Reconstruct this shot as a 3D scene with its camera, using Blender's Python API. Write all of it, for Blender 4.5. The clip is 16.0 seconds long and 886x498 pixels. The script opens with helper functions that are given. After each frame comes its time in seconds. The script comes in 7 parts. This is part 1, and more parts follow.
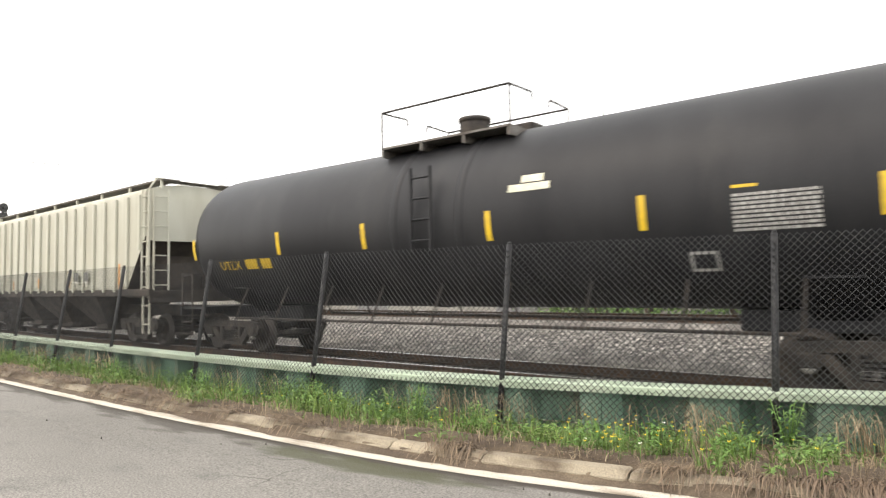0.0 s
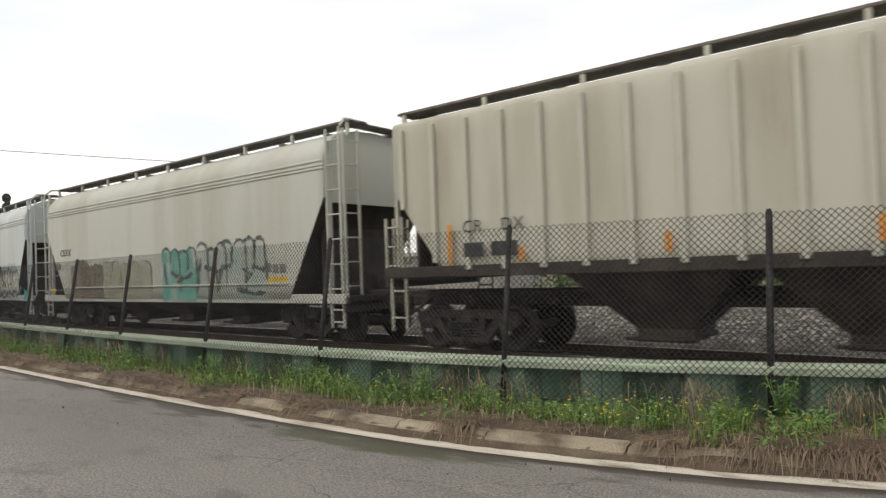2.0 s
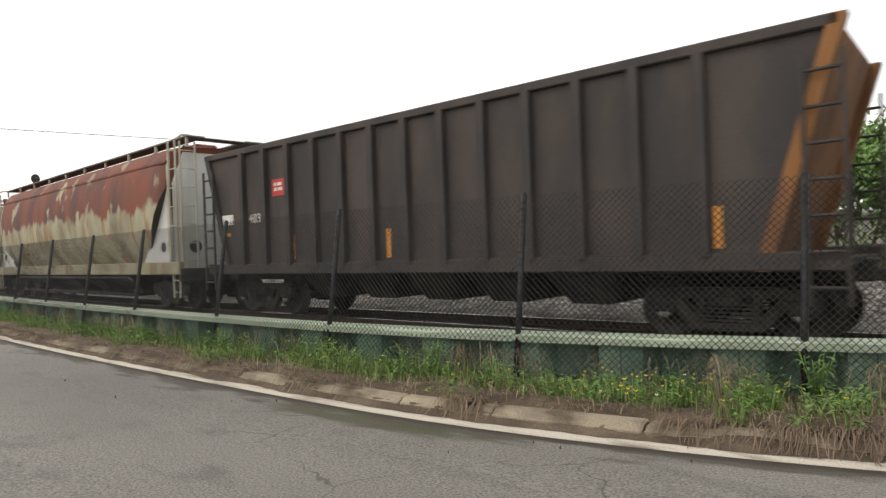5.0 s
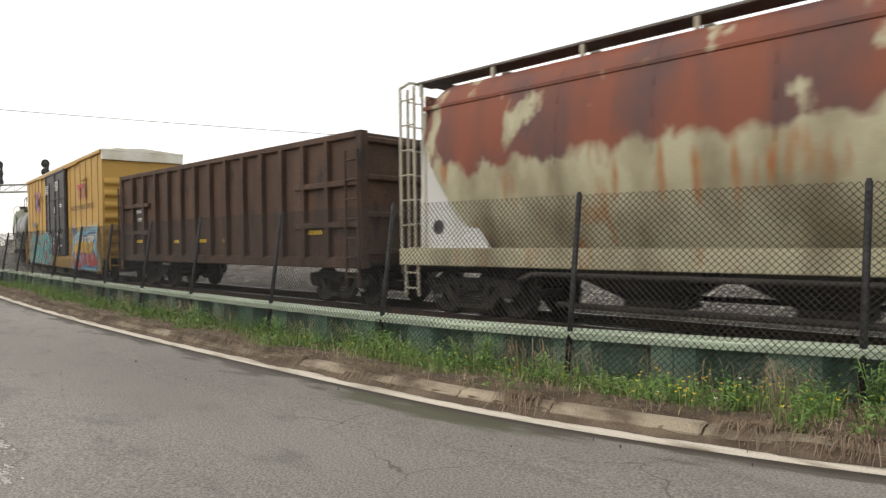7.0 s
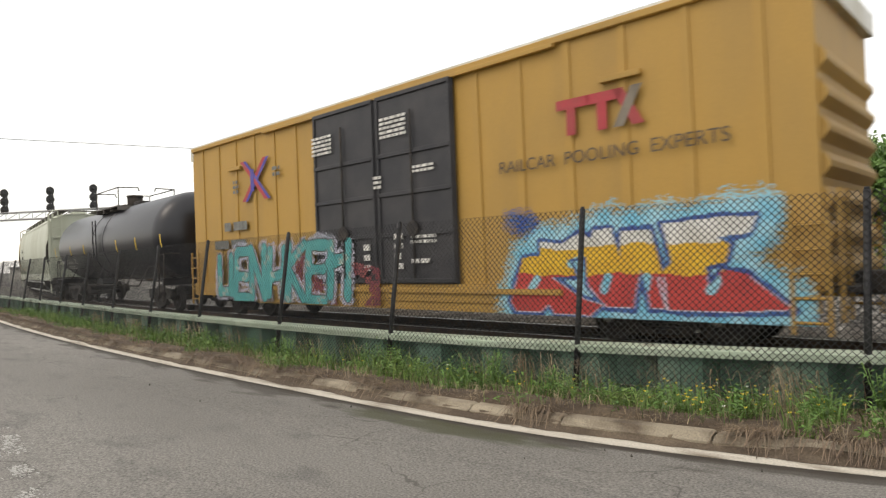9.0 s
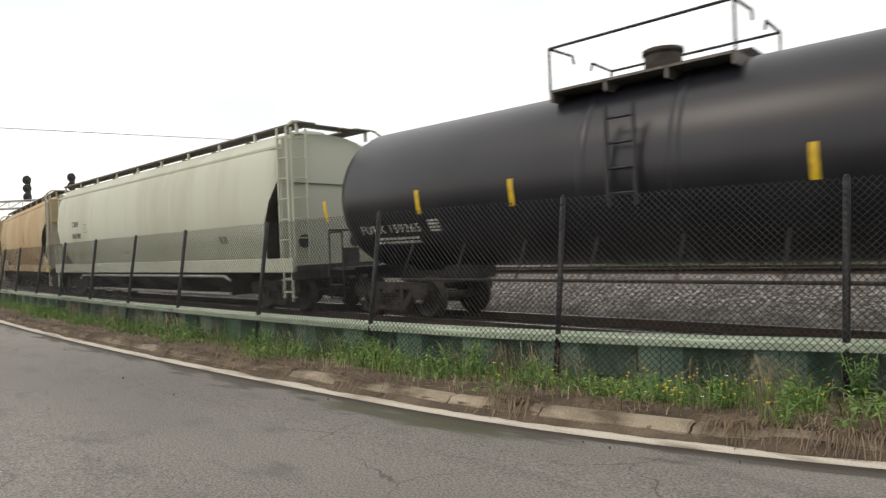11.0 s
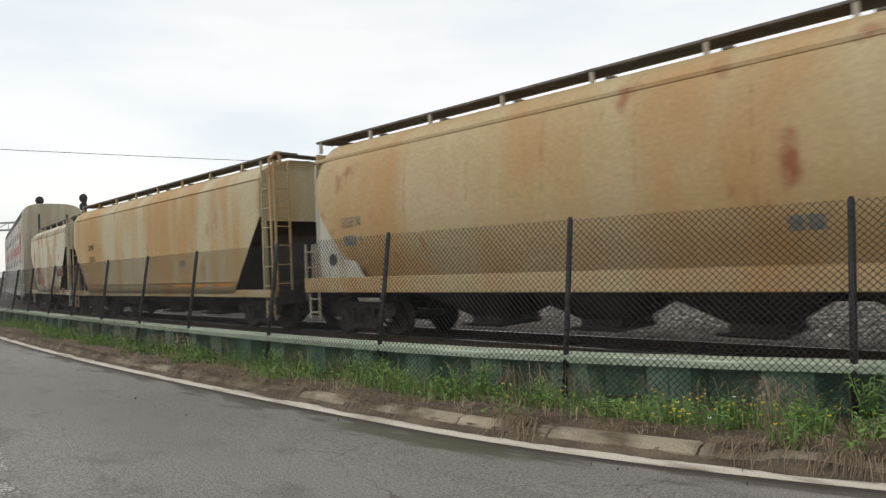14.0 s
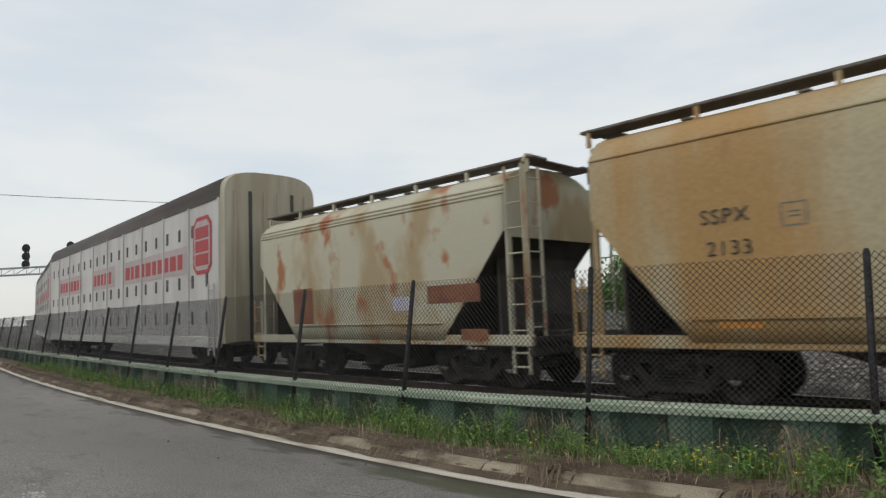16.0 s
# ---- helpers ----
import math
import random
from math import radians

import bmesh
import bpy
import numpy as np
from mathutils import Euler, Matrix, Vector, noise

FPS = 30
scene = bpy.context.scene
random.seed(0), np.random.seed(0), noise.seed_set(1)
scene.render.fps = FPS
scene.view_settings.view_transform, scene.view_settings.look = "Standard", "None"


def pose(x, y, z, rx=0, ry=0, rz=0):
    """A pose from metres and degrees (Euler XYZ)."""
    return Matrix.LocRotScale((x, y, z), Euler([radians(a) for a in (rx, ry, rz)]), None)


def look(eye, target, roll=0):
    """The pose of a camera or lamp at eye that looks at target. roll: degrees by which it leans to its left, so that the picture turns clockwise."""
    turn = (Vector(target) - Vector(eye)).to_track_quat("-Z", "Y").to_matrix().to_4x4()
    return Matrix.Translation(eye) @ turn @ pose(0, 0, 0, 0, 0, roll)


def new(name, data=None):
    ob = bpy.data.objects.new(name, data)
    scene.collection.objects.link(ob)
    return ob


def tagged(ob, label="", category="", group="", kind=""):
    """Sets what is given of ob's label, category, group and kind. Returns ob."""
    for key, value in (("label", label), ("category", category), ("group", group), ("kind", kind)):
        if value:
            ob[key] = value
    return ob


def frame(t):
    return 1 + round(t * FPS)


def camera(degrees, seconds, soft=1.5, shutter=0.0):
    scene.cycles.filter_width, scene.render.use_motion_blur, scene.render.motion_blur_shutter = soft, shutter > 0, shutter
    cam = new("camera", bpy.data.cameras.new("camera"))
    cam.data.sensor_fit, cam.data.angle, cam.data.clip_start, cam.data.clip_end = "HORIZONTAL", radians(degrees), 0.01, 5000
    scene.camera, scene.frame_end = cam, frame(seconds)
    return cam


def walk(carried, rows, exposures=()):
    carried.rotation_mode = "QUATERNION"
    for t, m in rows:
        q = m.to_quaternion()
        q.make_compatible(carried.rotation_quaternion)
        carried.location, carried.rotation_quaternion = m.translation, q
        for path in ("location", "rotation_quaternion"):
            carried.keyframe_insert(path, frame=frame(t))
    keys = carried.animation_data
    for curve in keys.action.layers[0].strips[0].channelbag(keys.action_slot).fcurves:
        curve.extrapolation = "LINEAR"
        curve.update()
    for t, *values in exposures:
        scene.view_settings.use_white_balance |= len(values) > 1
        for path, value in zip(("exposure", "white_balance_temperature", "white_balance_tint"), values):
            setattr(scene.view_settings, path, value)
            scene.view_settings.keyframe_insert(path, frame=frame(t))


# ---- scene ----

# ------------------------------------------------------------------ camera
SECONDS = 16.0
cam = camera(69.0, SECONDS, soft=1.3, shutter=0.2)
# seconds, eye, yaw, pitch, roll of the hand-held camera
HEAD = [
    (0.0, (-0.01, 0.05, 1.52), 35.94, 3.28, 0.94),
    (0.5, (-0.02, 0.05, 1.53), 36.02, 2.76, 1.36),
    (1.0, (-0.01, 0.01, 1.53), 35.51, 2.10, 1.90),
    (1.5, (-0.02, -0.10, 1.57), 34.91, 1.60, 1.34),
    (2.0, (0.09, -0.07, 1.55), 36.19, 1.61, 2.07),
    (2.5, (0.09, -0.07, 1.54), 36.22, 1.56, 1.32),
    (3.0, (0.04, 0.03, 1.52), 35.41, 1.21, 1.50),
    (3.5, (0.01, 0.22, 1.49), 35.54, 0.61, 1.80),
    (6.0, (-0.06, 0.36, 1.39), 40.30, -0.32, 1.44),
    (6.5, (-0.13, 0.14, 1.50), 39.96, -1.10, 0.17),
    (7.0, (-0.08, 0.07, 1.50), 41.61, -0.86, 0.72),
    (7.5, (0.05, -0.05, 1.55), 42.25, -0.49, 1.77),
    (8.0, (0.06, -0.15, 1.57), 42.26, 0.11, 1.77),
    (8.5, (0.02, -0.10, 1.55), 42.86, 0.52, 1.77),
    (9.0, (-0.03, -0.06, 1.51), 41.85, 0.63, 2.15),
    (11.5, (-0.05, 0.08, 1.52), 40.41, -0.52, 2.25),
    (12.0, (-0.00, 0.05, 1.53), 40.50, -0.43, 1.85),
    (12.5, (0.01, 0.04, 1.54), 40.74, -0.05, 1.44),
    (13.0, (-0.08, 0.04, 1.53), 41.16, 0.65, 0.87),
    (13.5, (-0.05, 0.04, 1.54), 41.10, 0.95, 1.89),
    (14.0, (0.01, -0.01, 1.55), 41.23, 1.28, 2.46),
    (14.5, (0.04, -0.03, 1.55), 41.54, 1.67, 2.59),
    (15.0, (0.13, -0.11, 1.57), 41.68, 2.25, 2.70),
    (15.5, (0.18, -0.22, 1.59), 42.54, 3.90, 2.40),
    (16.0, (0.16, -0.26, 1.59), 42.99, 5.33, 2.17),
]
walk(cam, [(t, pose(*eye, 90 + p, r, y)) for t, eye, y, p, r in HEAD],
     exposures=[(t, e, 7000 - 500 * max(0, min(1, (t - 11.3) / 4)), 11 - 3 * max(0, min(1, (t - 11.3) / 4))) for t, e in ((0.0, 1.02), (0.25, 0.72), (0.5, 0.34), (1.0, 0.0), (1.6, -0.04), (3.7, -0.16), (5.8, 0.2), (7.5, 0.15), (9.2, 0.12), (11.3, -0.02), (12.5, -0.05), (13.2, -0.18), (14.5, -0.2), (15.3, -0.3), (16.0, -0.5))])

# ------------------------------------------------------------------ light
world = bpy.data.worlds.new("overcast_sky")
scene.world = world
world.use_nodes = True
wn, wl = world.node_tree.nodes, world.node_tree.links
wn.clear()
w_out, w_bg, w_bg2, w_add = wn.new("ShaderNodeOutputWorld"), wn.new("ShaderNodeBackground"), wn.new("ShaderNodeBackground"), wn.new("ShaderNodeAddShader")
w_sky = wn.new("ShaderNodeTexSky")
w_sky.sky_type, w_sky.sun_disc = "NISHITA", False
w_sky.sun_elevation, w_sky.sun_rotation = radians(52), radians(200)
w_sky.air_density, w_sky.dust_density = 1.0, 3.0
w_co, w_map, w_noise, w_ramp = wn.new("ShaderNodeTexCoord"), wn.new("ShaderNodeMapping"), wn.new("ShaderNodeTexNoise"), wn.new("ShaderNodeValToRGB")
w_map.inputs["Scale"].default_value = (1.0, 1.0, 4.5)
w_noise.inputs["Scale"].default_value, w_noise.inputs["Detail"].default_value = 2.2, 6
w_ramp.color_ramp.elements[0].position, w_ramp.color_ramp.elements[0].color = 0.34, (0.84, 0.89, 0.92, 1)
w_ramp.color_ramp.elements[1].position, w_ramp.color_ramp.elements[1].color = 0.56, (1.0, 0.995, 0.97, 1)
wl.new(w_co.outputs["Generated"], w_map.inputs["Vector"])
wl.new(w_map.outputs["Vector"], w_noise.inputs["Vector"])
wl.new(w_noise.outputs["Fac"], w_ramp.inputs["Fac"])
wl.new(w_sky.outputs["Color"], w_bg.inputs["Color"])
wl.new(w_ramp.outputs["Color"], w_bg2.inputs["Color"])
w_bg.inputs["Strength"].default_value = 0.05
w_bg2.inputs["Strength"].default_value = 1.0
wl.new(w_bg.outputs["Background"], w_add.inputs[0])
wl.new(w_bg2.outputs["Background"], w_add.inputs[1])
wl.new(w_add.outputs["Shader"], w_out.inputs["Surface"])
sun_data = bpy.data.lights.new("sun", "SUN")
sun_data.energy, sun_data.angle, sun_data.color = 0.4, radians(20), (1.0, 0.96, 0.9)
sun = new("sun", sun_data)
sun.matrix_world = look((-20, -45, 60), (0, 0, 0))

# ------------------------------------------------------------------ materials
def material(name, colour, rough=0.7, metal=0.0, other=None, mix=(0.4, 0.65), scale=6.0, stretch=(1, 1, 1), grain=0.12, grain_scale=60.0, bump=0.15,
             rust=None, rust_at=(0.62, 0.72), rust_scale=2.0, rust_stretch=(1, 1, 0.35), random=0.0, gloss=0.5):
    """A painted, rusted or bare surface: base colour, a second colour in large stains, fine grain, rust in patches, relief."""
    m = bpy.data.materials.new(name)
    m.use_nodes = True
    n, l = m.node_tree.nodes, m.node_tree.links
    b = n["Principled BSDF"]
    b.inputs["Roughness"].default_value, b.inputs["Metallic"].default_value = rough, metal
    b.inputs["Specular IOR Level"].default_value = gloss
    co = n.new("ShaderNodeTexCoord")

    def noise_fac(sc, st, lo, hi, detail=5):
        mp, tx, rp = n.new("ShaderNodeMapping"), n.new("ShaderNodeTexNoise"), n.new("ShaderNodeMapRange")
        mp.inputs["Scale"].default_value = st
        tx.inputs["Scale"].default_value, tx.inputs["Detail"].default_value = sc, detail
        rp.inputs["From Min"].default_value, rp.inputs["From Max"].default_value = lo, hi
        l.new(co.outputs["Object"], mp.inputs["Vector"])
        l.new(mp.outputs["Vector"], tx.inputs["Vector"])
        l.new(tx.outputs["Fac"], rp.inputs["Value"])
        return rp.outputs["Result"], tx.outputs["Fac"]

    def blend(a, c, fac):
        mx = n.new("ShaderNodeMix")
        mx.data_type = "RGBA"
        l.new(fac, mx.inputs["Factor"])
        for sock, v in ((mx.inputs["A"], a), (mx.inputs["B"], c)):
            if isinstance(v, tuple):
                sock.default_value = (*v, 1)
            else:
                l.new(v, sock)
        return mx.outputs["Result"]

    col = colour
    if other:
        fac, _ = noise_fac(scale, stretch, *mix)
        col = blend(col, other, fac)
    if rust:
        fac, _ = noise_fac(rust_scale, rust_stretch, *rust_at, detail=8)
        col = blend(col, rust, fac)
    gf, raw = noise_fac(grain_scale, (1, 1, 1), 0.3, 0.7)
    hsv = n.new("ShaderNodeHueSaturation")
    mr = n.new("ShaderNodeMapRange")
    mr.inputs["To Min"].default_value, mr.inputs["To Max"].default_value = 1 - grain, 1 + grain
    l.new(gf, mr.inputs["Value"])
    val = mr.outputs["Result"]
    if random:
        oi, mr2, mu = n.new("ShaderNodeObjectInfo"), n.new("ShaderNodeMapRange"), n.new("ShaderNodeMath")
        mr2.inputs["To Min"].default_value, mr2.inputs["To Max"].default_value = 1 - random, 1 + random
        mu.operation = "MULTIPLY"
        l.new(oi.outputs["Random"], mr2.inputs["Value"])
        l.new(mr2.outputs["Result"], mu.inputs[0])
        l.new(val, mu.inputs[1])
        val = mu.outputs["Value"]
    l.new(val, hsv.inputs["Value"])
    if isinstance(col, tuple):
        hsv.inputs["Color"].default_value = (*col, 1)
    else:
        l.new(col, hsv.inputs["Color"])
    l.new(hsv.outputs["Color"], b.inputs["Base Color"])
    if bump:
        bp = n.new("ShaderNodeBump")
        bp.inputs["Strength"].default_value, bp.inputs["Distance"].default_value = bump, 0.02
        l.new(raw, bp.inputs["Height"])
        l.new(bp.outputs["Normal"], b.inputs["Normal"])
    return m


def leaf_material(name, a, b2, island=True):
    m = material(name, a, 0.6, other=b2, scale=1.5, grain=0.2, bump=0)
    n, l = m.node_tree.nodes, m.node_tree.links
    b = n["Principled BSDF"]
    src = b.inputs["Base Color"].links[0].from_socket
    geo, mr, hs = n.new("ShaderNodeNewGeometry"), n.new("ShaderNodeMapRange"), n.new("ShaderNodeHueSaturation")
    mr.inputs["To Min"].default_value, mr.inputs["To Max"].default_value = 0.55, 1.45
    l.new(geo.outputs["Random Per Island"], mr.inputs["Value"])
    l.new(mr.outputs["Result"], hs.inputs["Value"])
    l.new(src, hs.inputs["Color"])
    l.new(hs.outputs["Color"], b.inputs["Base Color"])
    return m


ASPHALT = material("asphalt", (0.148, 0.139, 0.124), 0.85, other=(0.212, 0.20, 0.18), scale=0.3, stretch=(0.5, 1.3, 1), mix=(0.35, 0.68), grain=0.5, grain_scale=60, bump=0.4, rust=(0.125, 0.118, 0.108), rust_at=(0.56, 0.74), rust_scale=3.2, rust_stretch=(0.35, 1, 1))


def stain_asphalt(m):
    """Damp silt along the gutter and a mossy patch, laid over the asphalt by the distance from the kerb."""
    n, l = m.node_tree.nodes, m.node_tree.links
    b = n["Principled BSDF"]
    run = n.new("ShaderNodeAttribute")
    run.attribute_name = "kerb_run"
    sep = n.new("ShaderNodeSeparateXYZ")
    l.new(run.outputs["Vector"], sep.inputs["Vector"])

    def tex(scale, st, detail=7):
        mp, t = n.new("ShaderNodeMapping"), n.new("ShaderNodeTexNoise")
        mp.inputs["Scale"].default_value = st
        t.inputs["Scale"].default_value, t.inputs["Detail"].default_value = scale, detail
        l.new(run.outputs["Vector"], mp.inputs["Vector"])
        l.new(mp.outputs["Vector"], t.inputs["Vector"])
        return t.outputs["Fac"]

    def ranged(v, a, c, lo=0.0, hi=1.0):
        r = n.new("ShaderNodeMapRange")
        for k, q in (("From Min", a), ("From Max", c), ("To Min", lo), ("To Max", hi)):
            r.inputs[k].default_value = q
        l.new(v, r.inputs["Value"])
        return r.outputs["Result"]

    def calc(op, a, c):
        q = n.new("ShaderNodeMath")
        q.operation = op
        for k, v in ((0, a), (1, c)):
            if isinstance(v, float):
                q.inputs[k].default_value = v
            else:
                l.new(v, q.inputs[k])
        return q.outputs["Value"]

    def over(colour, fac):
        src = b.inputs["Base Color"].links[0].from_socket
        mx = n.new("ShaderNodeMix")
        mx.data_type = "RGBA"
        mx.inputs["B"].default_value = (*colour, 1)
        l.new(src, mx.inputs["A"])
        l.new(fac, mx.inputs["Factor"])
        l.new(mx.outputs["Result"], b.inputs["Base Color"])

    x, d = sep.outputs["X"], sep.outputs["Y"]
    ragged = calc("ADD", d, calc("MULTIPLY", calc("SUBTRACT", tex(1.6, (0.8, 3.0, 1)), 0.5), -0.9))
    reach = calc("MULTIPLY", ranged(tex(0.35, (1, 0.0, 0), 3), 0.35, 0.65, 0.06, 0.36), 1.0)
    fade = calc("DIVIDE", ragged, reach)
    over((0.045, 0.037, 0.028), ranged(fade, 0.55, 1.25, 0.8, 0.0))
    over((0.04, 0.03, 0.021), ranged(calc("ADD", d, calc("MULTIPLY", tex(3.0, (1, 2, 1)), 0.16)), 0.15, 0.21, 0.9, 0.0))
    # the mossy hollow
    hx = calc("DIVIDE", calc("ADD", x, 4.0), 1.5)
    hd = calc("DIVIDE", calc("SUBTRACT", d, 0.24), 0.2)
    r2 = calc("ADD", calc("MULTIPLY", hx, hx), calc("MULTIPLY", hd, hd))
    r2 = calc("ADD", r2, calc("MULTIPLY", calc("SUBTRACT", tex(3.0, (0.8, 3, 1)), 0.5), 2.2))
    over((0.055, 0.056, 0.026), ranged(r2, 0.3, 1.0, 0.85, 0.0))
    # faint branching cracks
    v = n.new("ShaderNodeTexVoronoi")
    v.feature = "DISTANCE_TO_EDGE"
    v.inputs["Scale"].default_value = 0.75
    wob, mixv = n.new("ShaderNodeTexNoise"), n.new("ShaderNodeVectorMath")
    wob.inputs["Scale"].default_value, wob.inputs["Detail"].default_value = 3.0, 6
    mixv.operation = "MULTIPLY_ADD"
    mixv.inputs[1].default_value = (0.35, 0.35, 0.0)
    l.new(run.outputs["Vector"], wob.inputs["Vector"])
    l.new(wob.outputs["Color"], mixv.inputs[0])
    l.new(run.outputs["Vector"], mixv.inputs[2])
    l.new(mixv.outputs["Vector"], v.inputs["Vector"])
    crack = calc("MULTIPLY", ranged(v.outputs["Distance"], 0.002, 0.009, 0.75, 0.0), ranged(tex(0.5, (1, 1, 1), 3), 0.5, 0.62))
    over((0.06, 0.054, 0.047), crack)


stain_asphalt(ASPHALT)
TAR = material("tar_seam", (0.035, 0.032, 0.028), 0.9, gloss=0.2, other=(0.08, 0.073, 0.062), scale=3)
CONCRETE = material("weathered_concrete", (0.30, 0.255, 0.185), 0.9, other=(0.11, 0.082, 0.055), scale=2.2, stretch=(1, 1, 3.0), mix=(0.40, 0.62), grain=0.2, grain_scale=70, bump=0.4, random=0.18)
GUTTER = material("gutter_concrete", (0.48, 0.44, 0.37), 0.9, other=(0.20, 0.165, 0.125), scale=2.2, stretch=(0.6, 3, 1), mix=(0.5, 0.72), grain=0.2, bump=0.25)
GUTTER_DIRT = material("gutter_silt", (0.075, 0.054, 0.036), 0.95, other=(0.13, 0.098, 0.066), scale=3, grain=0.3, bump=0.4)
SOIL = material("verge_soil", (0.062, 0.042, 0.026), 0.95, other=(0.11, 0.078, 0.047), scale=3, grain=0.4, grain_scale=40, bump=0.9)
GRAVEL = material("yard_gravel", (0.16, 0.147, 0.13), 0.95, other=(0.24, 0.225, 0.20), scale=1.2, grain=0.6, grain_scale=14, bump=1.0)


def stony(m, scale):
    """Single stones in the gravel: each cell of its own tone, with dark gaps and relief."""
    n, l = m.node_tree.nodes, m.node_tree.links
    b = n["Principled BSDF"]
    src = b.inputs["Base Color"].links[0].from_socket
    co, v, sep, mr, hs, gap, mul, bp = (n.new("ShaderNode" + k) for k in ("TexCoord", "TexVoronoi", "SeparateColor", "MapRange", "HueSaturation", "MapRange", "Math", "Bump"))
    v.inputs["Scale"].default_value = scale
    l.new(co.outputs["Object"], v.inputs["Vector"])
    l.new(v.outputs["Color"], sep.inputs["Color"])
    l.new(sep.outputs["Red"], mr.inputs["Value"])
    mr.inputs["To Min"].default_value, mr.inputs["To Max"].default_value = 0.45, 2.3
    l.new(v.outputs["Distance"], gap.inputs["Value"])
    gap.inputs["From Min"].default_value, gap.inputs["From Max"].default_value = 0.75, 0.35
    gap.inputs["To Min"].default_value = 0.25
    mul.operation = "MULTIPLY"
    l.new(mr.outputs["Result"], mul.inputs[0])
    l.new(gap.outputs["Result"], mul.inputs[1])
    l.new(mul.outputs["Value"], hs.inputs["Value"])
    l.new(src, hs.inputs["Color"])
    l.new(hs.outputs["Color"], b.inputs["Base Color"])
    bp.inputs["Strength"].default_value, bp.inputs["Distance"].default_value = 1.0, 0.05
    l.new(gap.outputs["Result"], bp.inputs["Height"])
    l.new(bp.outputs["Normal"], b.inputs["Normal"])


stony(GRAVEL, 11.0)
STONE = leaf_material("ballast_stone", (0.20, 0.185, 0.168), (0.40, 0.375, 0.34))
RAIL = material("rusty_rail", (0.05, 0.038, 0.03), 0.7, metal=0.3, other=(0.09, 0.055, 0.035), scale=4)
RAIL_TOP = material("worn_rail_head", (0.35, 0.34, 0.33), 0.3, metal=0.9, scale=8)
TIE = material("creosoted_sleeper", (0.06, 0.05, 0.04), 0.95, other=(0.11, 0.095, 0.08), scale=5, stretch=(6, 1, 1), bump=0.5)
SHEET_PILE = material("green_sheet_pile", (0.085, 0.165, 0.115), 0.65, other=(0.17, 0.26, 0.19), scale=1.8, stretch=(1, 1, 0.5), mix=(0.45, 0.7), rust=(0.10, 0.075, 0.05), rust_at=(0.66, 0.76), grain=0.14, bump=0.2, random=0.1)
CAP = material("pale_green_cap", (0.42, 0.51, 0.38), 0.6, other=(0.51, 0.59, 0.46), scale=2, rust=(0.24, 0.27, 0.2), rust_at=(0.64, 0.74), grain=0.1, bump=0.12)
FENCE = material("black_vinyl_wire", (0.012, 0.012, 0.014), 0.5, other=(0.03, 0.03, 0.03), scale=9)
GREEN = leaf_material("fresh_grass", (0.085, 0.16, 0.026), (0.175, 0.25, 0.065))
LEAF = leaf_material("weed_leaf", (0.075, 0.16, 0.03), (0.145, 0.24, 0.055))
DEAD = leaf_material("dead_grass", (0.20, 0.145, 0.085), (0.34, 0.27, 0.175))
DEAD_DARK = leaf_material("matted_dead_grass", (0.12, 0.08, 0.05), (0.22, 0.16, 0.10))
YELLOW_FLOWER = material("yellow_petal", (0.75, 0.55, 0.03), 0.6, grain=0.1, bump=0)
WHITE_FLOWER = material("white_petal", (0.75, 0.75, 0.66), 0.6, grain=0.1, bump=0)
TREE_LEAF = leaf_material("tree_leaf", (0.10, 0.19, 0.04), (0.16, 0.27, 0.07))
BLOSSOM = leaf_material("pale_blossom", (0.6, 0.62, 0.52), (0.75, 0.75, 0.68))
BARK = material("bark", (0.10, 0.075, 0.055), 0.95, other=(0.16, 0.12, 0.09), scale=6, stretch=(1, 1, 0.2), bump=0.8)
WORN_WHITE = material("worn_road_paint", (0.46, 0.45, 0.42), 0.8, other=(0.32, 0.31, 0.285), scale=9)
DARK = material("grimy_steel", (0.026, 0.023, 0.021), 0.85, other=(0.055, 0.044, 0.036), scale=4, grain=0.25, bump=0.3)
TRUCK_IRON = material("dusty_cast_iron", (0.020, 0.018, 0.016), 0.88, other=(0.045, 0.037, 0.03), scale=5, grain=0.25, bump=0.4)
WHEEL = material("wheel_steel", (0.028, 0.024, 0.022), 0.6, metal=0.4, other=(0.055, 0.045, 0.036), scale=6)
BRIGHT_STEEL = material("galvanised_steel", (0.42, 0.42, 0.40), 0.5, metal=0.5, other=(0.3, 0.29, 0.26), scale=5)
BLACK_PAINT = material("black_tank_paint", (0.013, 0.013, 0.015), 0.5, other=(0.024, 0.024, 0.026), scale=0.9, stretch=(1, 1, 0.3), grain=0.15, bump=0.06, rust=(0.034, 0.033, 0.033), rust_at=(0.6, 0.8), rust_scale=1.3, gloss=0.28)
BLACK_PAINT_CLEAN = material("glossy_black_paint", (0.010, 0.010, 0.014), 0.32, other=(0.016, 0.016, 0.02), scale=0.8, grain=0.08, bump=0.03)
YELLOW_MARK = material("yellow_reflective_tape", (0.68, 0.45, 0.02), 0.5, other=(0.5, 0.33, 0.03), scale=9, grain=0.08, bump=0)
ORANGE_MARK = material("orange_mark", (0.62, 0.26, 0.04), 0.6, other=(0.5, 0.22, 0.05), scale=9, bump=0)
WHITE_MARK = material("white_stencil", (0.72, 0.71, 0.66), 0.6, other=(0.5, 0.49, 0.45), scale=7, bump=0)
GREY_MARK = material("faded_grey_stencil", (0.13, 0.13, 0.12), 0.7, other=(0.2, 0.2, 0.18), scale=7, bump=0)
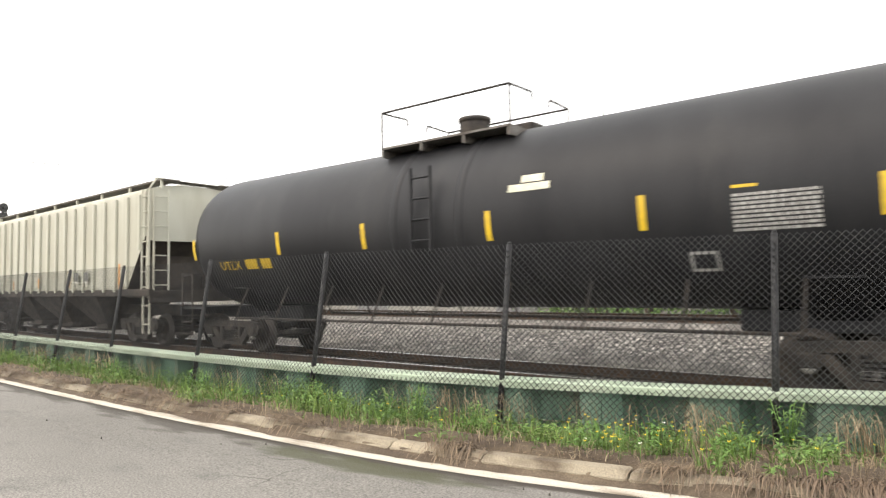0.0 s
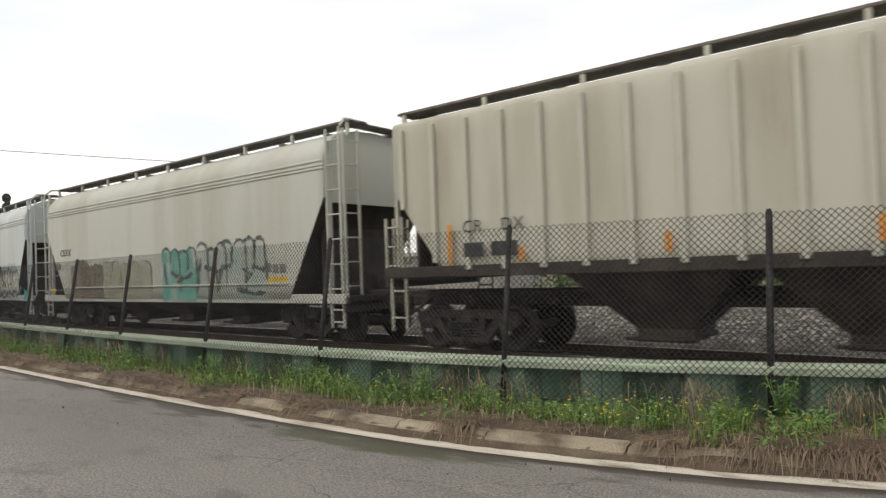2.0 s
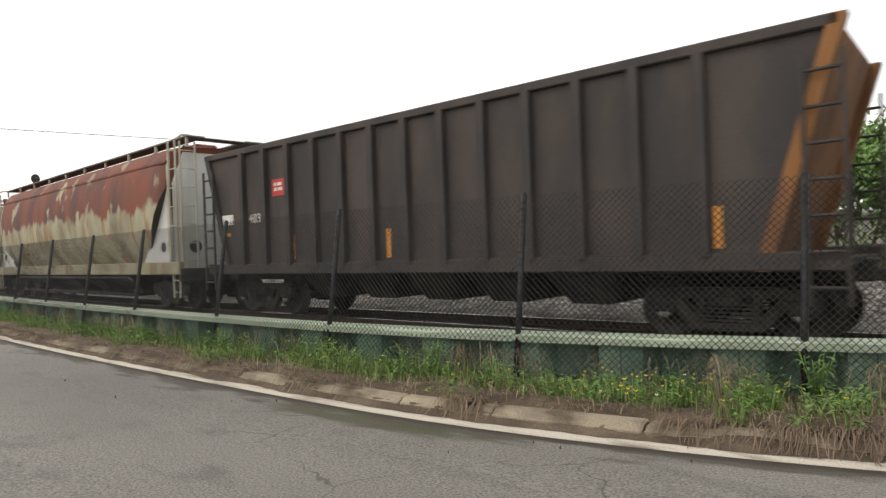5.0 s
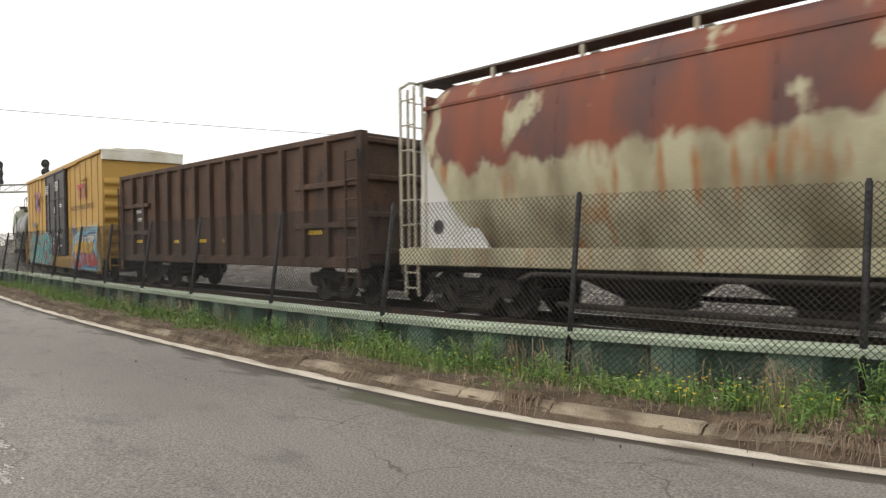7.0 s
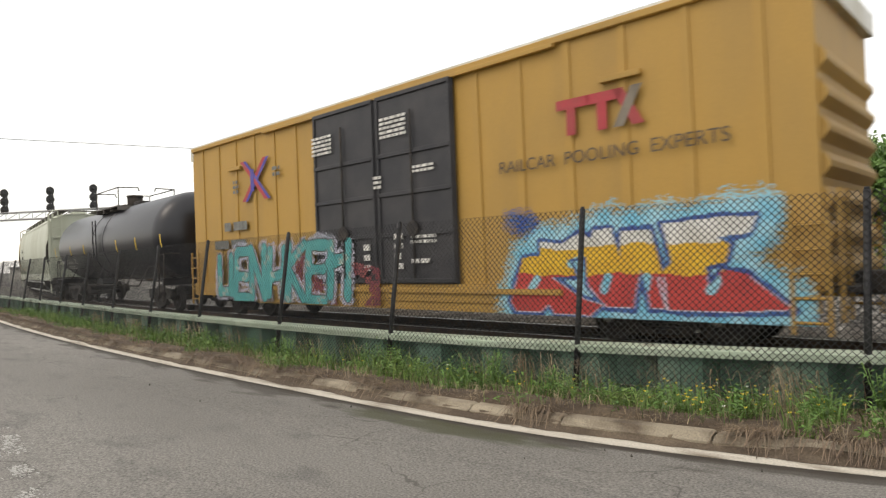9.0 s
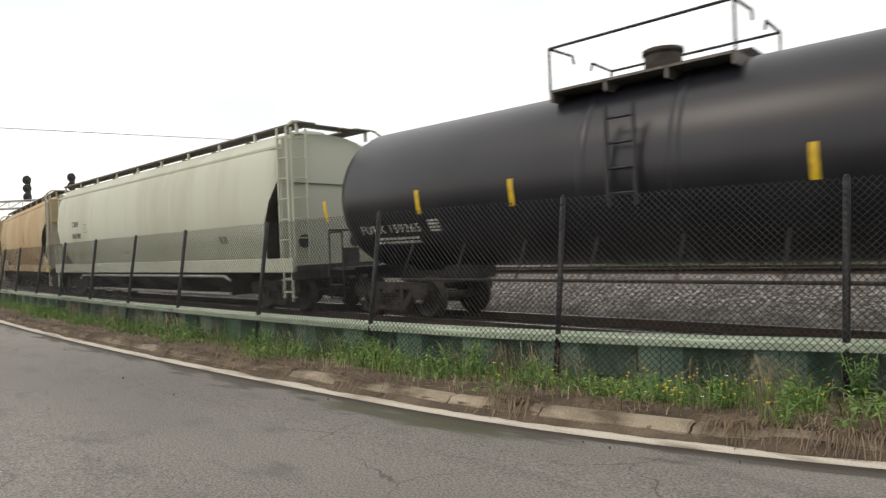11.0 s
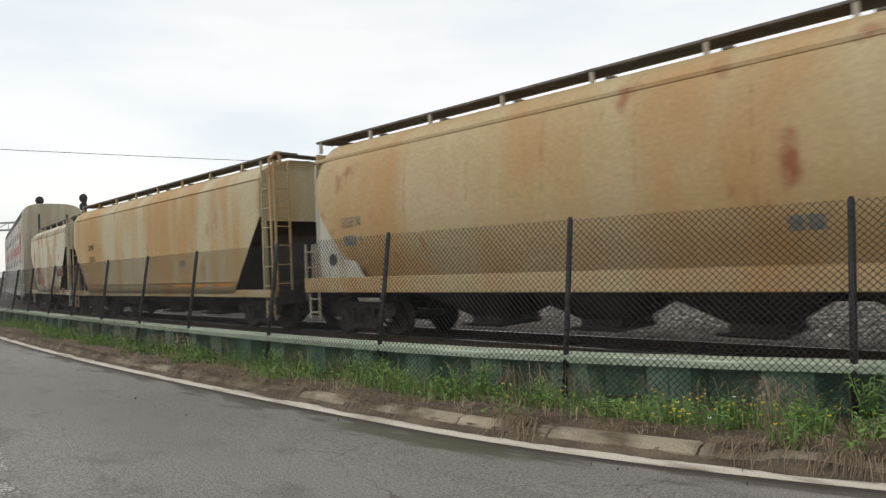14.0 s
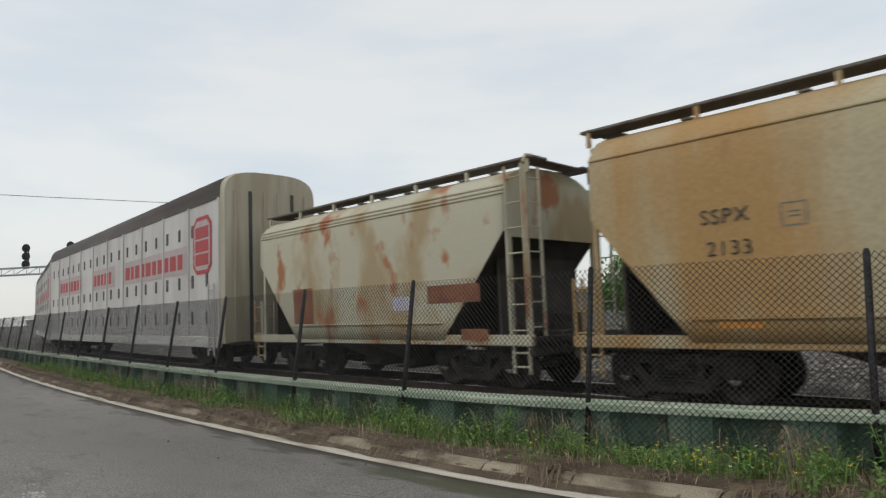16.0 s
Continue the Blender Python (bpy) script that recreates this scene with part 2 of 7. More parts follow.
BLACK_MARK = material("black_stencil", (0.02, 0.02, 0.02), 0.6, other=(0.05, 0.05, 0.05), scale=7, bump=0)
CREAM_MARK = material("cream_sticker", (0.72, 0.68, 0.52), 0.6, other=(0.6, 0.56, 0.42), scale=5, bump=0)
WALK_GRATE = material("dark_running_board", (0.12, 0.105, 0.092), 0.6, metal=0.4, other=(0.17, 0.16, 0.145), scale=4, grain=0.25, grain_scale=30)

# ------------------------------------------------------------------ mesh tools
class Shape:
    """Vertices and faces of one mesh, gathered from simple solids."""
    def __init__(self):
        self.v, self.f, self.k, self.smooth = [], [], [], []

    def add(self, verts, faces, slot=0, smooth=False):
        o = len(self.v)
        self.v += [tuple(p) for p in verts]
        self.f += [tuple(i + o for i in f) for f in faces]
        self.k += [slot] * len(faces)
        self.smooth += [smooth] * len(faces)
        return self

    def box(self, x0, x1, y0, y1, z0, z1, slot=0, c=0.0):
        """A block; c cuts its upright and long edges."""
        if c <= 0:
            vs = [(x, y, z) for z in (z0, z1) for x, y in ((x0, y0), (x1, y0), (x1, y1), (x0, y1))]
            return self.add(vs, [(3, 2, 1, 0), (4, 5, 6, 7), (0, 1, 5, 4), (1, 2, 6, 5), (2, 3, 7, 6), (3, 0, 4, 7)], slot)
        ring = lambda d, z: [(x0 + d + c, y0 + d, z), (x1 - d - c, y0 + d, z), (x1 - d, y0 + d + c, z), (x1 - d, y1 - d - c, z), (x1 - d - c, y1 - d, z), (x0 + d + c, y1 - d, z), (x0 + d, y1 - d - c, z), (x0 + d, y0 + d + c, z)]
        return self.loft([ring(c, z0), ring(0, z0 + c), ring(0, z1 - c), ring(c, z1)], slot)

    def loft(self, rings, slot=0, smooth=False, caps=True):
        """Rings of equal count joined one to the next."""
        n, o = len(rings[0]), len(self.v)
        for r in rings:
            self.v += [tuple(p) for p in r]
        for a in range(len(rings) - 1):
            for i in range(n):
                j = (i + 1) % n
                self.f.append((o + a * n + i, o + a * n + j, o + (a + 1) * n + j, o + (a + 1) * n + i))
                self.k.append(slot)
                self.smooth.append(smooth)
        if caps:
            e = o + (len(rings) - 1) * n
            self.f += [tuple(range(o + n - 1, o - 1, -1)), tuple(range(e, e + n))]
            self.k += [slot] * 2
            self.smooth += [False] * 2
        return self

    def rod(self, a, b, r=0.02, n=6, slot=0, smooth=True):
        a, b = Vector(a), Vector(b)
        d = (b - a).normalized()
        u = d.orthogonal().normalized()
        w = d.cross(u)
        ring = lambda p: [p + r * (math.cos(2 * math.pi * i / n) * u + math.sin(2 * math.pi * i / n) * w) for i in range(n)]
        return self.loft([ring(a), ring(b)], slot, smooth)

    def pipe(self, pts, r=0.02, n=6, slot=0):
        for a, b in zip(pts, pts[1:]):
            self.rod(a, b, r, n, slot)
        return self

    def turned(self, axis_pts, n=24, slot=0, smooth=True, at=(0, 0, 0)):
        """A body turned about the y axis from (y, radius) pairs, closed at both ends."""
        rings = [[(at[0] + r * math.cos(2 * math.pi * i / n), at[1] + y, at[2] + r * math.sin(2 * math.pi * i / n)) for i in range(n)] for y, r in axis_pts]
        return self.loft(rings, slot, smooth)

    def prism(self, poly, y0, y1, slot=0):
        """A polygon in x and z, thick from y0 to y1."""
        n = len(poly)
        vs = [(x, y0, z) for x, z in poly] + [(x, y1, z) for x, z in poly]
        return self.add(vs, [tuple(range(n)), tuple(range(2 * n - 1, n - 1, -1))] + [(j, i, i + n, j + n) for i in range(n) for j in ((i + 1) % n,)], slot)

    def moved(self, dx=0, dy=0, dz=0):
        self.v = [(x + dx, y + dy, z + dz) for x, y, z in self.v]
        return self

    def mesh(self, name, mats):
        me = bpy.data.meshes.new(name)
        me.from_pydata(self.v, [], self.f)
        for m in mats:
            me.materials.append(m)
        me.polygons.foreach_set("material_index", self.k)
        me.polygons.foreach_set("use_smooth", self.smooth)
        bm = bmesh.new()
        bm.from_mesh(me)
        bmesh.ops.recalc_face_normals(bm, faces=bm.faces)
        bm.to_mesh(me)
        bm.free()
        me.update()
        return me


def part(name, shape, mats, parent, label="", at=None):
    """One mesh object under a thing, or under a part. shape: a Shape, or a mesh that is shared."""
    mats = mats if isinstance(mats, (list, tuple)) else [mats]
    ob = new(name, shape if isinstance(shape, bpy.types.Mesh) else shape.mesh(name, mats))
    if parent:
        ob.parent = parent
    if at is not None:
        ob.matrix_basis = at
    return tagged(ob, label)


def thing(name, label, category, group="", kind="", at=None):
    ob = new(name)
    ob.empty_display_size = 0.3
    if at is not None:
        ob.matrix_basis = at
    return tagged(ob, label, category, group, kind)


def words(text, size, material_, parent, at, name="lettering", spacing=1.0):
    """Flat letters in the built-in font, as a mesh."""
    cu = bpy.data.curves.new(name, "FONT")
    cu.body, cu.size, cu.extrude, cu.space_character = text, size, 0.002, spacing
    cu.align_x = "CENTER"
    ob = bpy.data.objects.new(name, cu)
    scene.collection.objects.link(ob)
    bpy.context.view_layer.update()
    me = bpy.data.meshes.new_from_object(ob.evaluated_get(bpy.context.evaluated_depsgraph_get()))
    bpy.data.objects.remove(ob)
    me.materials.clear()
    me.materials.append(material_)
    return part(name, me, [], parent, at=at)


# ------------------------------------------------------------------ plan
RAIL_Z = -0.01                     # top of rail
BANK_Z = 0.40                      # top of the higher track's ballast
TRACK_Y, BEND_X, BEND, EASE = 10.7, -19.1, 0.35, 51.2
SPEED = 12.0


def track_y(x):
    """The line of the track: nearly straight past the camera, swinging away far off."""
    q = min(0.0, x - BEND_X)
    return TRACK_Y - 0.033 * (x + 5) + BEND * (math.hypot(q, EASE) - EASE)


def track_turn(x):
    q = min(0.0, x - BEND_X)
    return math.degrees(math.atan(-0.033 + BEND * q / math.hypot(q, EASE)))


def bent(x, foot, knee, near, far, reach, soft):
    """A line along the road that swings away on both sides of a knee."""
    if x > reach:
        d = reach - knee
        return foot + near * d * d + 2 * near * d * reach_run(x - reach)
    if x > knee:
        return foot + near * (x - knee) ** 2
    return foot + far * (x - knee) ** 2 / (1 + (knee - x) / soft)


def reach_run(d):
    return 1.5 * (1 - math.exp(-d / 1.5))


def kerb_y(x):
    return bent(x, 4.57, -4.5, 0.034, 0.0042, 0.4, 75.0)


def wall_y(x):
    return bent(x, 6.60, -7.5, 0.022, 0.0113, 0.0, 8.8)


def strip(xs, edges, slot=0):
    """A sheet along x whose cross section is a list of (y function, z)."""
    s = Shape()
    n = len(edges)
    vs = [(x, e[0](x), e[1](x) if callable(e[1]) else e[1]) for x in xs for e in edges]
    s.add(vs, [(i * n + j, (i + 1) * n + j, (i + 1) * n + j + 1, i * n + j + 1) for i in range(len(xs) - 1) for j in range(n - 1)], slot, True)
    return s


def span(a, b, step):
    n = max(1, round((b - a) / step))
    return [a + (b - a) * i / n for i in range(n + 1)]


LONG = span(-400, -60, 20)[:-1] + span(-60, 8, 0.5) + span(8, 300, 20)[1:]

# ------------------------------------------------------------------ ground, road, track
ground = part("ground", Shape().add([(-1500, -1500, -0.35), (1500, -1500, -0.35), (1500, 1500, -0.35), (-1500, 1500, -0.35)], [(0, 1, 2, 3)]), GRAVEL, None)
tagged(ground, "grey gravel railway yard ground reaching the horizon", "ground", kind="structure")
ROAD_EDGES = [(lambda x: -60.0, 0.0), (lambda x: -8.0, 0.06), (lambda x: 0.0, 0.04), (lambda x: 2.4, 0.02)] + [(lambda x, d=d: kerb_y(x) - 0.20 - d, 0.014 - 0.018 * (1 - d / 1.2)) for d in (1.2, 0.8, 0.55, 0.35, 0.2, 0.1, 0.0)] + [(lambda x: kerb_y(x) - 0.20, -0.3)]
road = part("road", strip(LONG, ROAD_EDGES), ASPHALT, None)
tagged(road, "worn grey asphalt road with faint patches and cracks", "road", kind="structure")
kerb_run = road.data.attributes.new("kerb_run", "FLOAT_VECTOR", "POINT")
for v in road.data.vertices:
    kerb_run.data[v.index].vector = (v.co.x, kerb_y(v.co.x) - 0.20 - v.co.y, 0.0)
gutter = part("gutter", strip(LONG, [(lambda x: kerb_y(x) - 0.20, -0.3), (lambda x: kerb_y(x) - 0.20, 0.0), (lambda x: kerb_y(x) - 0.03, 0.004), (lambda x: kerb_y(x) + 0.03, -0.0)]), GUTTER, None)
tagged(gutter, "pale concrete gutter strip along the kerb", "gutter", kind="structure")


def ground_lift(x, y):
    return 0.035 * noise.noise(Vector((x * 0.9, y * 1.3, 0.0))) + 0.015 * noise.noise(Vector((x * 4, y * 4, 3.0)))


verge_x = span(-60, 6, 0.16)
verge = Shape()
rows_n = 14
vv = []
for x in verge_x:
    for j in range(rows_n):
        u = j / (rows_n - 1)
        y = kerb_y(x) + 0.16 + u * (wall_y(x) + 0.4 - kerb_y(x) - 0.16)
        z = 0.095 + 0.045 * math.sin(min(1, u * 2.5) * math.pi) - 0.33 * u + (ground_lift(x, y) if 0 < j else -0.05)
        vv.append((x, y, z))
verge.add(vv, [(i * rows_n + j, (i + 1) * rows_n + j, (i + 1) * rows_n + j + 1, i * rows_n + j + 1) for i in range(len(verge_x) - 1) for j in range(rows_n - 1)], 0, True)
verge = part("verge", verge, SOIL, None)
tagged(verge, "brown soil verge between kerb and sheet-pile wall", "ground", kind="structure")

ballast = part("ballast_bed", strip(LONG, [(lambda x: wall_y(x) + 0.2, -0.12), (lambda x: track_y(x) - 2.2, -0.16), (lambda x: track_y(x) - 1.45, RAIL_Z - 0.19), (lambda x: track_y(x) + 1.45, RAIL_Z - 0.19), (lambda x: track_y(x) + 2.4, -0.16), (lambda x: track_y(x) + 3.1, -0.14), (lambda x: track_y(x) + 4.3, 0.16), (lambda x: track_y(x) + 5.3, BANK_Z - 0.03), (lambda x: track_y(x) + 5.9, BANK_Z), (lambda x: track_y(x) + 11.0, BANK_Z), (lambda x: track_y(x) + 13.5, -0.33)]), GRAVEL, None)
tagged(ballast, "grey crushed stone ballast under the tracks", "ballast", kind="structure")


def ballast_stones():
    """Loose stones, each its own little solid, on the bed that shows under the train."""
    s = Shape()
    rnd = random.Random(5)
    for _ in range(60000):
        x = -34 + 39 * rnd.random() ** 0.8
        dy = rnd.choice((-1, 1)) * rnd.uniform(0.8, 2.4) if rnd.random() < 0.2 else 1.6 + 4.6 * rnd.random() ** 0.9
        y = track_y(x) + dy
        base = RAIL_Z - 0.18 if abs(dy) < 1.6 else -0.16 if dy < 3.1 else -0.15 + (BANK_Z + 0.15) * min(1, (dy - 3.1) / 2.4)
        r = rnd.uniform(0.03, 0.07)
        p = [(x + r * rnd.uniform(0.6, 1.2) * a, y + r * rnd.uniform(0.6, 1.2) * b, base + r * c * rnd.uniform(0.5, 1)) for a, b, c in ((1, 0, 0), (-0.4, 0.9, 0.3), (-0.5, -0.8, -0.3), (0.1, 0, 1.0))]
        s.add(p, [(0, 1, 3), (1, 2, 3), (2, 0, 3)])
    ob = part("ballast_stones", s, STONE, None)
    tagged(ob, "loose grey and brown crushed stones of the ballast", "ballast", kind="stuff")


def rail_line(y_off, lift=0.0):
    s = Shape()
    prof = [(-0.07, -0.17), (0.07, -0.17), (0.07, -0.155), (0.012, -0.14), (0.012, -0.045), (0.036, -0.03), (0.036, 0.0), (-0.036, 0.0), (-0.036, -0.03), (-0.012, -0.045), (-0.012, -0.14), (-0.07, -0.155)]
    s.loft([[(x, track_y(x) + y_off + a, RAIL_Z + lift + b) for a, b in prof] for x in LONG])
    for i, f in enumerate(s.f):
        if len(f) == 4 and all(abs(s.v[k][2] - RAIL_Z - lift) < 1e-6 for k in f):
            s.k[i] = 1
    ob = part("rail", s, [RAIL, RAIL_TOP], None)
    tagged(ob, "brown rusty steel rail with a worn bright head", "rail", group="rails", kind="structure")


for off, lift in ((-0.75, 0.0), (0.75, 0.0), (7.6, BANK_Z + 0.18), (9.1, BANK_Z + 0.18)):
    rail_line(off, lift)

# ------------------------------------------------------------------ train parts shared by all the cars
def wheelset_mesh():
    s = Shape()
    for sg in (-1, 1):
        s.turned([(sg * (0.75 + d), r) for d, r in ((-0.075, 0.30), (-0.07, 0.47), (-0.045, 0.465), (-0.04, 0.425), (0.06, 0.415), (0.065, 0.36), (0.03, 0.33), (0.02, 0.18), (0.06, 0.12), (0.09, 0.10))], 28)
    s.turned([(-1.02, 0.07), (-1.0, 0.085), (1.0, 0.085), (1.02, 0.07)], 14)
    for sg in (-1, 1):      # end caps with bolts, which show the turning
        s.turned([(sg * 1.02, 0.10), (sg * 1.08, 0.09), (sg * 1.085, 0.03)], 14, 1)
        for k in range(3):
            a = k * 2 * math.pi / 3
            s.box(0.055 * math.cos(a) - 0.015, 0.055 * math.cos(a) + 0.015, sg * 1.08 - 0.012, sg * 1.08 + 0.012, 0.055 * math.sin(a) - 0.015, 0.055 * math.sin(a) + 0.015, 1)
    return s.mesh("wheelset", [WHEEL, BRIGHT_STEEL])


def side_frame_mesh(sg):
    s = Shape()
    y0, y1 = sg * 0.93, sg * 1.07
    s.prism([(-1.15, 0.60), (-1.10, 0.72), (-0.62, 0.76), (0.62, 0.76), (1.10, 0.72), (1.15, 0.60), (1.08, 0.46), (0.86, 0.48), (0.80, 0.60), (0.42, 0.62), (-0.42, 0.62), (-0.80, 0.60), (-0.86, 0.48), (-1.08, 0.46)], y0, y1)
    s.prism([(-0.80, 0.58), (-0.62, 0.60), (-0.36, 0.28), (0.36, 0.28), (0.62, 0.60), (0.80, 0.58), (0.46, 0.18), (-0.46, 0.18)], y0, y1)
    for x in (-0.42, 0.32):
        s.box(x, x + 0.10, min(y0, y1), max(y0, y1), 0.27, 0.63)
    for x in (-0.24, -0.08, 0.08, 0.24):      # coil springs
        for k in range(5):
            z = 0.30 + k * 0.055
            s.box(x - 0.06, x + 0.06, min(y0, y1) - 0.02, max(y0, y1) + 0.02, z, z + 0.03)
    for x in (-0.88, 0.88):                    # bearing adapters
        s.box(x - 0.14, x + 0.14, min(y0, y1) - 0.03, max(y0, y1) + 0.03, 0.40, 0.60, c=0.02)
    return s.mesh("side_frame", [TRUCK_IRON])


def bolster_mesh():
    s = Shape()
    s.box(-0.22, 0.22, -1.1, 1.1, 0.50, 0.66, c=0.03)
    s.turned([(-0.1, 0.1), (0.1, 0.1)], 8)
    s.box(-0.3, 0.3, -0.25, 0.25, 0.66, 0.82, c=0.02)
    s.box(-0.62, -0.54, -0.95, 0.95, 0.36, 0.44)
    s.box(0.54, 0.62, -0.95, 0.95, 0.36, 0.44)
    return s.mesh("bolster", [TRUCK_IRON])


MESH_WHEELS, MESH_BOLSTER = wheelset_mesh(), bolster_mesh()
MESH_FRAMES = [side_frame_mesh(-1), side_frame_mesh(1)]
WHEELSETS = []


def add_truck(car, x):
    truck = part("truck", MESH_BOLSTER, [], car, at=pose(x, 0, 0))
    for m in MESH_FRAMES:
        part("side_frame", m, [], truck)
    for dx in (-0.88, 0.88):
        WHEELSETS.append((part("wheelset", MESH_WHEELS, [], truck, at=pose(dx, 0, 0.42)), dx))


def coupler_mesh():
    s = Shape()
    s.box(-0.75, 0.0, -0.09, 0.09, 0.80, 0.96, c=0.02)
    s.box(0.0, 0.22, -0.15, 0.10, 0.76, 1.0, c=0.04)
    s.box(0.12, 0.24, -0.16, -0.05, 0.78, 0.98, c=0.03)
    s.pipe([(-0.5, 0.3, 0.95), (-0.1, 0.32, 0.7), (0.2, 0.25, 0.55)], 0.03)
    return s.mesh("coupler", [DARK])


MESH_COUPLER = coupler_mesh()


def add_running_gear(car, length, truck_in=2.1, sill=True):
    half = length / 2
    for x in (-half + truck_in, half - truck_in):
        add_truck(car, x)
    part("coupler", MESH_COUPLER, [], car, at=pose(half - 0.22, 0, 0))
    part("coupler", MESH_COUPLER, [], car, at=pose(-half + 0.22, 0, 0, 0, 0, 180))
    if sill:
        s = Shape().box(-half + 0.5, half - 0.5, -0.28, 0.28, 0.80, 1.10, c=0.02)
        part("centre_sill", s, DARK, car)


def ladder_shape(x, y, z0, z1, w, axis="x", r=0.022, rungs=None):
    """Two uprights and rungs; axis tells which way the ladder is wide."""
    s = Shape()
    q = lambda d, z: (x + d, y, z) if axis == "x" else (x, y + d, z)
    for d in (0, w):
        a, b = q(d, z0), q(d, z1)
        s.box(min(a[0], b[0]) - 0.022, max(a[0], b[0]) + 0.022, a[1] - 0.022, a[1] + 0.022, z0, z1)
    n = rungs or max(2, round((z1 - z0) / 0.42))
    for i in range(n):
        z = z0 + (i + 0.5) * (z1 - z0) / n
        s.rod(q(0, z), q(w, z), r)
    return s


def place(name, label, category, front, rear):
    """A car between two coupling points, given by where they are at the start of the clip."""
    car = thing(name, label, category, group="cars of the goods train")
    car["middle"] = (front + rear) / 2
    TRAIN.append(car)
    return car, front - rear


TRAIN = []

# ------------------------------------------------------------------ hopper cars
def hopper_profile(kind):
    """Half section of the body: (y, z) from the sill up to the roof."""
    if kind == "round":
        pts = [(1.18, 1.10), (1.20, 1.24), (1.30, 1.45), (1.46, 1.75), (1.59, 2.10), (1.64, 2.6), (1.62, 3.05), (1.56, 3.45), (1.47, 3.76), (1.33, 3.99), (1.12, 4.15), (0.7, 4.24), (0.0, 4.28)]
    elif kind == "sheet":
        pts = [(1.54, 0.98), (1.54, 1.32), (1.55, 1.6), (1.57, 2.2), (1.58, 2.9), (1.57, 3.4), (1.56, 3.72), (1.52, 3.84), (1.40, 4.00), (1.22, 4.13), (0.95, 4.23), (0.6, 4.29), (0.0, 4.32)]
    else:
        pts = [(1.50, 1.48), (1.50, 1.7), (1.50, 2.3), (1.50, 3.0), (1.50, 3.5), (1.50, 3.85), (1.50, 4.12), (1.47, 4.2), (1.35, 4.25), (1.0, 4.33), (0.7, 4.38), (0.4, 4.41), (0.0, 4.42)]
    return pts


def on_profile(pts, z):
    for (ya, za), (yb, zb) in zip(pts, pts[1:]):
        if za <= z <= zb and zb > za:
            return ya + (yb - ya) * (z - za) / (zb - za)
    return pts[0][0] if z < pts[0][1] else pts[-1][0]


def clipped(pts, zb):
    """The half section above a height, with the same number of points."""
    zt = pts[-1][1]
    z0 = pts[0][1]
    if zb <= z0:
        return pts
    keep = []
    for y, z in pts:
        zz = max(z, zb + (zt - zb) * 0.002 * len(keep))
        keep.append((on_profile(pts, zz) if z < zz else y, zz))
    return keep


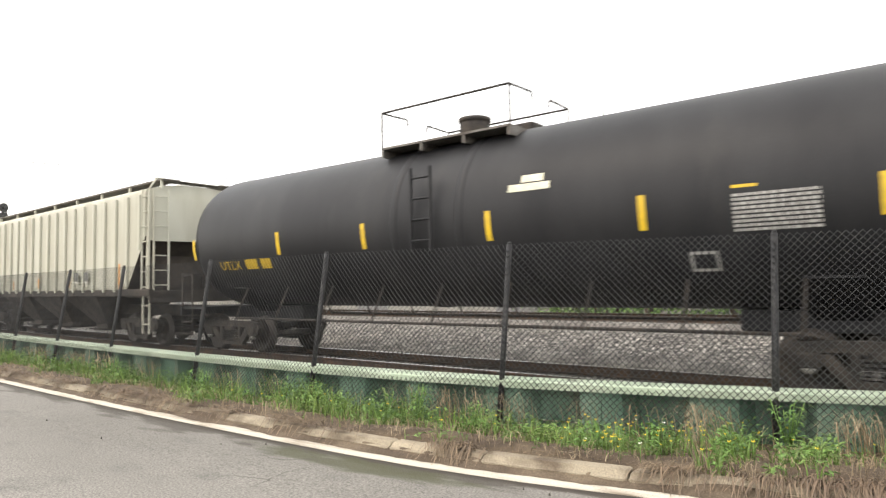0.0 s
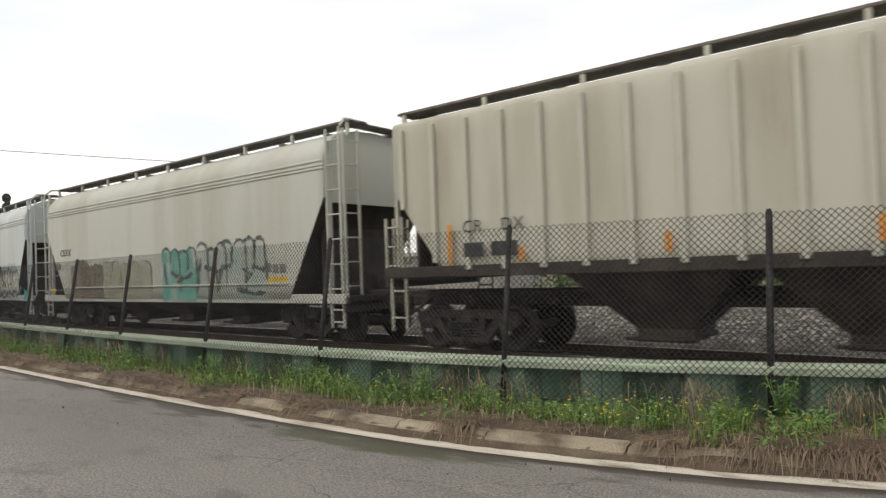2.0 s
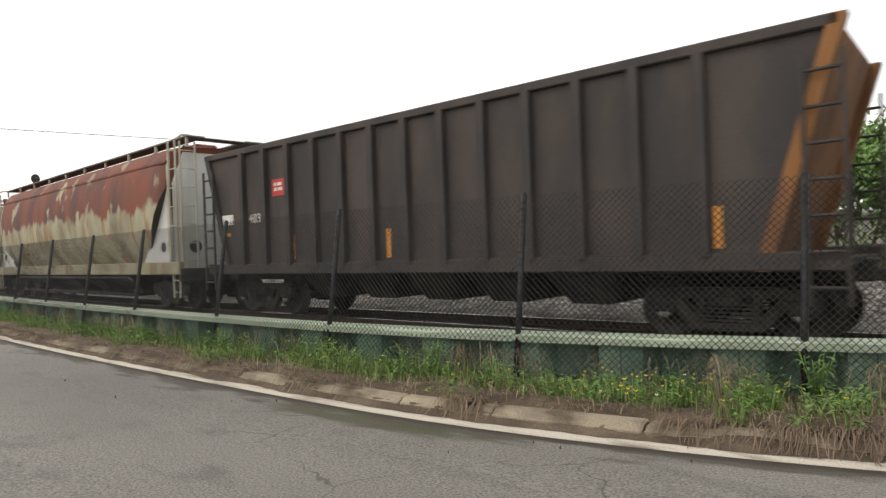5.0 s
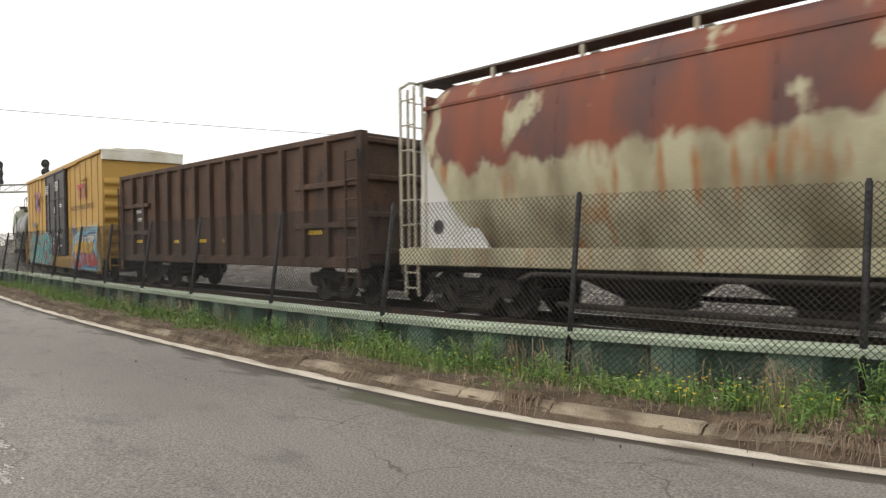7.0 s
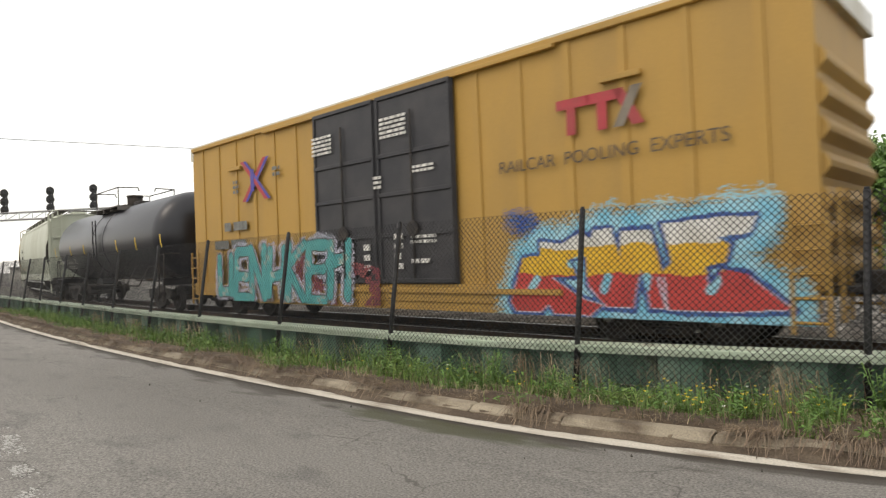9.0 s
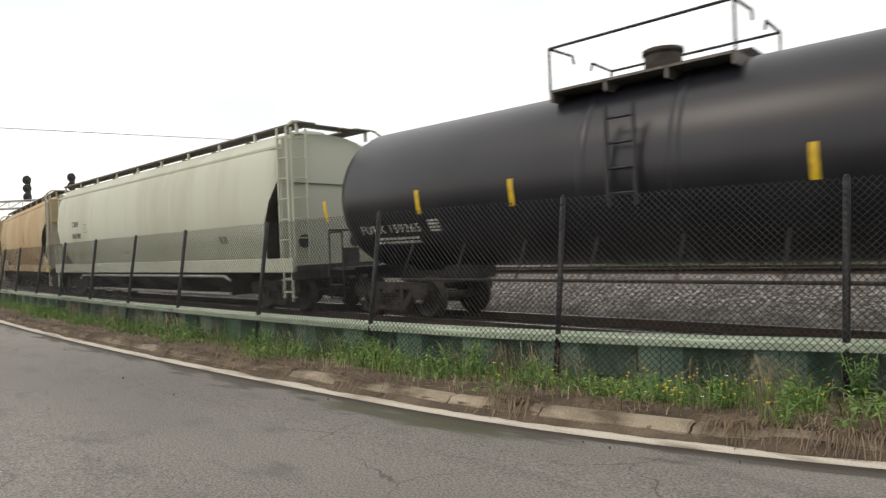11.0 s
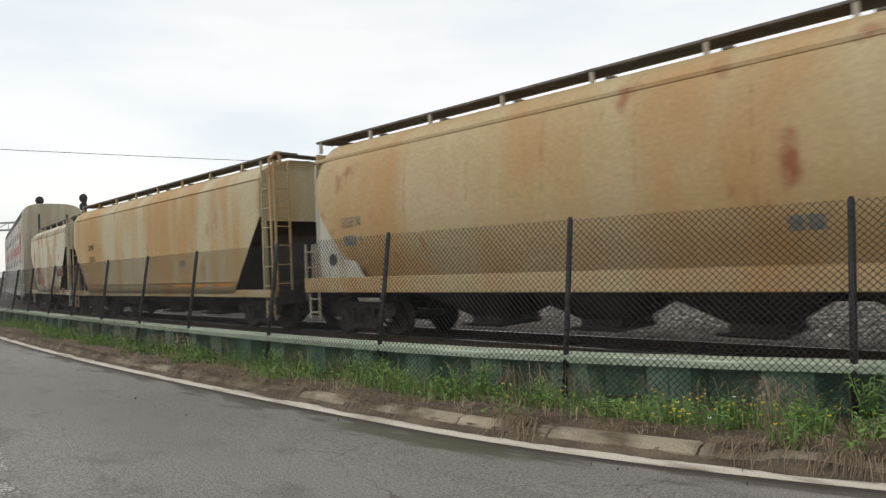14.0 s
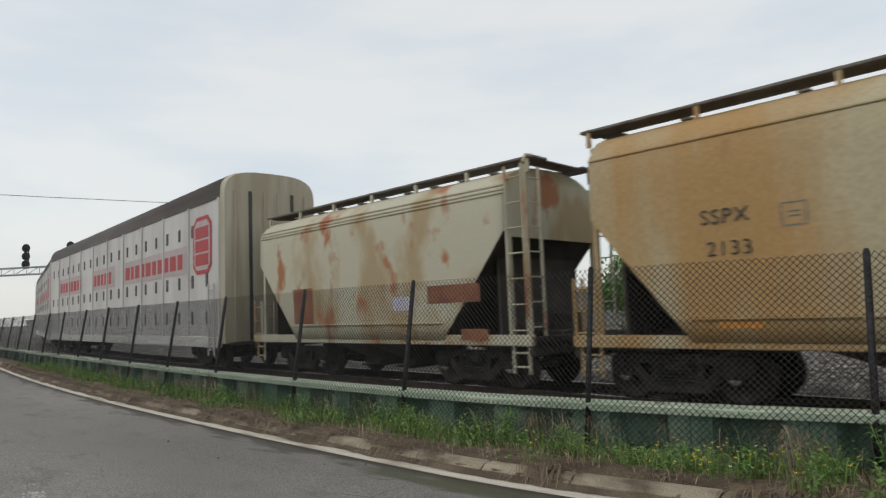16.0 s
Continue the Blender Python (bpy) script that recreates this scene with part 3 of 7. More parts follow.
def hopper_car(name, label, front, rear, kind, paint, dark, bays=3, slope=2.2, slope_top=3.0, end_plate=None, ribs=0, ladder_paint=None, roof_z=0.0, pipe_rail=False, seams=0, bulkhead=None, tall_rear=False, inset=0.5, reach=0.55, mouldings=(3.70, 3.77, 3.86)):
    car, length = place(name, label, "hopper car", front, rear)
    roof_z += 0.21
    half = length / 2 - reach                    # the end platforms' edges
    top = half - inset                           # the body's ends at the roof
    pts = [(y, z + roof_z * max(0, (z - 2) / 2.3)) for y, z in hopper_profile(kind)]
    base = pts[0][1]
    lp = ladder_paint or paint

    def low(x):
        u = (abs(x) - (top - slope)) / slope
        return base if u <= 0 else base + (slope_top - base) * min(1, u)

    xs = span(-top, -top + slope, 0.25)[:-1] + span(-top + slope, top - slope, 0.8)[:-1] + span(top - slope, top, 0.25)
    body = Shape()
    rings = []
    for x in xs:
        half_sec = clipped(pts, low(x))
        inset = 0.0
        if kind == "round" and abs(x) > top - 0.5:
            inset = 0.12 * ((abs(x) - top + 0.5) / 0.5) ** 2
        ring = [(x, -(y - inset * (y > 0.3)), z - inset * 0.6 * (z > 3.8)) for y, z in half_sec] + [(x, y - inset * (y > 0.3), z - inset * 0.6 * (z > 3.8)) for y, z in reversed(half_sec[:-1])]
        rings.append(ring)
    body.loft(rings, 0, True)
    n = len(rings[0])
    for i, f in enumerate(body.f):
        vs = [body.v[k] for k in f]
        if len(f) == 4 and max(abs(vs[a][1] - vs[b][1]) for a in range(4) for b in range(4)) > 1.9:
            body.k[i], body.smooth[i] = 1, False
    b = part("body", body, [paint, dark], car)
    if ribs:
        rib = Shape().box(-0.05, 0.05, -0.08, 0.0, 1.50, 4.16, c=0.012)
        rm = rib.mesh("rib", [paint])
        for sg in (-1, 1):
            for i in range(ribs):
                x = -top + 0.25 + (2 * top - 0.5) * i / (ribs - 1)
                if low(x) > base + 0.05:
                    z = low(x)
                    short = Shape().box(-0.05, 0.05, -0.08, 0.0, z, 4.16, c=0.012)
                    part("rib", short, paint, b, at=pose(x, sg * 1.5, 0, 0, 0, 0 if sg < 0 else 180))
                else:
                    part("rib", rm, [], b, at=pose(x, sg * 1.5, 0, 0, 0, 0 if sg < 0 else 180))
    if kind == "sheet":
        for sg in (-1, 1):                       # the long stiffening mouldings under the eaves
            s = Shape()
            for z in mouldings:
                s.box(-top, top, sg * on_profile(pts, z) - 0.025, sg * on_profile(pts, z) + 0.025, z, z + 0.045, c=0.01)
            part("eaves_moulding", s, paint, b)
            part("side_ledge", Shape().box(-top + slope, top - slope, sg * 1.56 - 0.03, sg * 1.56 + 0.03, 1.30, 1.345, c=0.01), paint, b)
    if kind == "round":
        for sg in (-1, 1):                       # the flange where the roof sheet meets the side
            yf, zf = on_profile(pts, 4.06), 4.06
            part("roof_flange", Shape().box(-top, top, sg * yf - 0.03, sg * yf + 0.03, zf - 0.03, zf + 0.05, c=0.01), paint, b)
    if seams:
        for i in range(1, seams):
            x = -top + slope + (2 * top - 2 * slope) * i / seams
            sec = pts[3:-2]
            for sg in (-1, 1):
                s = Shape()
                for (ya, za), (yb, zb) in zip(sec, sec[1:]):
                    s.rod((x, sg * (ya - 0.004), za), (x, sg * (yb - 0.004), zb), 0.012, 4)
                part("weld_seam", s, paint, b)
    # side sills
    for sg in (-1, 1):
        s = Shape().box(-half, half, sg * 1.46 - 0.07, sg * 1.46 + 0.07, base - 0.10, base + (0.24 if kind == "round" else 0.10), c=0.015)
        part("side_sill", s, [paint] if kind != "ribbed" else [dark], car)
        if pipe_rail:
            s = Shape()
            s.pipe([(-half + 3.0, sg * 1.5, 0.78), (-half + 3.3, sg * 1.5, 0.90), (half - 3.3, sg * 1.5, 0.90), (half - 3.0, sg * 1.5, 0.78)], 0.045)
            s.pipe([(-half + 3.6, sg * 1.2, 0.38), (half - 3.6, sg * 1.2, 0.38)], 0.055)
            part("discharge_pipe", s, DARK if pipe_rail == "dark" else BRIGHT_STEEL, car)
    # discharge hoppers
    run = 2 * (half - 3.6)
    for i in range(bays):
        cx = -run / 2 + run * (i + 0.5) / bays
        w = run / bays / 2
        s = Shape()
        s.loft([[(cx - w * 0.98, -1.38, base + 0.02), (cx + w * 0.98, -1.38, base + 0.02), (cx + w * 0.98, 1.38, base + 0.02), (cx - w * 0.98, 1.38, base + 0.02)],
                [(cx - w * 0.88, -1.34, base - 0.12), (cx + w * 0.88, -1.34, base - 0.12), (cx + w * 0.88, 1.34, base - 0.12), (cx - w * 0.88, 1.34, base - 0.12)],
                [(cx - w * 0.30, -0.62, 0.48), (cx + w * 0.30, -0.62, 0.48), (cx + w * 0.30, 0.62, 0.48), (cx - w * 0.30, 0.62, 0.48)],
                [(cx - w * 0.30, -0.62, 0.34), (cx + w * 0.30, -0.62, 0.34), (cx + w * 0.30, 0.62, 0.34), (cx - w * 0.30, 0.62, 0.34)]])
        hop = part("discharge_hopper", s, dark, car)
        g = Shape().box(cx - w * 0.32, cx + w * 0.32, -0.70, 0.70, 0.28, 0.36, c=0.015)
        g.rod((cx - w * 0.4, -0.78, 0.33), (cx + w * 0.4, -0.78, 0.33), 0.03)
        part("outlet_gate", g, DARK, hop)
    # ends: platform, posts, ladders
    for e in (-1, 1):
        s = Shape()
        s.box(min(e * half, e * (half - 1.6)), max(e * half, e * (half - 1.6)), -1.4, 1.4, base - 0.14, base - 0.06)
        s.box(min(e * half, e * (half - 0.10)), max(e * half, e * (half - 0.10)), -1.5, 1.5, base - 0.28, base + 0.06, c=0.015)
        part("end_platform", s, dark, car)
        for sg in (-1, 1):
            tall = e > 0 or tall_rear
            s = ladder_shape(e * (half - 0.06) - (0.42 if e > 0 else 0), sg * 1.5, base - 0.05, 4.2 + roof_z if tall else base + 1.05, 0.40, "x", r=0.017, rungs=7 if tall else 3)
            part("side_ladder", s, lp, car)
            s = Shape()
            s.box(min(e * (top - 0.04), e * (top + 0.04)), max(e * (top - 0.04), e * (top + 0.04)), sg * 1.42 - 0.04, sg * 1.42 + 0.04, base, min(4.0, slope_top + 0.9), c=0.01)
            part("corner_post", s, lp, car)
            s = ladder_shape(e * (half - 0.30) - 0.17, sg * 1.46, 0.38, base - 0.1, 0.36, "x", rungs=2)
            part("stirrup_step", s, lp, car)
            if end_plate:
                z1 = slope_top + 0.1
                poly = [(e * (top - slope - 0.25), base + 0.05), (e * (half - 0.55), base + 0.05), (e * (half - 0.55), 2.2), (e * (top + 0.02), z1), (e * (top - 0.1), z1)]
                s = Shape().prism(poly, sg * 1.42 - 0.02, sg * 1.42 + 0.02)
                plate = part("end_side_plate", s, end_plate, car)
                s = Shape()
                s.turned([(-0.012, 0.14), (0.012, 0.14)], 16).moved(e * (half - 1.05), sg * 1.445, 1.75)
                part("lightening_hole", s, BLACK_MARK, plate)
        tall = e > 0 or tall_rear
        s = ladder_shape(e * (half - 0.12), -1.35, base, 4.2 + roof_z if tall else base + 1.05, 0.42, "y", r=0.017, rungs=7 if tall else 3)
        part("end_ladder", s, lp, car)
        s = Shape().box(min(e * top, e * (top + 0.05)), max(e * top, e * (top + 0.05)), -1.38, 1.38, slope_top - 0.1, 4.05 + roof_z * 0.8)
        part("end_sheet", s, paint, car)
        if kind != "round":                      # dark panel added under the slope sheet to stand for the shaded interior
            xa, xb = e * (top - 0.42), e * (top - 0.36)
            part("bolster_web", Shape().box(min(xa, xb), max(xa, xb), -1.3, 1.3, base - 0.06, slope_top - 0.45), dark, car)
        if bulkhead:                             # the end closed down to the platform, with two round openings
            xa, xb = e * (half - 0.56), e * (half - 0.52)
            zt = 4.05 + roof_z * 0.8
            s = Shape().loft([[(x, y, z) for y, z in ((-1.38, base - 0.05), (1.38, base - 0.05), (1.38, 3.5), (1.05, zt), (-1.05, zt), (-1.38, 3.5))] for x in (min(xa, xb), max(xa, xb))])
            wall = part("end_bulkhead", s, bulkhead, car)
            for y in (-0.8, 0.8):
                s = Shape().turned([(-0.02, 0.17), (0.02, 0.17)], 16)
                s.v = [(vy + xb + e * 0.012, vx + y, vz + 1.75) for vx, vy, vz in s.v]
                part("bulkhead_opening", s, BLACK_MARK, wall)
        s = Shape()                              # brake gear on the end platform
        s.box(min(e * (half - 0.5), e * (half - 0.95)), max(e * (half - 0.5), e * (half - 0.95)), 0.35, 0.95, base, base + 0.45, c=0.03)
        part("brake_reservoir", s, dark, car)
        part("air_tank", Shape().turned([(-0.3, 0.16), (0.3, 0.16)], 12, at=(e * (half - 0.8), -0.5, base + 0.14)), dark, car)
    # roof: hatch trough, running boards and their brackets
    rz = pts[-1][1]
    s = Shape().box(-top + 0.5, top - 0.5, -0.33, 0.33, rz - 0.02, rz + 0.09, c=0.03)
    hatch = part("hatch_trough", s, paint, car)
    for i in range(8):
        x = -top + 1.2 + (2 * top - 2.4) * i / 7
        part("hatch_clamp", Shape().box(x - 0.09, x + 0.09, -0.4, 0.4, rz + 0.08, rz + 0.13, c=0.01), WALK_GRATE, hatch)
    for sg in (-1, 1):
        s = Shape()
        y0, y1 = (0.62, 1.12) if sg > 0 else (-1.12, -0.62)
        s.box(-half + 0.1, half - 0.1, y0, y1, rz + 0.05, rz + 0.10, c=0.01)
        board = part("running_board", s, WALK_GRATE, car)
        n_b = max(7, round(2 * half / 1.75))
        for i in range(n_b):
            x = -half + 0.25 + (2 * half - 0.5) * i / (n_b - 1)
            yy = sg * 1.08
            zl = on_z(pts, 1.08)
            s = Shape().box(x - 0.035, x + 0.035, yy - 0.03, yy + 0.03, zl - 0.06, rz + 0.105)
            part("bracket", s, lp, board)
    for e in (-1, 1):
        s = Shape()
        a, bb = e * (half - 0.2), e * (half - 0.62)
        s.box(min(a, bb), max(a, bb), -0.62, 0.62, rz + 0.055, rz + 0.09, c=0.01)
        part("crossover_board", s, WALK_GRATE, car)
        for sg in (-1, 1) if e > 0 or tall_rear else ():
            s = Shape().pipe([(e * (half - 0.05), sg * 1.5, 4.2 + roof_z), (e * (half - 0.12), sg * 1.3, rz + 0.07), (e * (half - 0.12), sg * 1.1, rz + 0.09)], 0.03)
            part("grab_iron", s, lp, car)
    add_running_gear(car, length)
    return car, pts, half, top


def on_z(pts, y):
    for (ya, za), (yb, zb) in zip(pts[5:], pts[6:]):
        if yb <= y <= ya:
            return za + (zb - za) * (ya - y) / max(1e-6, ya - yb)
    return pts[-1][1]


# ------------------------------------------------------------------ tank cars
def tank_car(name, label, front, rear, paint, marks, radius=1.64, centre=2.75, waist=True, overhang=0.25):
    car, length = place(name, label, "tank car", front, rear)
    half = length / 2 - 0.55
    end = half - overhang
    s = Shape()
    prof = [(-end, 0.25), (-end + 0.05, 0.62), (-end + 0.16, 1.0), (-end + 0.34, 1.28), (-end + 0.58, radius - 0.07), (-end + 0.85, radius)]
    rings = prof + [(-0.0, radius)] + [(-y, r) for y, r in reversed(prof)]
    n = 48
    s.loft([[(x, r * math.cos(2 * math.pi * i / n), centre + r * math.sin(2 * math.pi * i / n)) for i in range(n)] for x, r in rings], 0, True)
    tank = part("tank", s, paint, car)
    if waist:                                    # saddle straps and the darker ladder bay at the middle
        for x in (-0.75, 0.75):
            s = Shape()
            r = radius + 0.018
            s.loft([[(x + dx, rr * math.cos(2 * math.pi * i / n), centre + rr * math.sin(2 * math.pi * i / n)) for i in range(n)] for dx, rr in ((-0.09, radius), (-0.07, r), (0.07, r), (0.09, radius))], 0, True, caps=False)
            part("strap", s, paint, tank)
    top = centre + radius
    s = Shape()
    n2 = 20
    s.loft([[(r * math.cos(2 * math.pi * i / n2), r * math.sin(2 * math.pi * i / n2), z) for i in range(n2)] for r, z in ((0.30, top - 0.15), (0.30, top + 0.36), (0.29, top + 0.38), (0.33, top + 0.39), (0.33, top + 0.46), (0.05, top + 0.48))], 0, True)
    part("manway", s, DARK, car)
    s = Shape()
    s.box(0.7, 1.5, -0.3, 0.3, top - 0.05, top + 0.12, c=0.03)
    part("valve_box", s, DARK, car)
    part("vent_box", Shape().box(-1.5, -0.8, -0.22, 0.22, top - 0.05, top + 0.16, c=0.05), DARK, car)
    for sg in (-1, 1):
        s = Shape()
        s.box(-1.5, 1.5, sg * 0.85 - 0.28, sg * 0.85 + 0.28, top - 0.13, top - 0.09)
        for x in (-1.5, -0.5, 0.5, 1.46):
            s.box(x, x + 0.05, sg * 0.85 - 0.28, sg * 0.85 + 0.28, top - 0.28, top - 0.09)
        plat = part("platform", s, WALK_GRATE, car)
        s = Shape()
        z = top + 0.62
        s.pipe([(-1.5, sg * 1.1, top - 0.1), (-1.5, sg * 1.1, z), (1.5, sg * 1.1, z), (1.5, sg * 1.1, top - 0.1)], 0.022)
        for x in (-1.5, 1.5):
            s.pipe([(x, sg * 1.1, z), (x, sg * 0.35, z + 0.02), (x, sg * 0.3, z - 0.12)], 0.022)
        part("handrail", s, DARK, plat)
        s = ladder_shape(-0.22, sg * (radius + 0.1), centre - 0.6, centre + 0.9, 0.44, "x", rungs=4)
        part("ladder", s, paint, car)
        # walkway rail along the lower side
        s = Shape()
        s.pipe([(-half + 2.4, sg * 1.5, 0.86), (half - 2.4, sg * 1.5, 0.86)], 0.028)
        for x in span(-half + 2.4, half - 2.4, 1.5):
            s.rod((x, sg * 1.5, 0.86), (x, sg * 1.1, 1.62), 0.02)
        part("side_handrail", s, DARK, car)
        for x in marks:                          # upright yellow reflective strips wrapped on the shell
            m = Shape()
            for k in range(8):
                a0, a1 = -0.30 + k * 0.038, -0.30 + (k + 1) * 0.038
                r = radius + 0.006
                m.add([(x - 0.055, sg * r * math.cos(a0), centre + r * math.sin(a0)), (x + 0.055, sg * r * math.cos(a0), centre + r * math.sin(a0)), (x + 0.055, sg * r * math.cos(a1), centre + r * math.sin(a1)), (x - 0.055, sg * r * math.cos(a1), centre + r * math.sin(a1))], [(0, 1, 2, 3)])
            part("reflective_strip", m, YELLOW_MARK, tank)
    for e in (-1, 1):
        s = Shape()
        s.box(min(e * half, e * (half - 3.4)), max(e * half, e * (half - 3.4)), -0.32, 0.32, 0.80, 1.12, c=0.02)
        s.box(min(e * half, e * (half - 0.9)), max(e * half, e * (half - 0.9)), -1.45, 1.45, 1.05, 1.11)
        s.box(min(e * half, e * (half - 0.08)), max(e * half, e * (half - 0.08)), -1.5, 1.5, 0.9, 1.12)
        x = e * (half - 2.1)
        s.loft([[(x - 0.35, y, z), (x + 0.35, y, z), (x + 0.35, y, z + 0.3), (x - 0.35, y, z + 0.3)] for y, z in ((-1.15, 1.55), (-0.35, 0.98), (0.35, 0.98), (1.15, 1.55))])
        part("stub_sill", s, paint, car)
        for sg in (-1, 1):
            s = Shape()
            s.pipe([(e * (half - 0.04), sg * 1.45, 0.4), (e * (half - 0.04), sg * 1.45, 1.95), (e * (half - 0.04), sg * 0.9, 1.95)], 0.022)
            s.pipe([(e * (half - 0.5), sg * 1.45, 0.4), (e * (half - 0.5), sg * 1.45, 1.9), (e * (half - 0.04), sg * 1.45, 1.9)], 0.022)
            for z in (0.42, 0.72):
                s.rod((e * (half - 0.04), sg * 1.45, z), (e * (half - 0.5), sg * 1.45, z), 0.022)
            part("end_handrail", s, DARK, car)
    add_running_gear(car, length, sill=False)
    return car, radius, centre


# ------------------------------------------------------------------ open cars
def open_car(name, label, front, rear, paint, end_paint, ribs, floor, top, mid_rail=True, load=None, rake=0.0, inset=0.75):
    car, length = place(name, label, "gondola car", front, rear)
    half = length / 2 - 0.55
    s = Shape()
    w = 1.5
    t = 0.05
    for sg in (-1, 1):
        s = Shape().prism([(-half + 0.1 + rake, floor), (half - 0.1 - rake, floor), (half - 0.1, top), (-half + 0.1, top)], sg * w - t / 2, sg * w + t / 2)
        body = part("side_sheet", s, paint, car)
        s = Shape().box(-half + 0.05, half - 0.05, sg * (w + 0.02) - 0.08, sg * (w + 0.02) + 0.08, top - 0.12, top + 0.03, c=0.02)
        part("top_chord", s, paint, car)
        s = Shape().box(-half + 0.05, half - 0.05, sg * (w + 0.02) - 0.09, sg * (w + 0.02) + 0.09, floor - 0.10, floor + 0.14, c=0.02)
        part("side_sill", s, paint, car)
        rm = Shape().prism([(-0.07, floor + 0.1), (0.07, floor + 0.1), (0.07, top - 0.1), (-0.07, top - 0.1)], -0.13, 0).mesh("rib", [paint])
        for i in range(ribs):
            x = -half + inset + rake + (2 * half - 2 * inset - 2 * rake) * i / (ribs - 1)
            part("rib", rm, [], body, at=pose(x, sg * (w + 0.02), 0, 0, 0, 0 if sg < 0 else 180))
        if mid_rail:
            for e in (-1, 1):
                for z in (floor + (top - floor) * 0.62, floor + (top - floor) * 0.30):
                    a, b = e * (half - 0.1), e * (half - 2.5)
                    s = Shape().box(min(a, b), max(a, b), sg * (w + 0.06) - 0.08, sg * (w + 0.06) + 0.08, z - 0.07, z + 0.07, c=0.02)
                    part("end_brace", s, paint, car)
    ends = end_paint
    for e in (-1, 1):
        end_paint = ends if e > 0 else paint
        s = Shape().loft([[(e * (half - 0.1 - k), y, z) for k, y in ((r, -w), (r, w), (r + 0.06, w), (r + 0.06, -w))] for r, z in ((rake, floor), (0.0, top))])
        end = part("end_sheet", s, end_paint, car)
        for k in range(4 if not rake else 0):
            z = floor + 0.25 + k * (top - floor - 0.4) / 3
            part("end_rib", Shape().box(min(e * (half - 0.12), e * half), max(e * (half - 0.12), e * half), -w - 0.02, w + 0.02, z - 0.07, z + 0.07, c=0.03), end_paint, end)
        for sg in (-1, 1):
            part("corner_post", Shape().prism([(e * (half - 0.16 - rake), floor - 0.1), (e * (half + 0.02 - rake), floor - 0.1), (e * (half + 0.02), top + 0.02), (e * (half - 0.16), top + 0.02)], sg * w - 0.1, sg * w + 0.1), end_paint, car)
            part("side_ladder", ladder_shape(e * (half - 0.25) - 0.2, sg * (w + 0.17), floor - 0.5, top - 0.4, 0.42, "x", rungs=7), paint, car)
    part("floor", Shape().box(-half + 0.1, half - 0.1, -w, w, floor - 0.05, floor + 0.02), DARK, car)
    if load:
        for x in span(-3.2, 3.2, 1.6):
            s = Shape().loft([[(x - 0.7, -1.2, floor), (x + 0.7, -1.2, floor), (x + 0.7, 1.2, floor), (x - 0.7, 1.2, floor)], [(x - 0.35, -0.7, 0.45), (x + 0.35, -0.7, 0.45), (x + 0.35, 0.7, 0.45), (x - 0.35, 0.7, 0.45)]])
            part("bottom_door", s, DARK, car)
    add_running_gear(car, length)
    return car, half


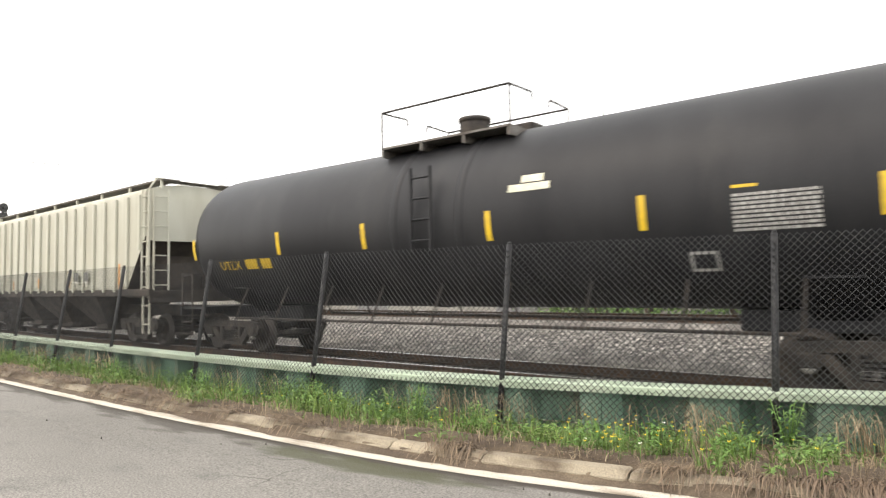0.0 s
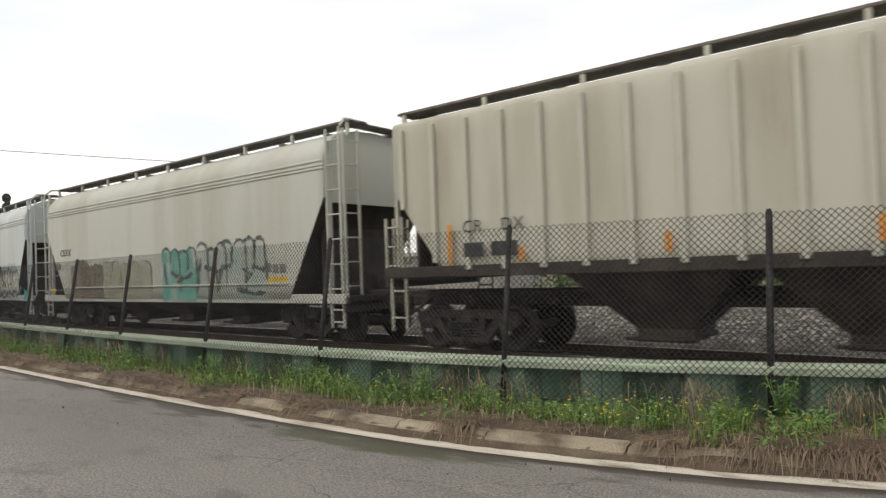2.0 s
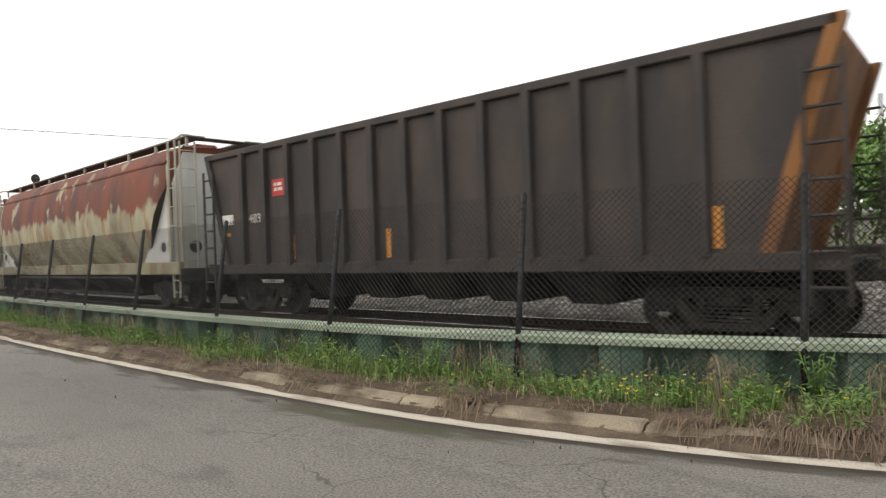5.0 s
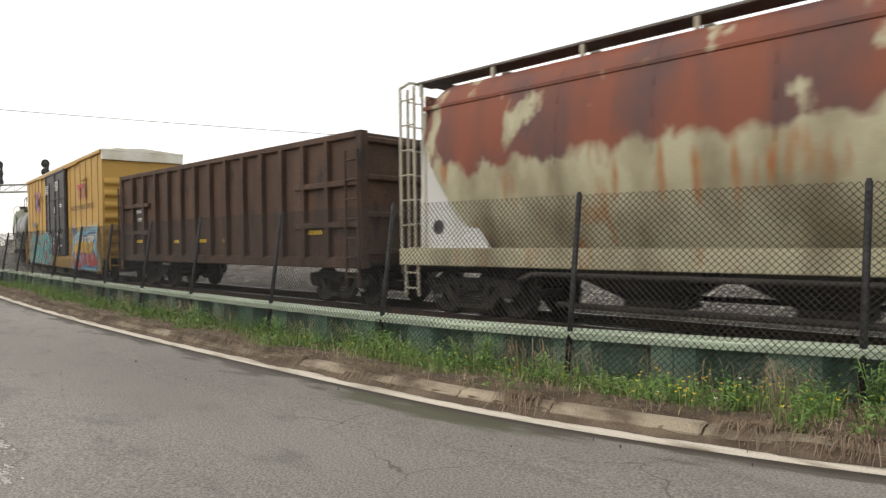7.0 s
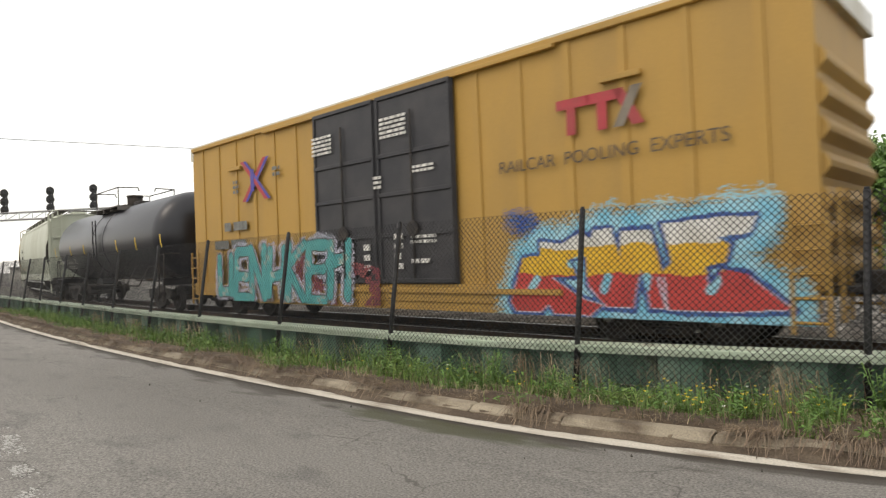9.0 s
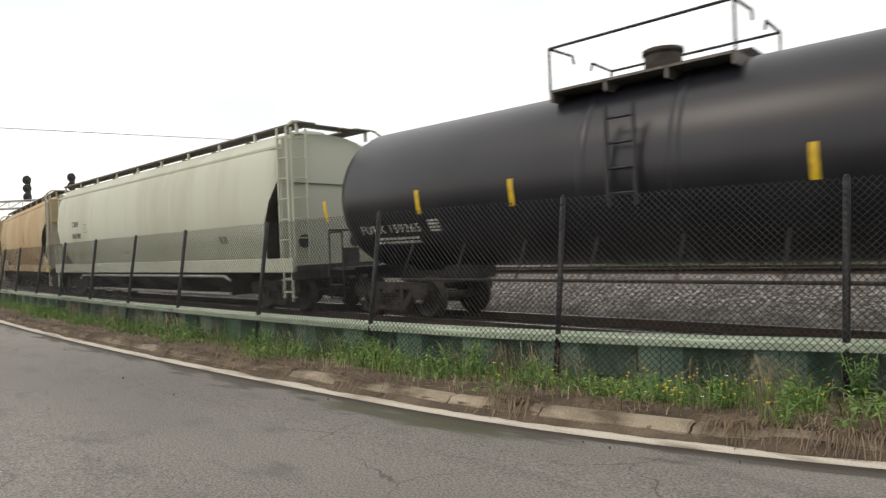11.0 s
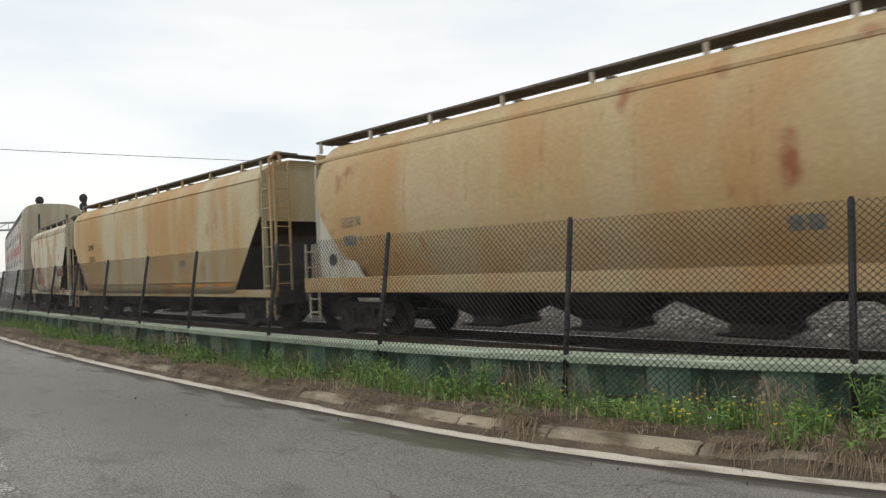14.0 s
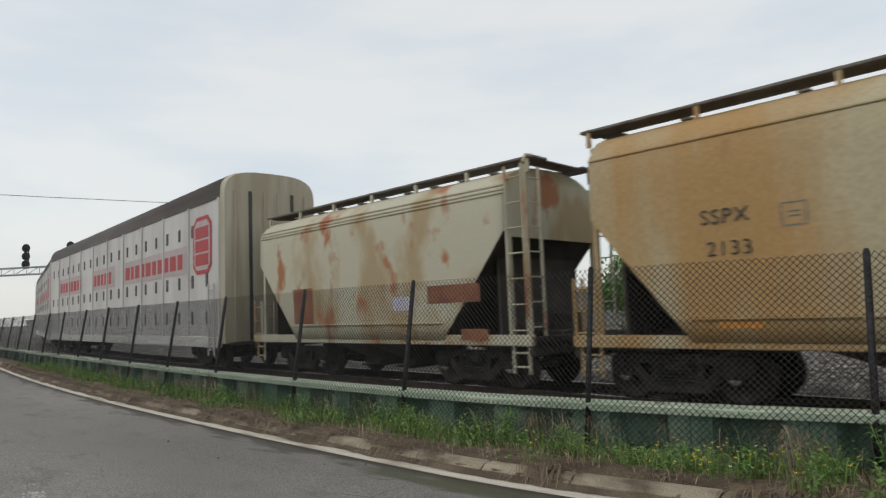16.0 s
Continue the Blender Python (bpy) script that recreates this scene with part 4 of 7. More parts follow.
# ------------------------------------------------------------------ boxcar
def box_car(name, label, front, rear, paint, door_paint, roof_paint):
    car, length = place(name, label, "boxcar", front, rear)
    half = 8.5
    w, z0, z1 = 1.52, 0.62, 5.06
    s = Shape().box(-half, half, -w + 0.03, w - 0.03, 0.95, z1)
    body = part("body", s, paint, car)
    d0, d1 = -2.05, 2.45
    for sg in (-1, 1):
        s = Shape().box(-half, half, sg * (w + 0.01) - 0.05, sg * (w + 0.01) + 0.05, z0, 0.98, c=0.015)
        s.prism([(-half + 3.6, z0 - 0.16), (half - 3.6, z0 - 0.16), (half - 3.1, z0 + 0.02), (-half + 3.1, z0 + 0.02)], sg * w - 0.03, sg * w + 0.05)
        part("side_sill", s, paint, car)
        rm = Shape().prism([(-0.09, 1.0), (0.09, 1.0), (0.06, z1 - 0.1), (-0.06, z1 - 0.1)], -0.028, 0.0).mesh("side_post", [paint])
        for x in [v for v in span(-half + 0.6, half - 0.6, 0.98)]:
            if not d0 - 0.15 < x < d1 + 0.15:
                part("side_post", rm, [], body, at=pose(x, sg * (w - 0.03), 0, 0, 0, 0 if sg < 0 else 180))
        part("eaves_rail", Shape().box(-half, half, sg * w - 0.05, sg * w + 0.05, z1 - 0.1, z1 + 0.02, c=0.015), paint, car)
        mid = (d0 + d1) / 2
        for a, b in ((d0, mid - 0.02), (mid + 0.02, d1)):
            s = Shape().box(a, b, sg * (w + 0.045) - 0.04, sg * (w + 0.045) + 0.04, 0.98, z1 - 0.12, c=0.015)
            door = part("plug_door", s, door_paint, car)
            s = Shape()
            y = sg * (w + 0.10)
            for z in (1.0, 1.95, 2.8, 3.62, z1 - 0.22):
                s.box(a + 0.02, b - 0.02, y - 0.025, y + 0.025, z, z + 0.09, c=0.01)
            for x in (a + 0.03, b - 0.10):
                s.box(x, x + 0.07, y - 0.025, y + 0.025, 1.0, z1 - 0.15, c=0.01)
            part("door_frame", s, door_paint, door)
            s = Shape()
            x = (a + b) / 2
            s.rod((x, sg * (w + 0.14), 1.1), (x, sg * (w + 0.14), 4.5), 0.025)
            s.turned([(-0.02, 0.16), (0.02, 0.16)], 14, at=(x, sg * (w + 0.15), 2.1))
            part("lock_rod", s, DARK, door)
        part("door_rail", Shape().box(d0 - 2.3, d1 + 2.3, sg * (w + 0.06) - 0.05, sg * (w + 0.06) + 0.05, 0.80, 0.90, c=0.01), paint, car)
        part("upper_door_rail", Shape().box(d0 - 2.3, d1 + 2.3, sg * (w + 0.05) - 0.04, sg * (w + 0.05) + 0.04, z1 - 0.16, z1 - 0.08, c=0.01), paint, car)
        for x in (-half + 2.6, half - 2.6):
            part("hatch_box", Shape().box(x - 0.35, x + 0.35, sg * (w + 0.04) - 0.04, sg * (w + 0.04) + 0.04, 4.12, 4.22, c=0.01), paint, car)
        for e in (-1, 1):
            part("side_ladder", ladder_shape(e * (half - 0.1) - 0.2, sg * (w + 0.08), 0.35, 1.9, 0.42, "x", rungs=5), paint, car)
    for e in (-1, 1):
        s = Shape().box(min(e * half, e * (half + 0.05)), max(e * half, e * (half + 0.05)), -w + 0.03, w - 0.03, 0.9, z1 - 0.02)
        end = part("end_wall", s, paint, car)
        for k in range(7):                       # pressed corrugations across the end
            z = 1.15 + k * 0.45
            ring = lambda y: [(e * (half + 0.05), y, z - 0.16), (e * (half + 0.15), y, z - 0.03), (e * (half + 0.15), y, z + 0.05), (e * (half + 0.05), y, z + 0.19)]
            part("corrugation", Shape().loft([ring(-w + 0.1), ring(w - 0.1)]), paint, end)
        part("end_cap_panel", Shape().box(min(e * half, e * (half + 0.17)), max(e * half, e * (half + 0.17)), -w + 0.02, w - 0.02, z1 - 0.34, z1), roof_paint, end)
        part("draft_sill", Shape().box(min(e * half, e * (length / 2 - 0.3)), max(e * half, e * (length / 2 - 0.3)), -0.25, 0.25, 0.78, 1.0), DARK, car)
        part("end_ladder", ladder_shape(e * (half + 0.2), -1.3, 0.5, 2.2, 0.42, "y", rungs=5), paint, car)
        part("end_platform", Shape().box(min(e * half, e * (half + 0.35)), max(e * half, e * (half + 0.35)), -1.2, 1.2, 0.88, 0.94), DARK, car)
    s = Shape()
    ring = lambda x: [(x, -w - 0.03, z1 + 0.02), (x, w + 0.03, z1 + 0.02), (x, w + 0.03, z1 + 0.06), (x, 0.0, z1 + 0.17), (x, -w - 0.03, z1 + 0.06)]
    s.loft([ring(-half - 0.1), ring(half + 0.1)])
    roof = part("roof", s, roof_paint, car)
    for x in span(-half + 0.5, half - 0.5, 1.25):
        part("roof_rib", Shape().prism([(x - 0.05, z1 + 0.05), (x + 0.05, z1 + 0.05), (x + 0.05, z1 + 0.20), (x - 0.05, z1 + 0.20)], -0.9, 0.9), roof_paint, roof)
    part("underframe", Shape().box(-half + 3.2, half - 3.2, -1.1, 1.1, 0.70, 0.97), DARK, car)
    for ob in car.children:                      # the body stands a little forward of the middle
        ob.location.x += 0.15
    add_running_gear(car, length, 3.5)
    return car, half, w


# ------------------------------------------------------------------ autorack
def auto_rack(name, label, front, rear, paint, roof_paint, door_paint, trim):
    car, length = place(name, label, "autorack car", front, rear)
    half = length / 2 - 0.6
    w, z0, z1 = 1.52, 1.0, 5.15
    arch = [(-w * math.copysign(abs(math.cos(a)) ** 0.62, math.cos(a)), z1 + 0.85 * math.sin(a) ** 0.62) for a in [k * math.pi / 16 for k in range(17)]]
    body = part("rack_body", Shape().box(-half, half, -w, w, z0, z1), paint, car)
    ring = lambda x: [(x, -w - 0.02, z1 - 0.02)] + [(x, y, z) for y, z in arch] + [(x, w + 0.02, z1 - 0.02)]
    part("roof", Shape().loft([ring(-half), ring(half)], 0, True), roof_paint, car)
    for sg in (-1, 1):
        part("side_sill", Shape().box(-half, half, sg * w - 0.06, sg * w + 0.06, 0.72, 1.05, c=0.02), paint, car)
        win = Shape().box(-0.09, 0.09, -0.012, 0.012, -0.2, 0.2).mesh("slot_window", [trim])
        for row, z in enumerate((1.62, 2.75, 4.35)):
            for x in span(-half + 1.0, half - 1.0, 1.22):
                part("slot_window", win, [], body, at=pose(x, sg * (w + 0.004), z))
        for x in span(-half + 0.05, half - 0.05, 2.44):
            part("side_post", Shape().box(x - 0.05, x + 0.05, sg * (w + 0.02) - 0.03, sg * (w + 0.02) + 0.03, 1.0, z1, c=0.01), paint, body)
        part("grey_band", Shape().box(-half, half, sg * (w + 0.005) - 0.004, sg * (w + 0.005) + 0.004, 1.05, 2.15), GREY_PANEL, body)
    for e in (-1, 1):
        s = Shape()
        ring2 = lambda x, g: [(x, -w + g, 0.85), (x, w - g, 0.85), (x, w - g, z1)] + [(x, y * (w - g) / w, z - g) for y, z in reversed(arch[1:-1])] + [(x, -w + g, z1)]
        s.loft([ring2(e * half, 0.0), ring2(e * (half + 0.25), 0.04)])
        door = part("end_door", s, door_paint, car)
        for k in range(6):
            y = -1.15 + k * 0.46
            part("door_rib", Shape().box(min(e * (half + 0.24), e * (half + 0.29)), max(e * (half + 0.24), e * (half + 0.29)), y - 0.05, y + 0.05, 0.9, 5.35, c=0.01), trim if k in (1, 4) else door_paint, door)
        for sg in (-1, 1):
            part("side_ladder", ladder_shape(e * (half - 0.45) - 0.2, sg * (w + 0.1), 0.5, 2.6, 0.42, "x", rungs=6), paint, car)
        part("end_platform", Shape().box(min(e * half, e * (half + 0.5)), max(e * half, e * (half + 0.5)), -1.3, 1.3, 0.8, 0.88), DARK, car)
    add_running_gear(car, length, 3.0)
    return car, half, w

# ------------------------------------------------------------------ the train, car by car
GREY_PANEL = material("grey_road_film", (0.35, 0.34, 0.325), 0.8, other=(0.43, 0.42, 0.40), scale=1.5, stretch=(1, 1, 0.4), bump=0.05)
CREAM_WHITE = material("aged_cream_white", (0.488, 0.481, 0.407), 0.65, other=(0.370, 0.351, 0.277), scale=1.1, stretch=(1.2, 1, 0.18), mix=(0.42, 0.72), rust=(0.33, 0.24, 0.15), rust_at=(0.69, 0.85), rust_scale=2.2, rust_stretch=(1.5, 1, 0.2), grain=0.06, bump=0.05)
PALE_WHITE = material("weathered_white", (0.475, 0.485, 0.435), 0.6, other=(0.385, 0.38, 0.31), scale=0.9, stretch=(1, 1, 0.10), mix=(0.46, 0.72), grain=0.05, bump=0.04, rust=(0.42, 0.40, 0.34), rust_at=(0.62, 0.85), rust_scale=1.2, rust_stretch=(1.2, 1, 0.15))
BLUE_WHITE = material("bluish_white", (0.52, 0.58, 0.585), 0.6, other=(0.46, 0.475, 0.455), scale=0.9, stretch=(1, 1, 0.2), grain=0.05, bump=0.04)
GREEN_WHITE = material("greenish_white", (0.49, 0.51, 0.415), 0.55, other=(0.41, 0.42, 0.32), scale=0.8, stretch=(1, 1, 0.15), mix=(0.45, 0.7), grain=0.05, bump=0.04)
TAN = material("rust_stained_tan", (0.42, 0.335, 0.19), 0.65, other=(0.39, 0.235, 0.095), scale=0.8, stretch=(0.9, 1, 0.28), mix=(0.40, 0.68), rust=(0.25, 0.095, 0.035), rust_at=(0.64, 0.76), rust_scale=1.7, rust_stretch=(1, 1, 0.6), grain=0.12, grain_scale=18, bump=0.06)
TAN_WHITE = material("tan_stained_white", (0.42, 0.36, 0.225), 0.65, other=(0.38, 0.23, 0.085), scale=0.7, stretch=(1.2, 1, 0.2), mix=(0.42, 0.62), rust=(0.25, 0.10, 0.04), rust_at=(0.63, 0.78), rust_scale=1.5, rust_stretch=(1, 1, 0.4), grain=0.12, grain_scale=18, bump=0.06)
PATCHED = material("patched_rusty_white", (0.47, 0.445, 0.34), 0.7, other=(0.37, 0.285, 0.165), scale=0.8, stretch=(1, 1, 0.5), mix=(0.5, 0.62), rust=(0.34, 0.14, 0.06), rust_at=(0.57, 0.66), rust_scale=1.3, rust_stretch=(1, 1, 0.7), grain=0.1, bump=0.08)
CREAM_PLATE = material("cream_end_plate", (0.452, 0.437, 0.374), 0.65, other=(0.359, 0.312, 0.234), scale=1.6, stretch=(1, 1, 0.3), grain=0.06, bump=0.04)
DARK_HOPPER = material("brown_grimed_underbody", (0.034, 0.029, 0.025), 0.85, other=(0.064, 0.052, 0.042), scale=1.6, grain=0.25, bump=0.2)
BROWN_GON = material("brown_rusted_gondola", (0.056, 0.032, 0.021), 0.8, other=(0.09, 0.05, 0.031), scale=1.4, stretch=(1, 1, 0.35), mix=(0.4, 0.65), rust=(0.028, 0.02, 0.016), rust_at=(0.58, 0.68), rust_scale=2.6, rust_stretch=(1, 1, 0.3), grain=0.3, grain_scale=25, bump=0.2)
BLACK_GON = material("sooty_black_gondola", (0.038, 0.034, 0.033), 0.75, other=(0.07, 0.055, 0.047), scale=1.2, stretch=(1, 1, 0.4), rust=(0.14, 0.06, 0.03), rust_at=(0.7, 0.8), grain=0.15, bump=0.12)
ORANGE_END = material("orange_rusted_end", (0.27, 0.12, 0.04), 0.8, other=(0.13, 0.06, 0.03), scale=1.5, stretch=(1, 1, 0.4), grain=0.15, bump=0.12)
BOX_YELLOW = material("boxcar_yellow", (0.43, 0.252, 0.052), 0.6, other=(0.345, 0.21, 0.055), scale=0.8, stretch=(1, 1, 0.3), mix=(0.45, 0.75), grain=0.06, bump=0.04)
BOX_ROOF = material("pale_roof", (0.66, 0.64, 0.57), 0.5, metal=0.2, other=(0.52, 0.48, 0.38), scale=1.4)
DOOR_BLACK = material("black_door_paint", (0.022, 0.022, 0.026), 0.55, other=(0.04, 0.038, 0.04), scale=1.5, grain=0.12, bump=0.05)
RACK_WHITE = material("autorack_white", (0.57, 0.555, 0.53), 0.6, other=(0.47, 0.455, 0.43), scale=1.0, stretch=(1, 1, 0.3), grain=0.05, bump=0.05)
RACK_ROOF = material("brown_grey_roof", (0.075, 0.066, 0.06), 0.8, other=(0.10, 0.088, 0.08), scale=1.2, stretch=(0.2, 1, 1))
RACK_DOOR = material("dusty_cream_door", (0.36, 0.31, 0.22), 0.7, other=(0.46, 0.43, 0.34), scale=1.2, stretch=(1, 2, 0.2), rust=(0.14, 0.10, 0.07), rust_at=(0.66, 0.8))
SLOT_DARK = material("dark_slot", (0.05, 0.05, 0.05), 0.6, scale=4)


def two_tone_rust():
    """The heavily rusted hopper: red rust runs down from the roof over cream paint, with pale scars and orange streaks."""
    m = material("red_rust_over_cream", (0.40, 0.37, 0.25), 0.7, other=(0.20, 0.17, 0.105), scale=1.3, stretch=(1, 1, 0.5), mix=(0.42, 0.68), rust=(0.30, 0.12, 0.035), rust_at=(0.58, 0.70), rust_scale=1.8, rust_stretch=(1.6, 1, 0.35), grain=0.1, bump=0.1)
    n, l = m.node_tree.nodes, m.node_tree.links
    b = n["Principled BSDF"]
    src = b.inputs["Base Color"].links[0].from_socket
    co, sep = n.new("ShaderNodeTexCoord"), n.new("ShaderNodeSeparateXYZ")
    l.new(co.outputs["Object"], sep.inputs["Vector"])

    def tex(scale, st, amount, detail=6):
        mp, t, mu = n.new("ShaderNodeMapping"), n.new("ShaderNodeTexNoise"), n.new("ShaderNodeMath")
        mp.inputs["Scale"].default_value = st
        t.inputs["Scale"].default_value, t.inputs["Detail"].default_value = scale, detail
        mu.operation, mu.inputs[1].default_value = "MULTIPLY_ADD", amount
        mu.inputs[2].default_value = -0.5 * amount
        l.new(co.outputs["Object"], mp.inputs["Vector"])
        l.new(mp.outputs["Vector"], t.inputs["Vector"])
        l.new(t.outputs["Fac"], mu.inputs[0])
        return mu.outputs["Value"]

    def total(a, c):
        ad = n.new("ShaderNodeMath")
        l.new(a, ad.inputs[0])
        l.new(c, ad.inputs[1])
        return ad.outputs["Value"]

    height = total(total(sep.outputs["Z"], tex(1.5, (1.3, 1, 0.6), 1.1, 9)), tex(0.45, (1, 1, 1), 0.7))
    mr = n.new("ShaderNodeMapRange")
    mr.inputs["From Min"].default_value, mr.inputs["From Max"].default_value = 2.78, 2.95
    l.new(height, mr.inputs["Value"])
    scar = n.new("ShaderNodeMapRange")
    scar.inputs["From Min"].default_value, scar.inputs["From Max"].default_value = 0.09, 0.16
    l.new(tex(1.7, (1.2, 1, 0.6), 1.0, 10), scar.inputs["Value"])
    keep = n.new("ShaderNodeMath")
    keep.operation = "SUBTRACT"
    keep.use_clamp = True
    l.new(mr.outputs["Result"], keep.inputs[0])
    l.new(scar.outputs["Result"], keep.inputs[1])
    redn = n.new("ShaderNodeMix")
    redn.data_type = "RGBA"
    redn.inputs["A"].default_value, redn.inputs["B"].default_value = (0.20, 0.056, 0.028, 1), (0.10, 0.046, 0.040, 1)
    rf = n.new("ShaderNodeMapRange")
    rf.inputs["From Min"].default_value, rf.inputs["From Max"].default_value = -0.1, 0.15
    l.new(tex(1.1, (1.2, 1, 0.5), 1.0, 9), rf.inputs["Value"])
    l.new(rf.outputs["Result"], redn.inputs["Factor"])
    mx = n.new("ShaderNodeMix")
    mx.data_type = "RGBA"
    l.new(keep.outputs["Value"], mx.inputs["Factor"])
    l.new(src, mx.inputs["A"])
    l.new(redn.outputs["Result"], mx.inputs["B"])
    l.new(mx.outputs["Result"], b.inputs["Base Color"])
    return m


RUST_TOP = two_tone_rust()
PLATE_WHITE = material("chalky_white_plate", (0.56, 0.565, 0.54), 0.65, other=(0.45, 0.43, 0.37), scale=1.6, stretch=(1, 1, 0.3), mix=(0.5, 0.75), rust=(0.30, 0.15, 0.06), rust_at=(0.7, 0.78), grain=0.06, bump=0.04)

# where the couplings stand along the track at the start
G = [1.9, -15.75, -32.65, -48.75, -60.3, -75.3, -94.0, -108.7, -128.3, -144.0, -162.85, -181.2, -198.2, -208.6, -234.4, -260.2, -286.0]

tank_a, tr_a, tc_a = tank_car("tank_car", "dull black tank car with yellow reflective strips", G[0], G[1], BLACK_PAINT, (-7.42, -4.15, -1.55, 1.35, 3.95, 6.8), overhang=0.25)
hop_b, pr_b, hb, tb = hopper_car("ribbed_hopper_car", "cream white ribbed covered hopper car with brown underbody", G[1], G[2], "ribbed", CREAM_WHITE, DARK_HOPPER, bays=3, slope=1.1, slope_top=3.0, ribs=21, roof_z=-0.12, inset=0.3)
hop_c, pr_c, hc, tc = hopper_car("smooth_hopper_car", "weathered white covered hopper car with graffiti along the lower side", G[2], G[3], "sheet", PALE_WHITE, DARK_HOPPER, bays=3, slope=1.25, slope_top=3.1, roof_z=0.12, tall_rear=True)
hop_d, pr_d, hd, td = hopper_car("short_hopper_car", "bluish white short covered hopper car with pale graffiti", G[3], G[4], "sheet", BLUE_WHITE, DARK_HOPPER, bays=2, slope=1.35, slope_top=3.1, roof_z=0.12)
gon_e, he = open_car("black_gondola_car", "sooty black high-sided gondola with an orange rusted end", G[4], G[5], BLACK_GON, ORANGE_END, 13, 1.1, 3.95, load=True, rake=0.9, mid_rail=False)
hop_f, pr_f, hf, tf = hopper_car("rusted_hopper_car", "cream hopper car with a red rusted upper half", G[5], G[6], "round", RUST_TOP, DARK_HOPPER, bays=4, slope=1.5, slope_top=3.4, end_plate=PLATE_WHITE, ladder_paint=CREAM_PLATE, pipe_rail="dark", roof_z=0.16, bulkhead=PLATE_WHITE, tall_rear=True, inset=0.7, seams=8)
gon_g, hg = open_car("brown_gondola_car", "dark brown ribbed high-sided gondola", G[6], G[7], BROWN_GON, BROWN_GON, 13, 1.0, 3.87, inset=1.2)
box_h, hh, wh = box_car("boxcar", "yellow boxcar with black double plug doors and graffiti", G[7], G[8], BOX_YELLOW, DOOR_BLACK, BOX_ROOF)
tank_i, tr_i, tc_i = tank_car("clean_tank_car", "glossy black tank car with white lettering and yellow strips", G[8], G[9], BLACK_PAINT_CLEAN, (-7.25, -4.35, -2.1, 2.5, 4.75, 7.25), radius=1.54, centre=2.59, overhang=0.0)
hop_j, pr_j, hj, tj = hopper_car("long_hopper_car", "greenish white cylindrical covered hopper car with pipes below", G[9], G[10], "round", GREEN_WHITE, DARK_HOPPER, bays=4, slope=1.1, slope_top=3.3, pipe_rail=True, bulkhead=GREEN_WHITE, roof_z=0.06, seams=9)
hop_k, pr_k, hk, tk = hopper_car("tan_hopper_car", "tan rust-streaked cylindrical covered hopper car", G[10], G[11], "round", TAN, DARK_HOPPER, bays=4, slope=1.5, slope_top=3.3, end_plate=CREAM_PLATE, ladder_paint=CREAM_PLATE, roof_z=0.06, bulkhead=CREAM_PLATE, seams=8)
hop_l, pr_l, hl, tl = hopper_car("stained_hopper_car", "cream covered hopper car stained tan with rust", G[11], G[12], "sheet", TAN_WHITE, DARK_HOPPER, bays=3, slope=1.55, slope_top=2.95, roof_z=-0.02, mouldings=(3.92,))
hop_m, pr_m, hm, tm = hopper_car("patched_hopper_car", "short white hopper car with rusty repainted patches", G[12], G[13], "sheet", PATCHED, DARK_HOPPER, bays=2, slope=1.7, slope_top=3.0, roof_z=-0.2, reach=0.3)
racks = [auto_rack("autorack_car", "white enclosed autorack car with slot windows and a brown roof", G[13 + i], G[14 + i], RACK_WHITE, RACK_ROOF, RACK_DOOR, SLOT_DARK) for i in range(3)]

# ------------------------------------------------------------------ paint and lettering on the cars
TEAL = material("teal_spray", (0.06, 0.33, 0.33), 0.6, other=(0.10, 0.42, 0.40), scale=3, bump=0)
TEALGREEN = material("green_teal_spray", (0.10, 0.34, 0.28), 0.65, other=(0.18, 0.40, 0.34), scale=2.5, bump=0)
SKY_SPRAY = material("sky_blue_spray", (0.16, 0.47, 0.62), 0.6, other=(0.33, 0.58, 0.66), scale=2.5, bump=0)
BLUE_SPRAY = material("deep_blue_spray", (0.025, 0.06, 0.24), 0.6, other=(0.05, 0.14, 0.36), scale=4, bump=0)
RED_SPRAY = material("red_spray", (0.50, 0.05, 0.04), 0.55, other=(0.40, 0.04, 0.035), scale=3, bump=0)
YELLOW_SPRAY = material("yellow_spray", (0.68, 0.42, 0.02), 0.55, other=(0.6, 0.34, 0.02), scale=3, bump=0)
WHITE_SPRAY = material("white_spray", (0.68, 0.67, 0.62), 0.6, other=(0.55, 0.54, 0.48), scale=3, bump=0)
BROWN_SPRAY = material("washed_brown_spray", (0.155, 0.128, 0.097), 0.7, other=(0.23, 0.195, 0.15), scale=3, stretch=(1, 1, 0.3), bump=0)
OLIVE_SPRAY = material("washed_olive_spray", (0.35, 0.34, 0.24), 0.7, other=(0.42, 0.41, 0.31), scale=3, stretch=(1, 1, 0.3), bump=0)
DARK_SPRAY = material("dark_outline_spray", (0.055, 0.06, 0.06), 0.65, other=(0.09, 0.10, 0.10), scale=5, bump=0)
BROWN_LINE = material("brown_outline_spray", (0.115, 0.092, 0.07), 0.7, other=(0.17, 0.14, 0.11), scale=4, bump=0)
PALE_TEAL = material("pale_teal_spray", (0.30, 0.42, 0.38), 0.65, other=(0.40, 0.46, 0.40), scale=3, bump=0)
PALE_LILAC = material("pale_lilac_spray", (0.45, 0.44, 0.55), 0.65, other=(0.52, 0.50, 0.56), scale=4, bump=0)
PALE_YELLOW = material("pale_yellow_spray", (0.52, 0.50, 0.36), 0.65, other=(0.42, 0.37, 0.2), scale=3, bump=0)
WINE_SPRAY = material("wine_spray", (0.17, 0.035, 0.05), 0.65, other=(0.24, 0.06, 0.06), scale=4, bump=0)
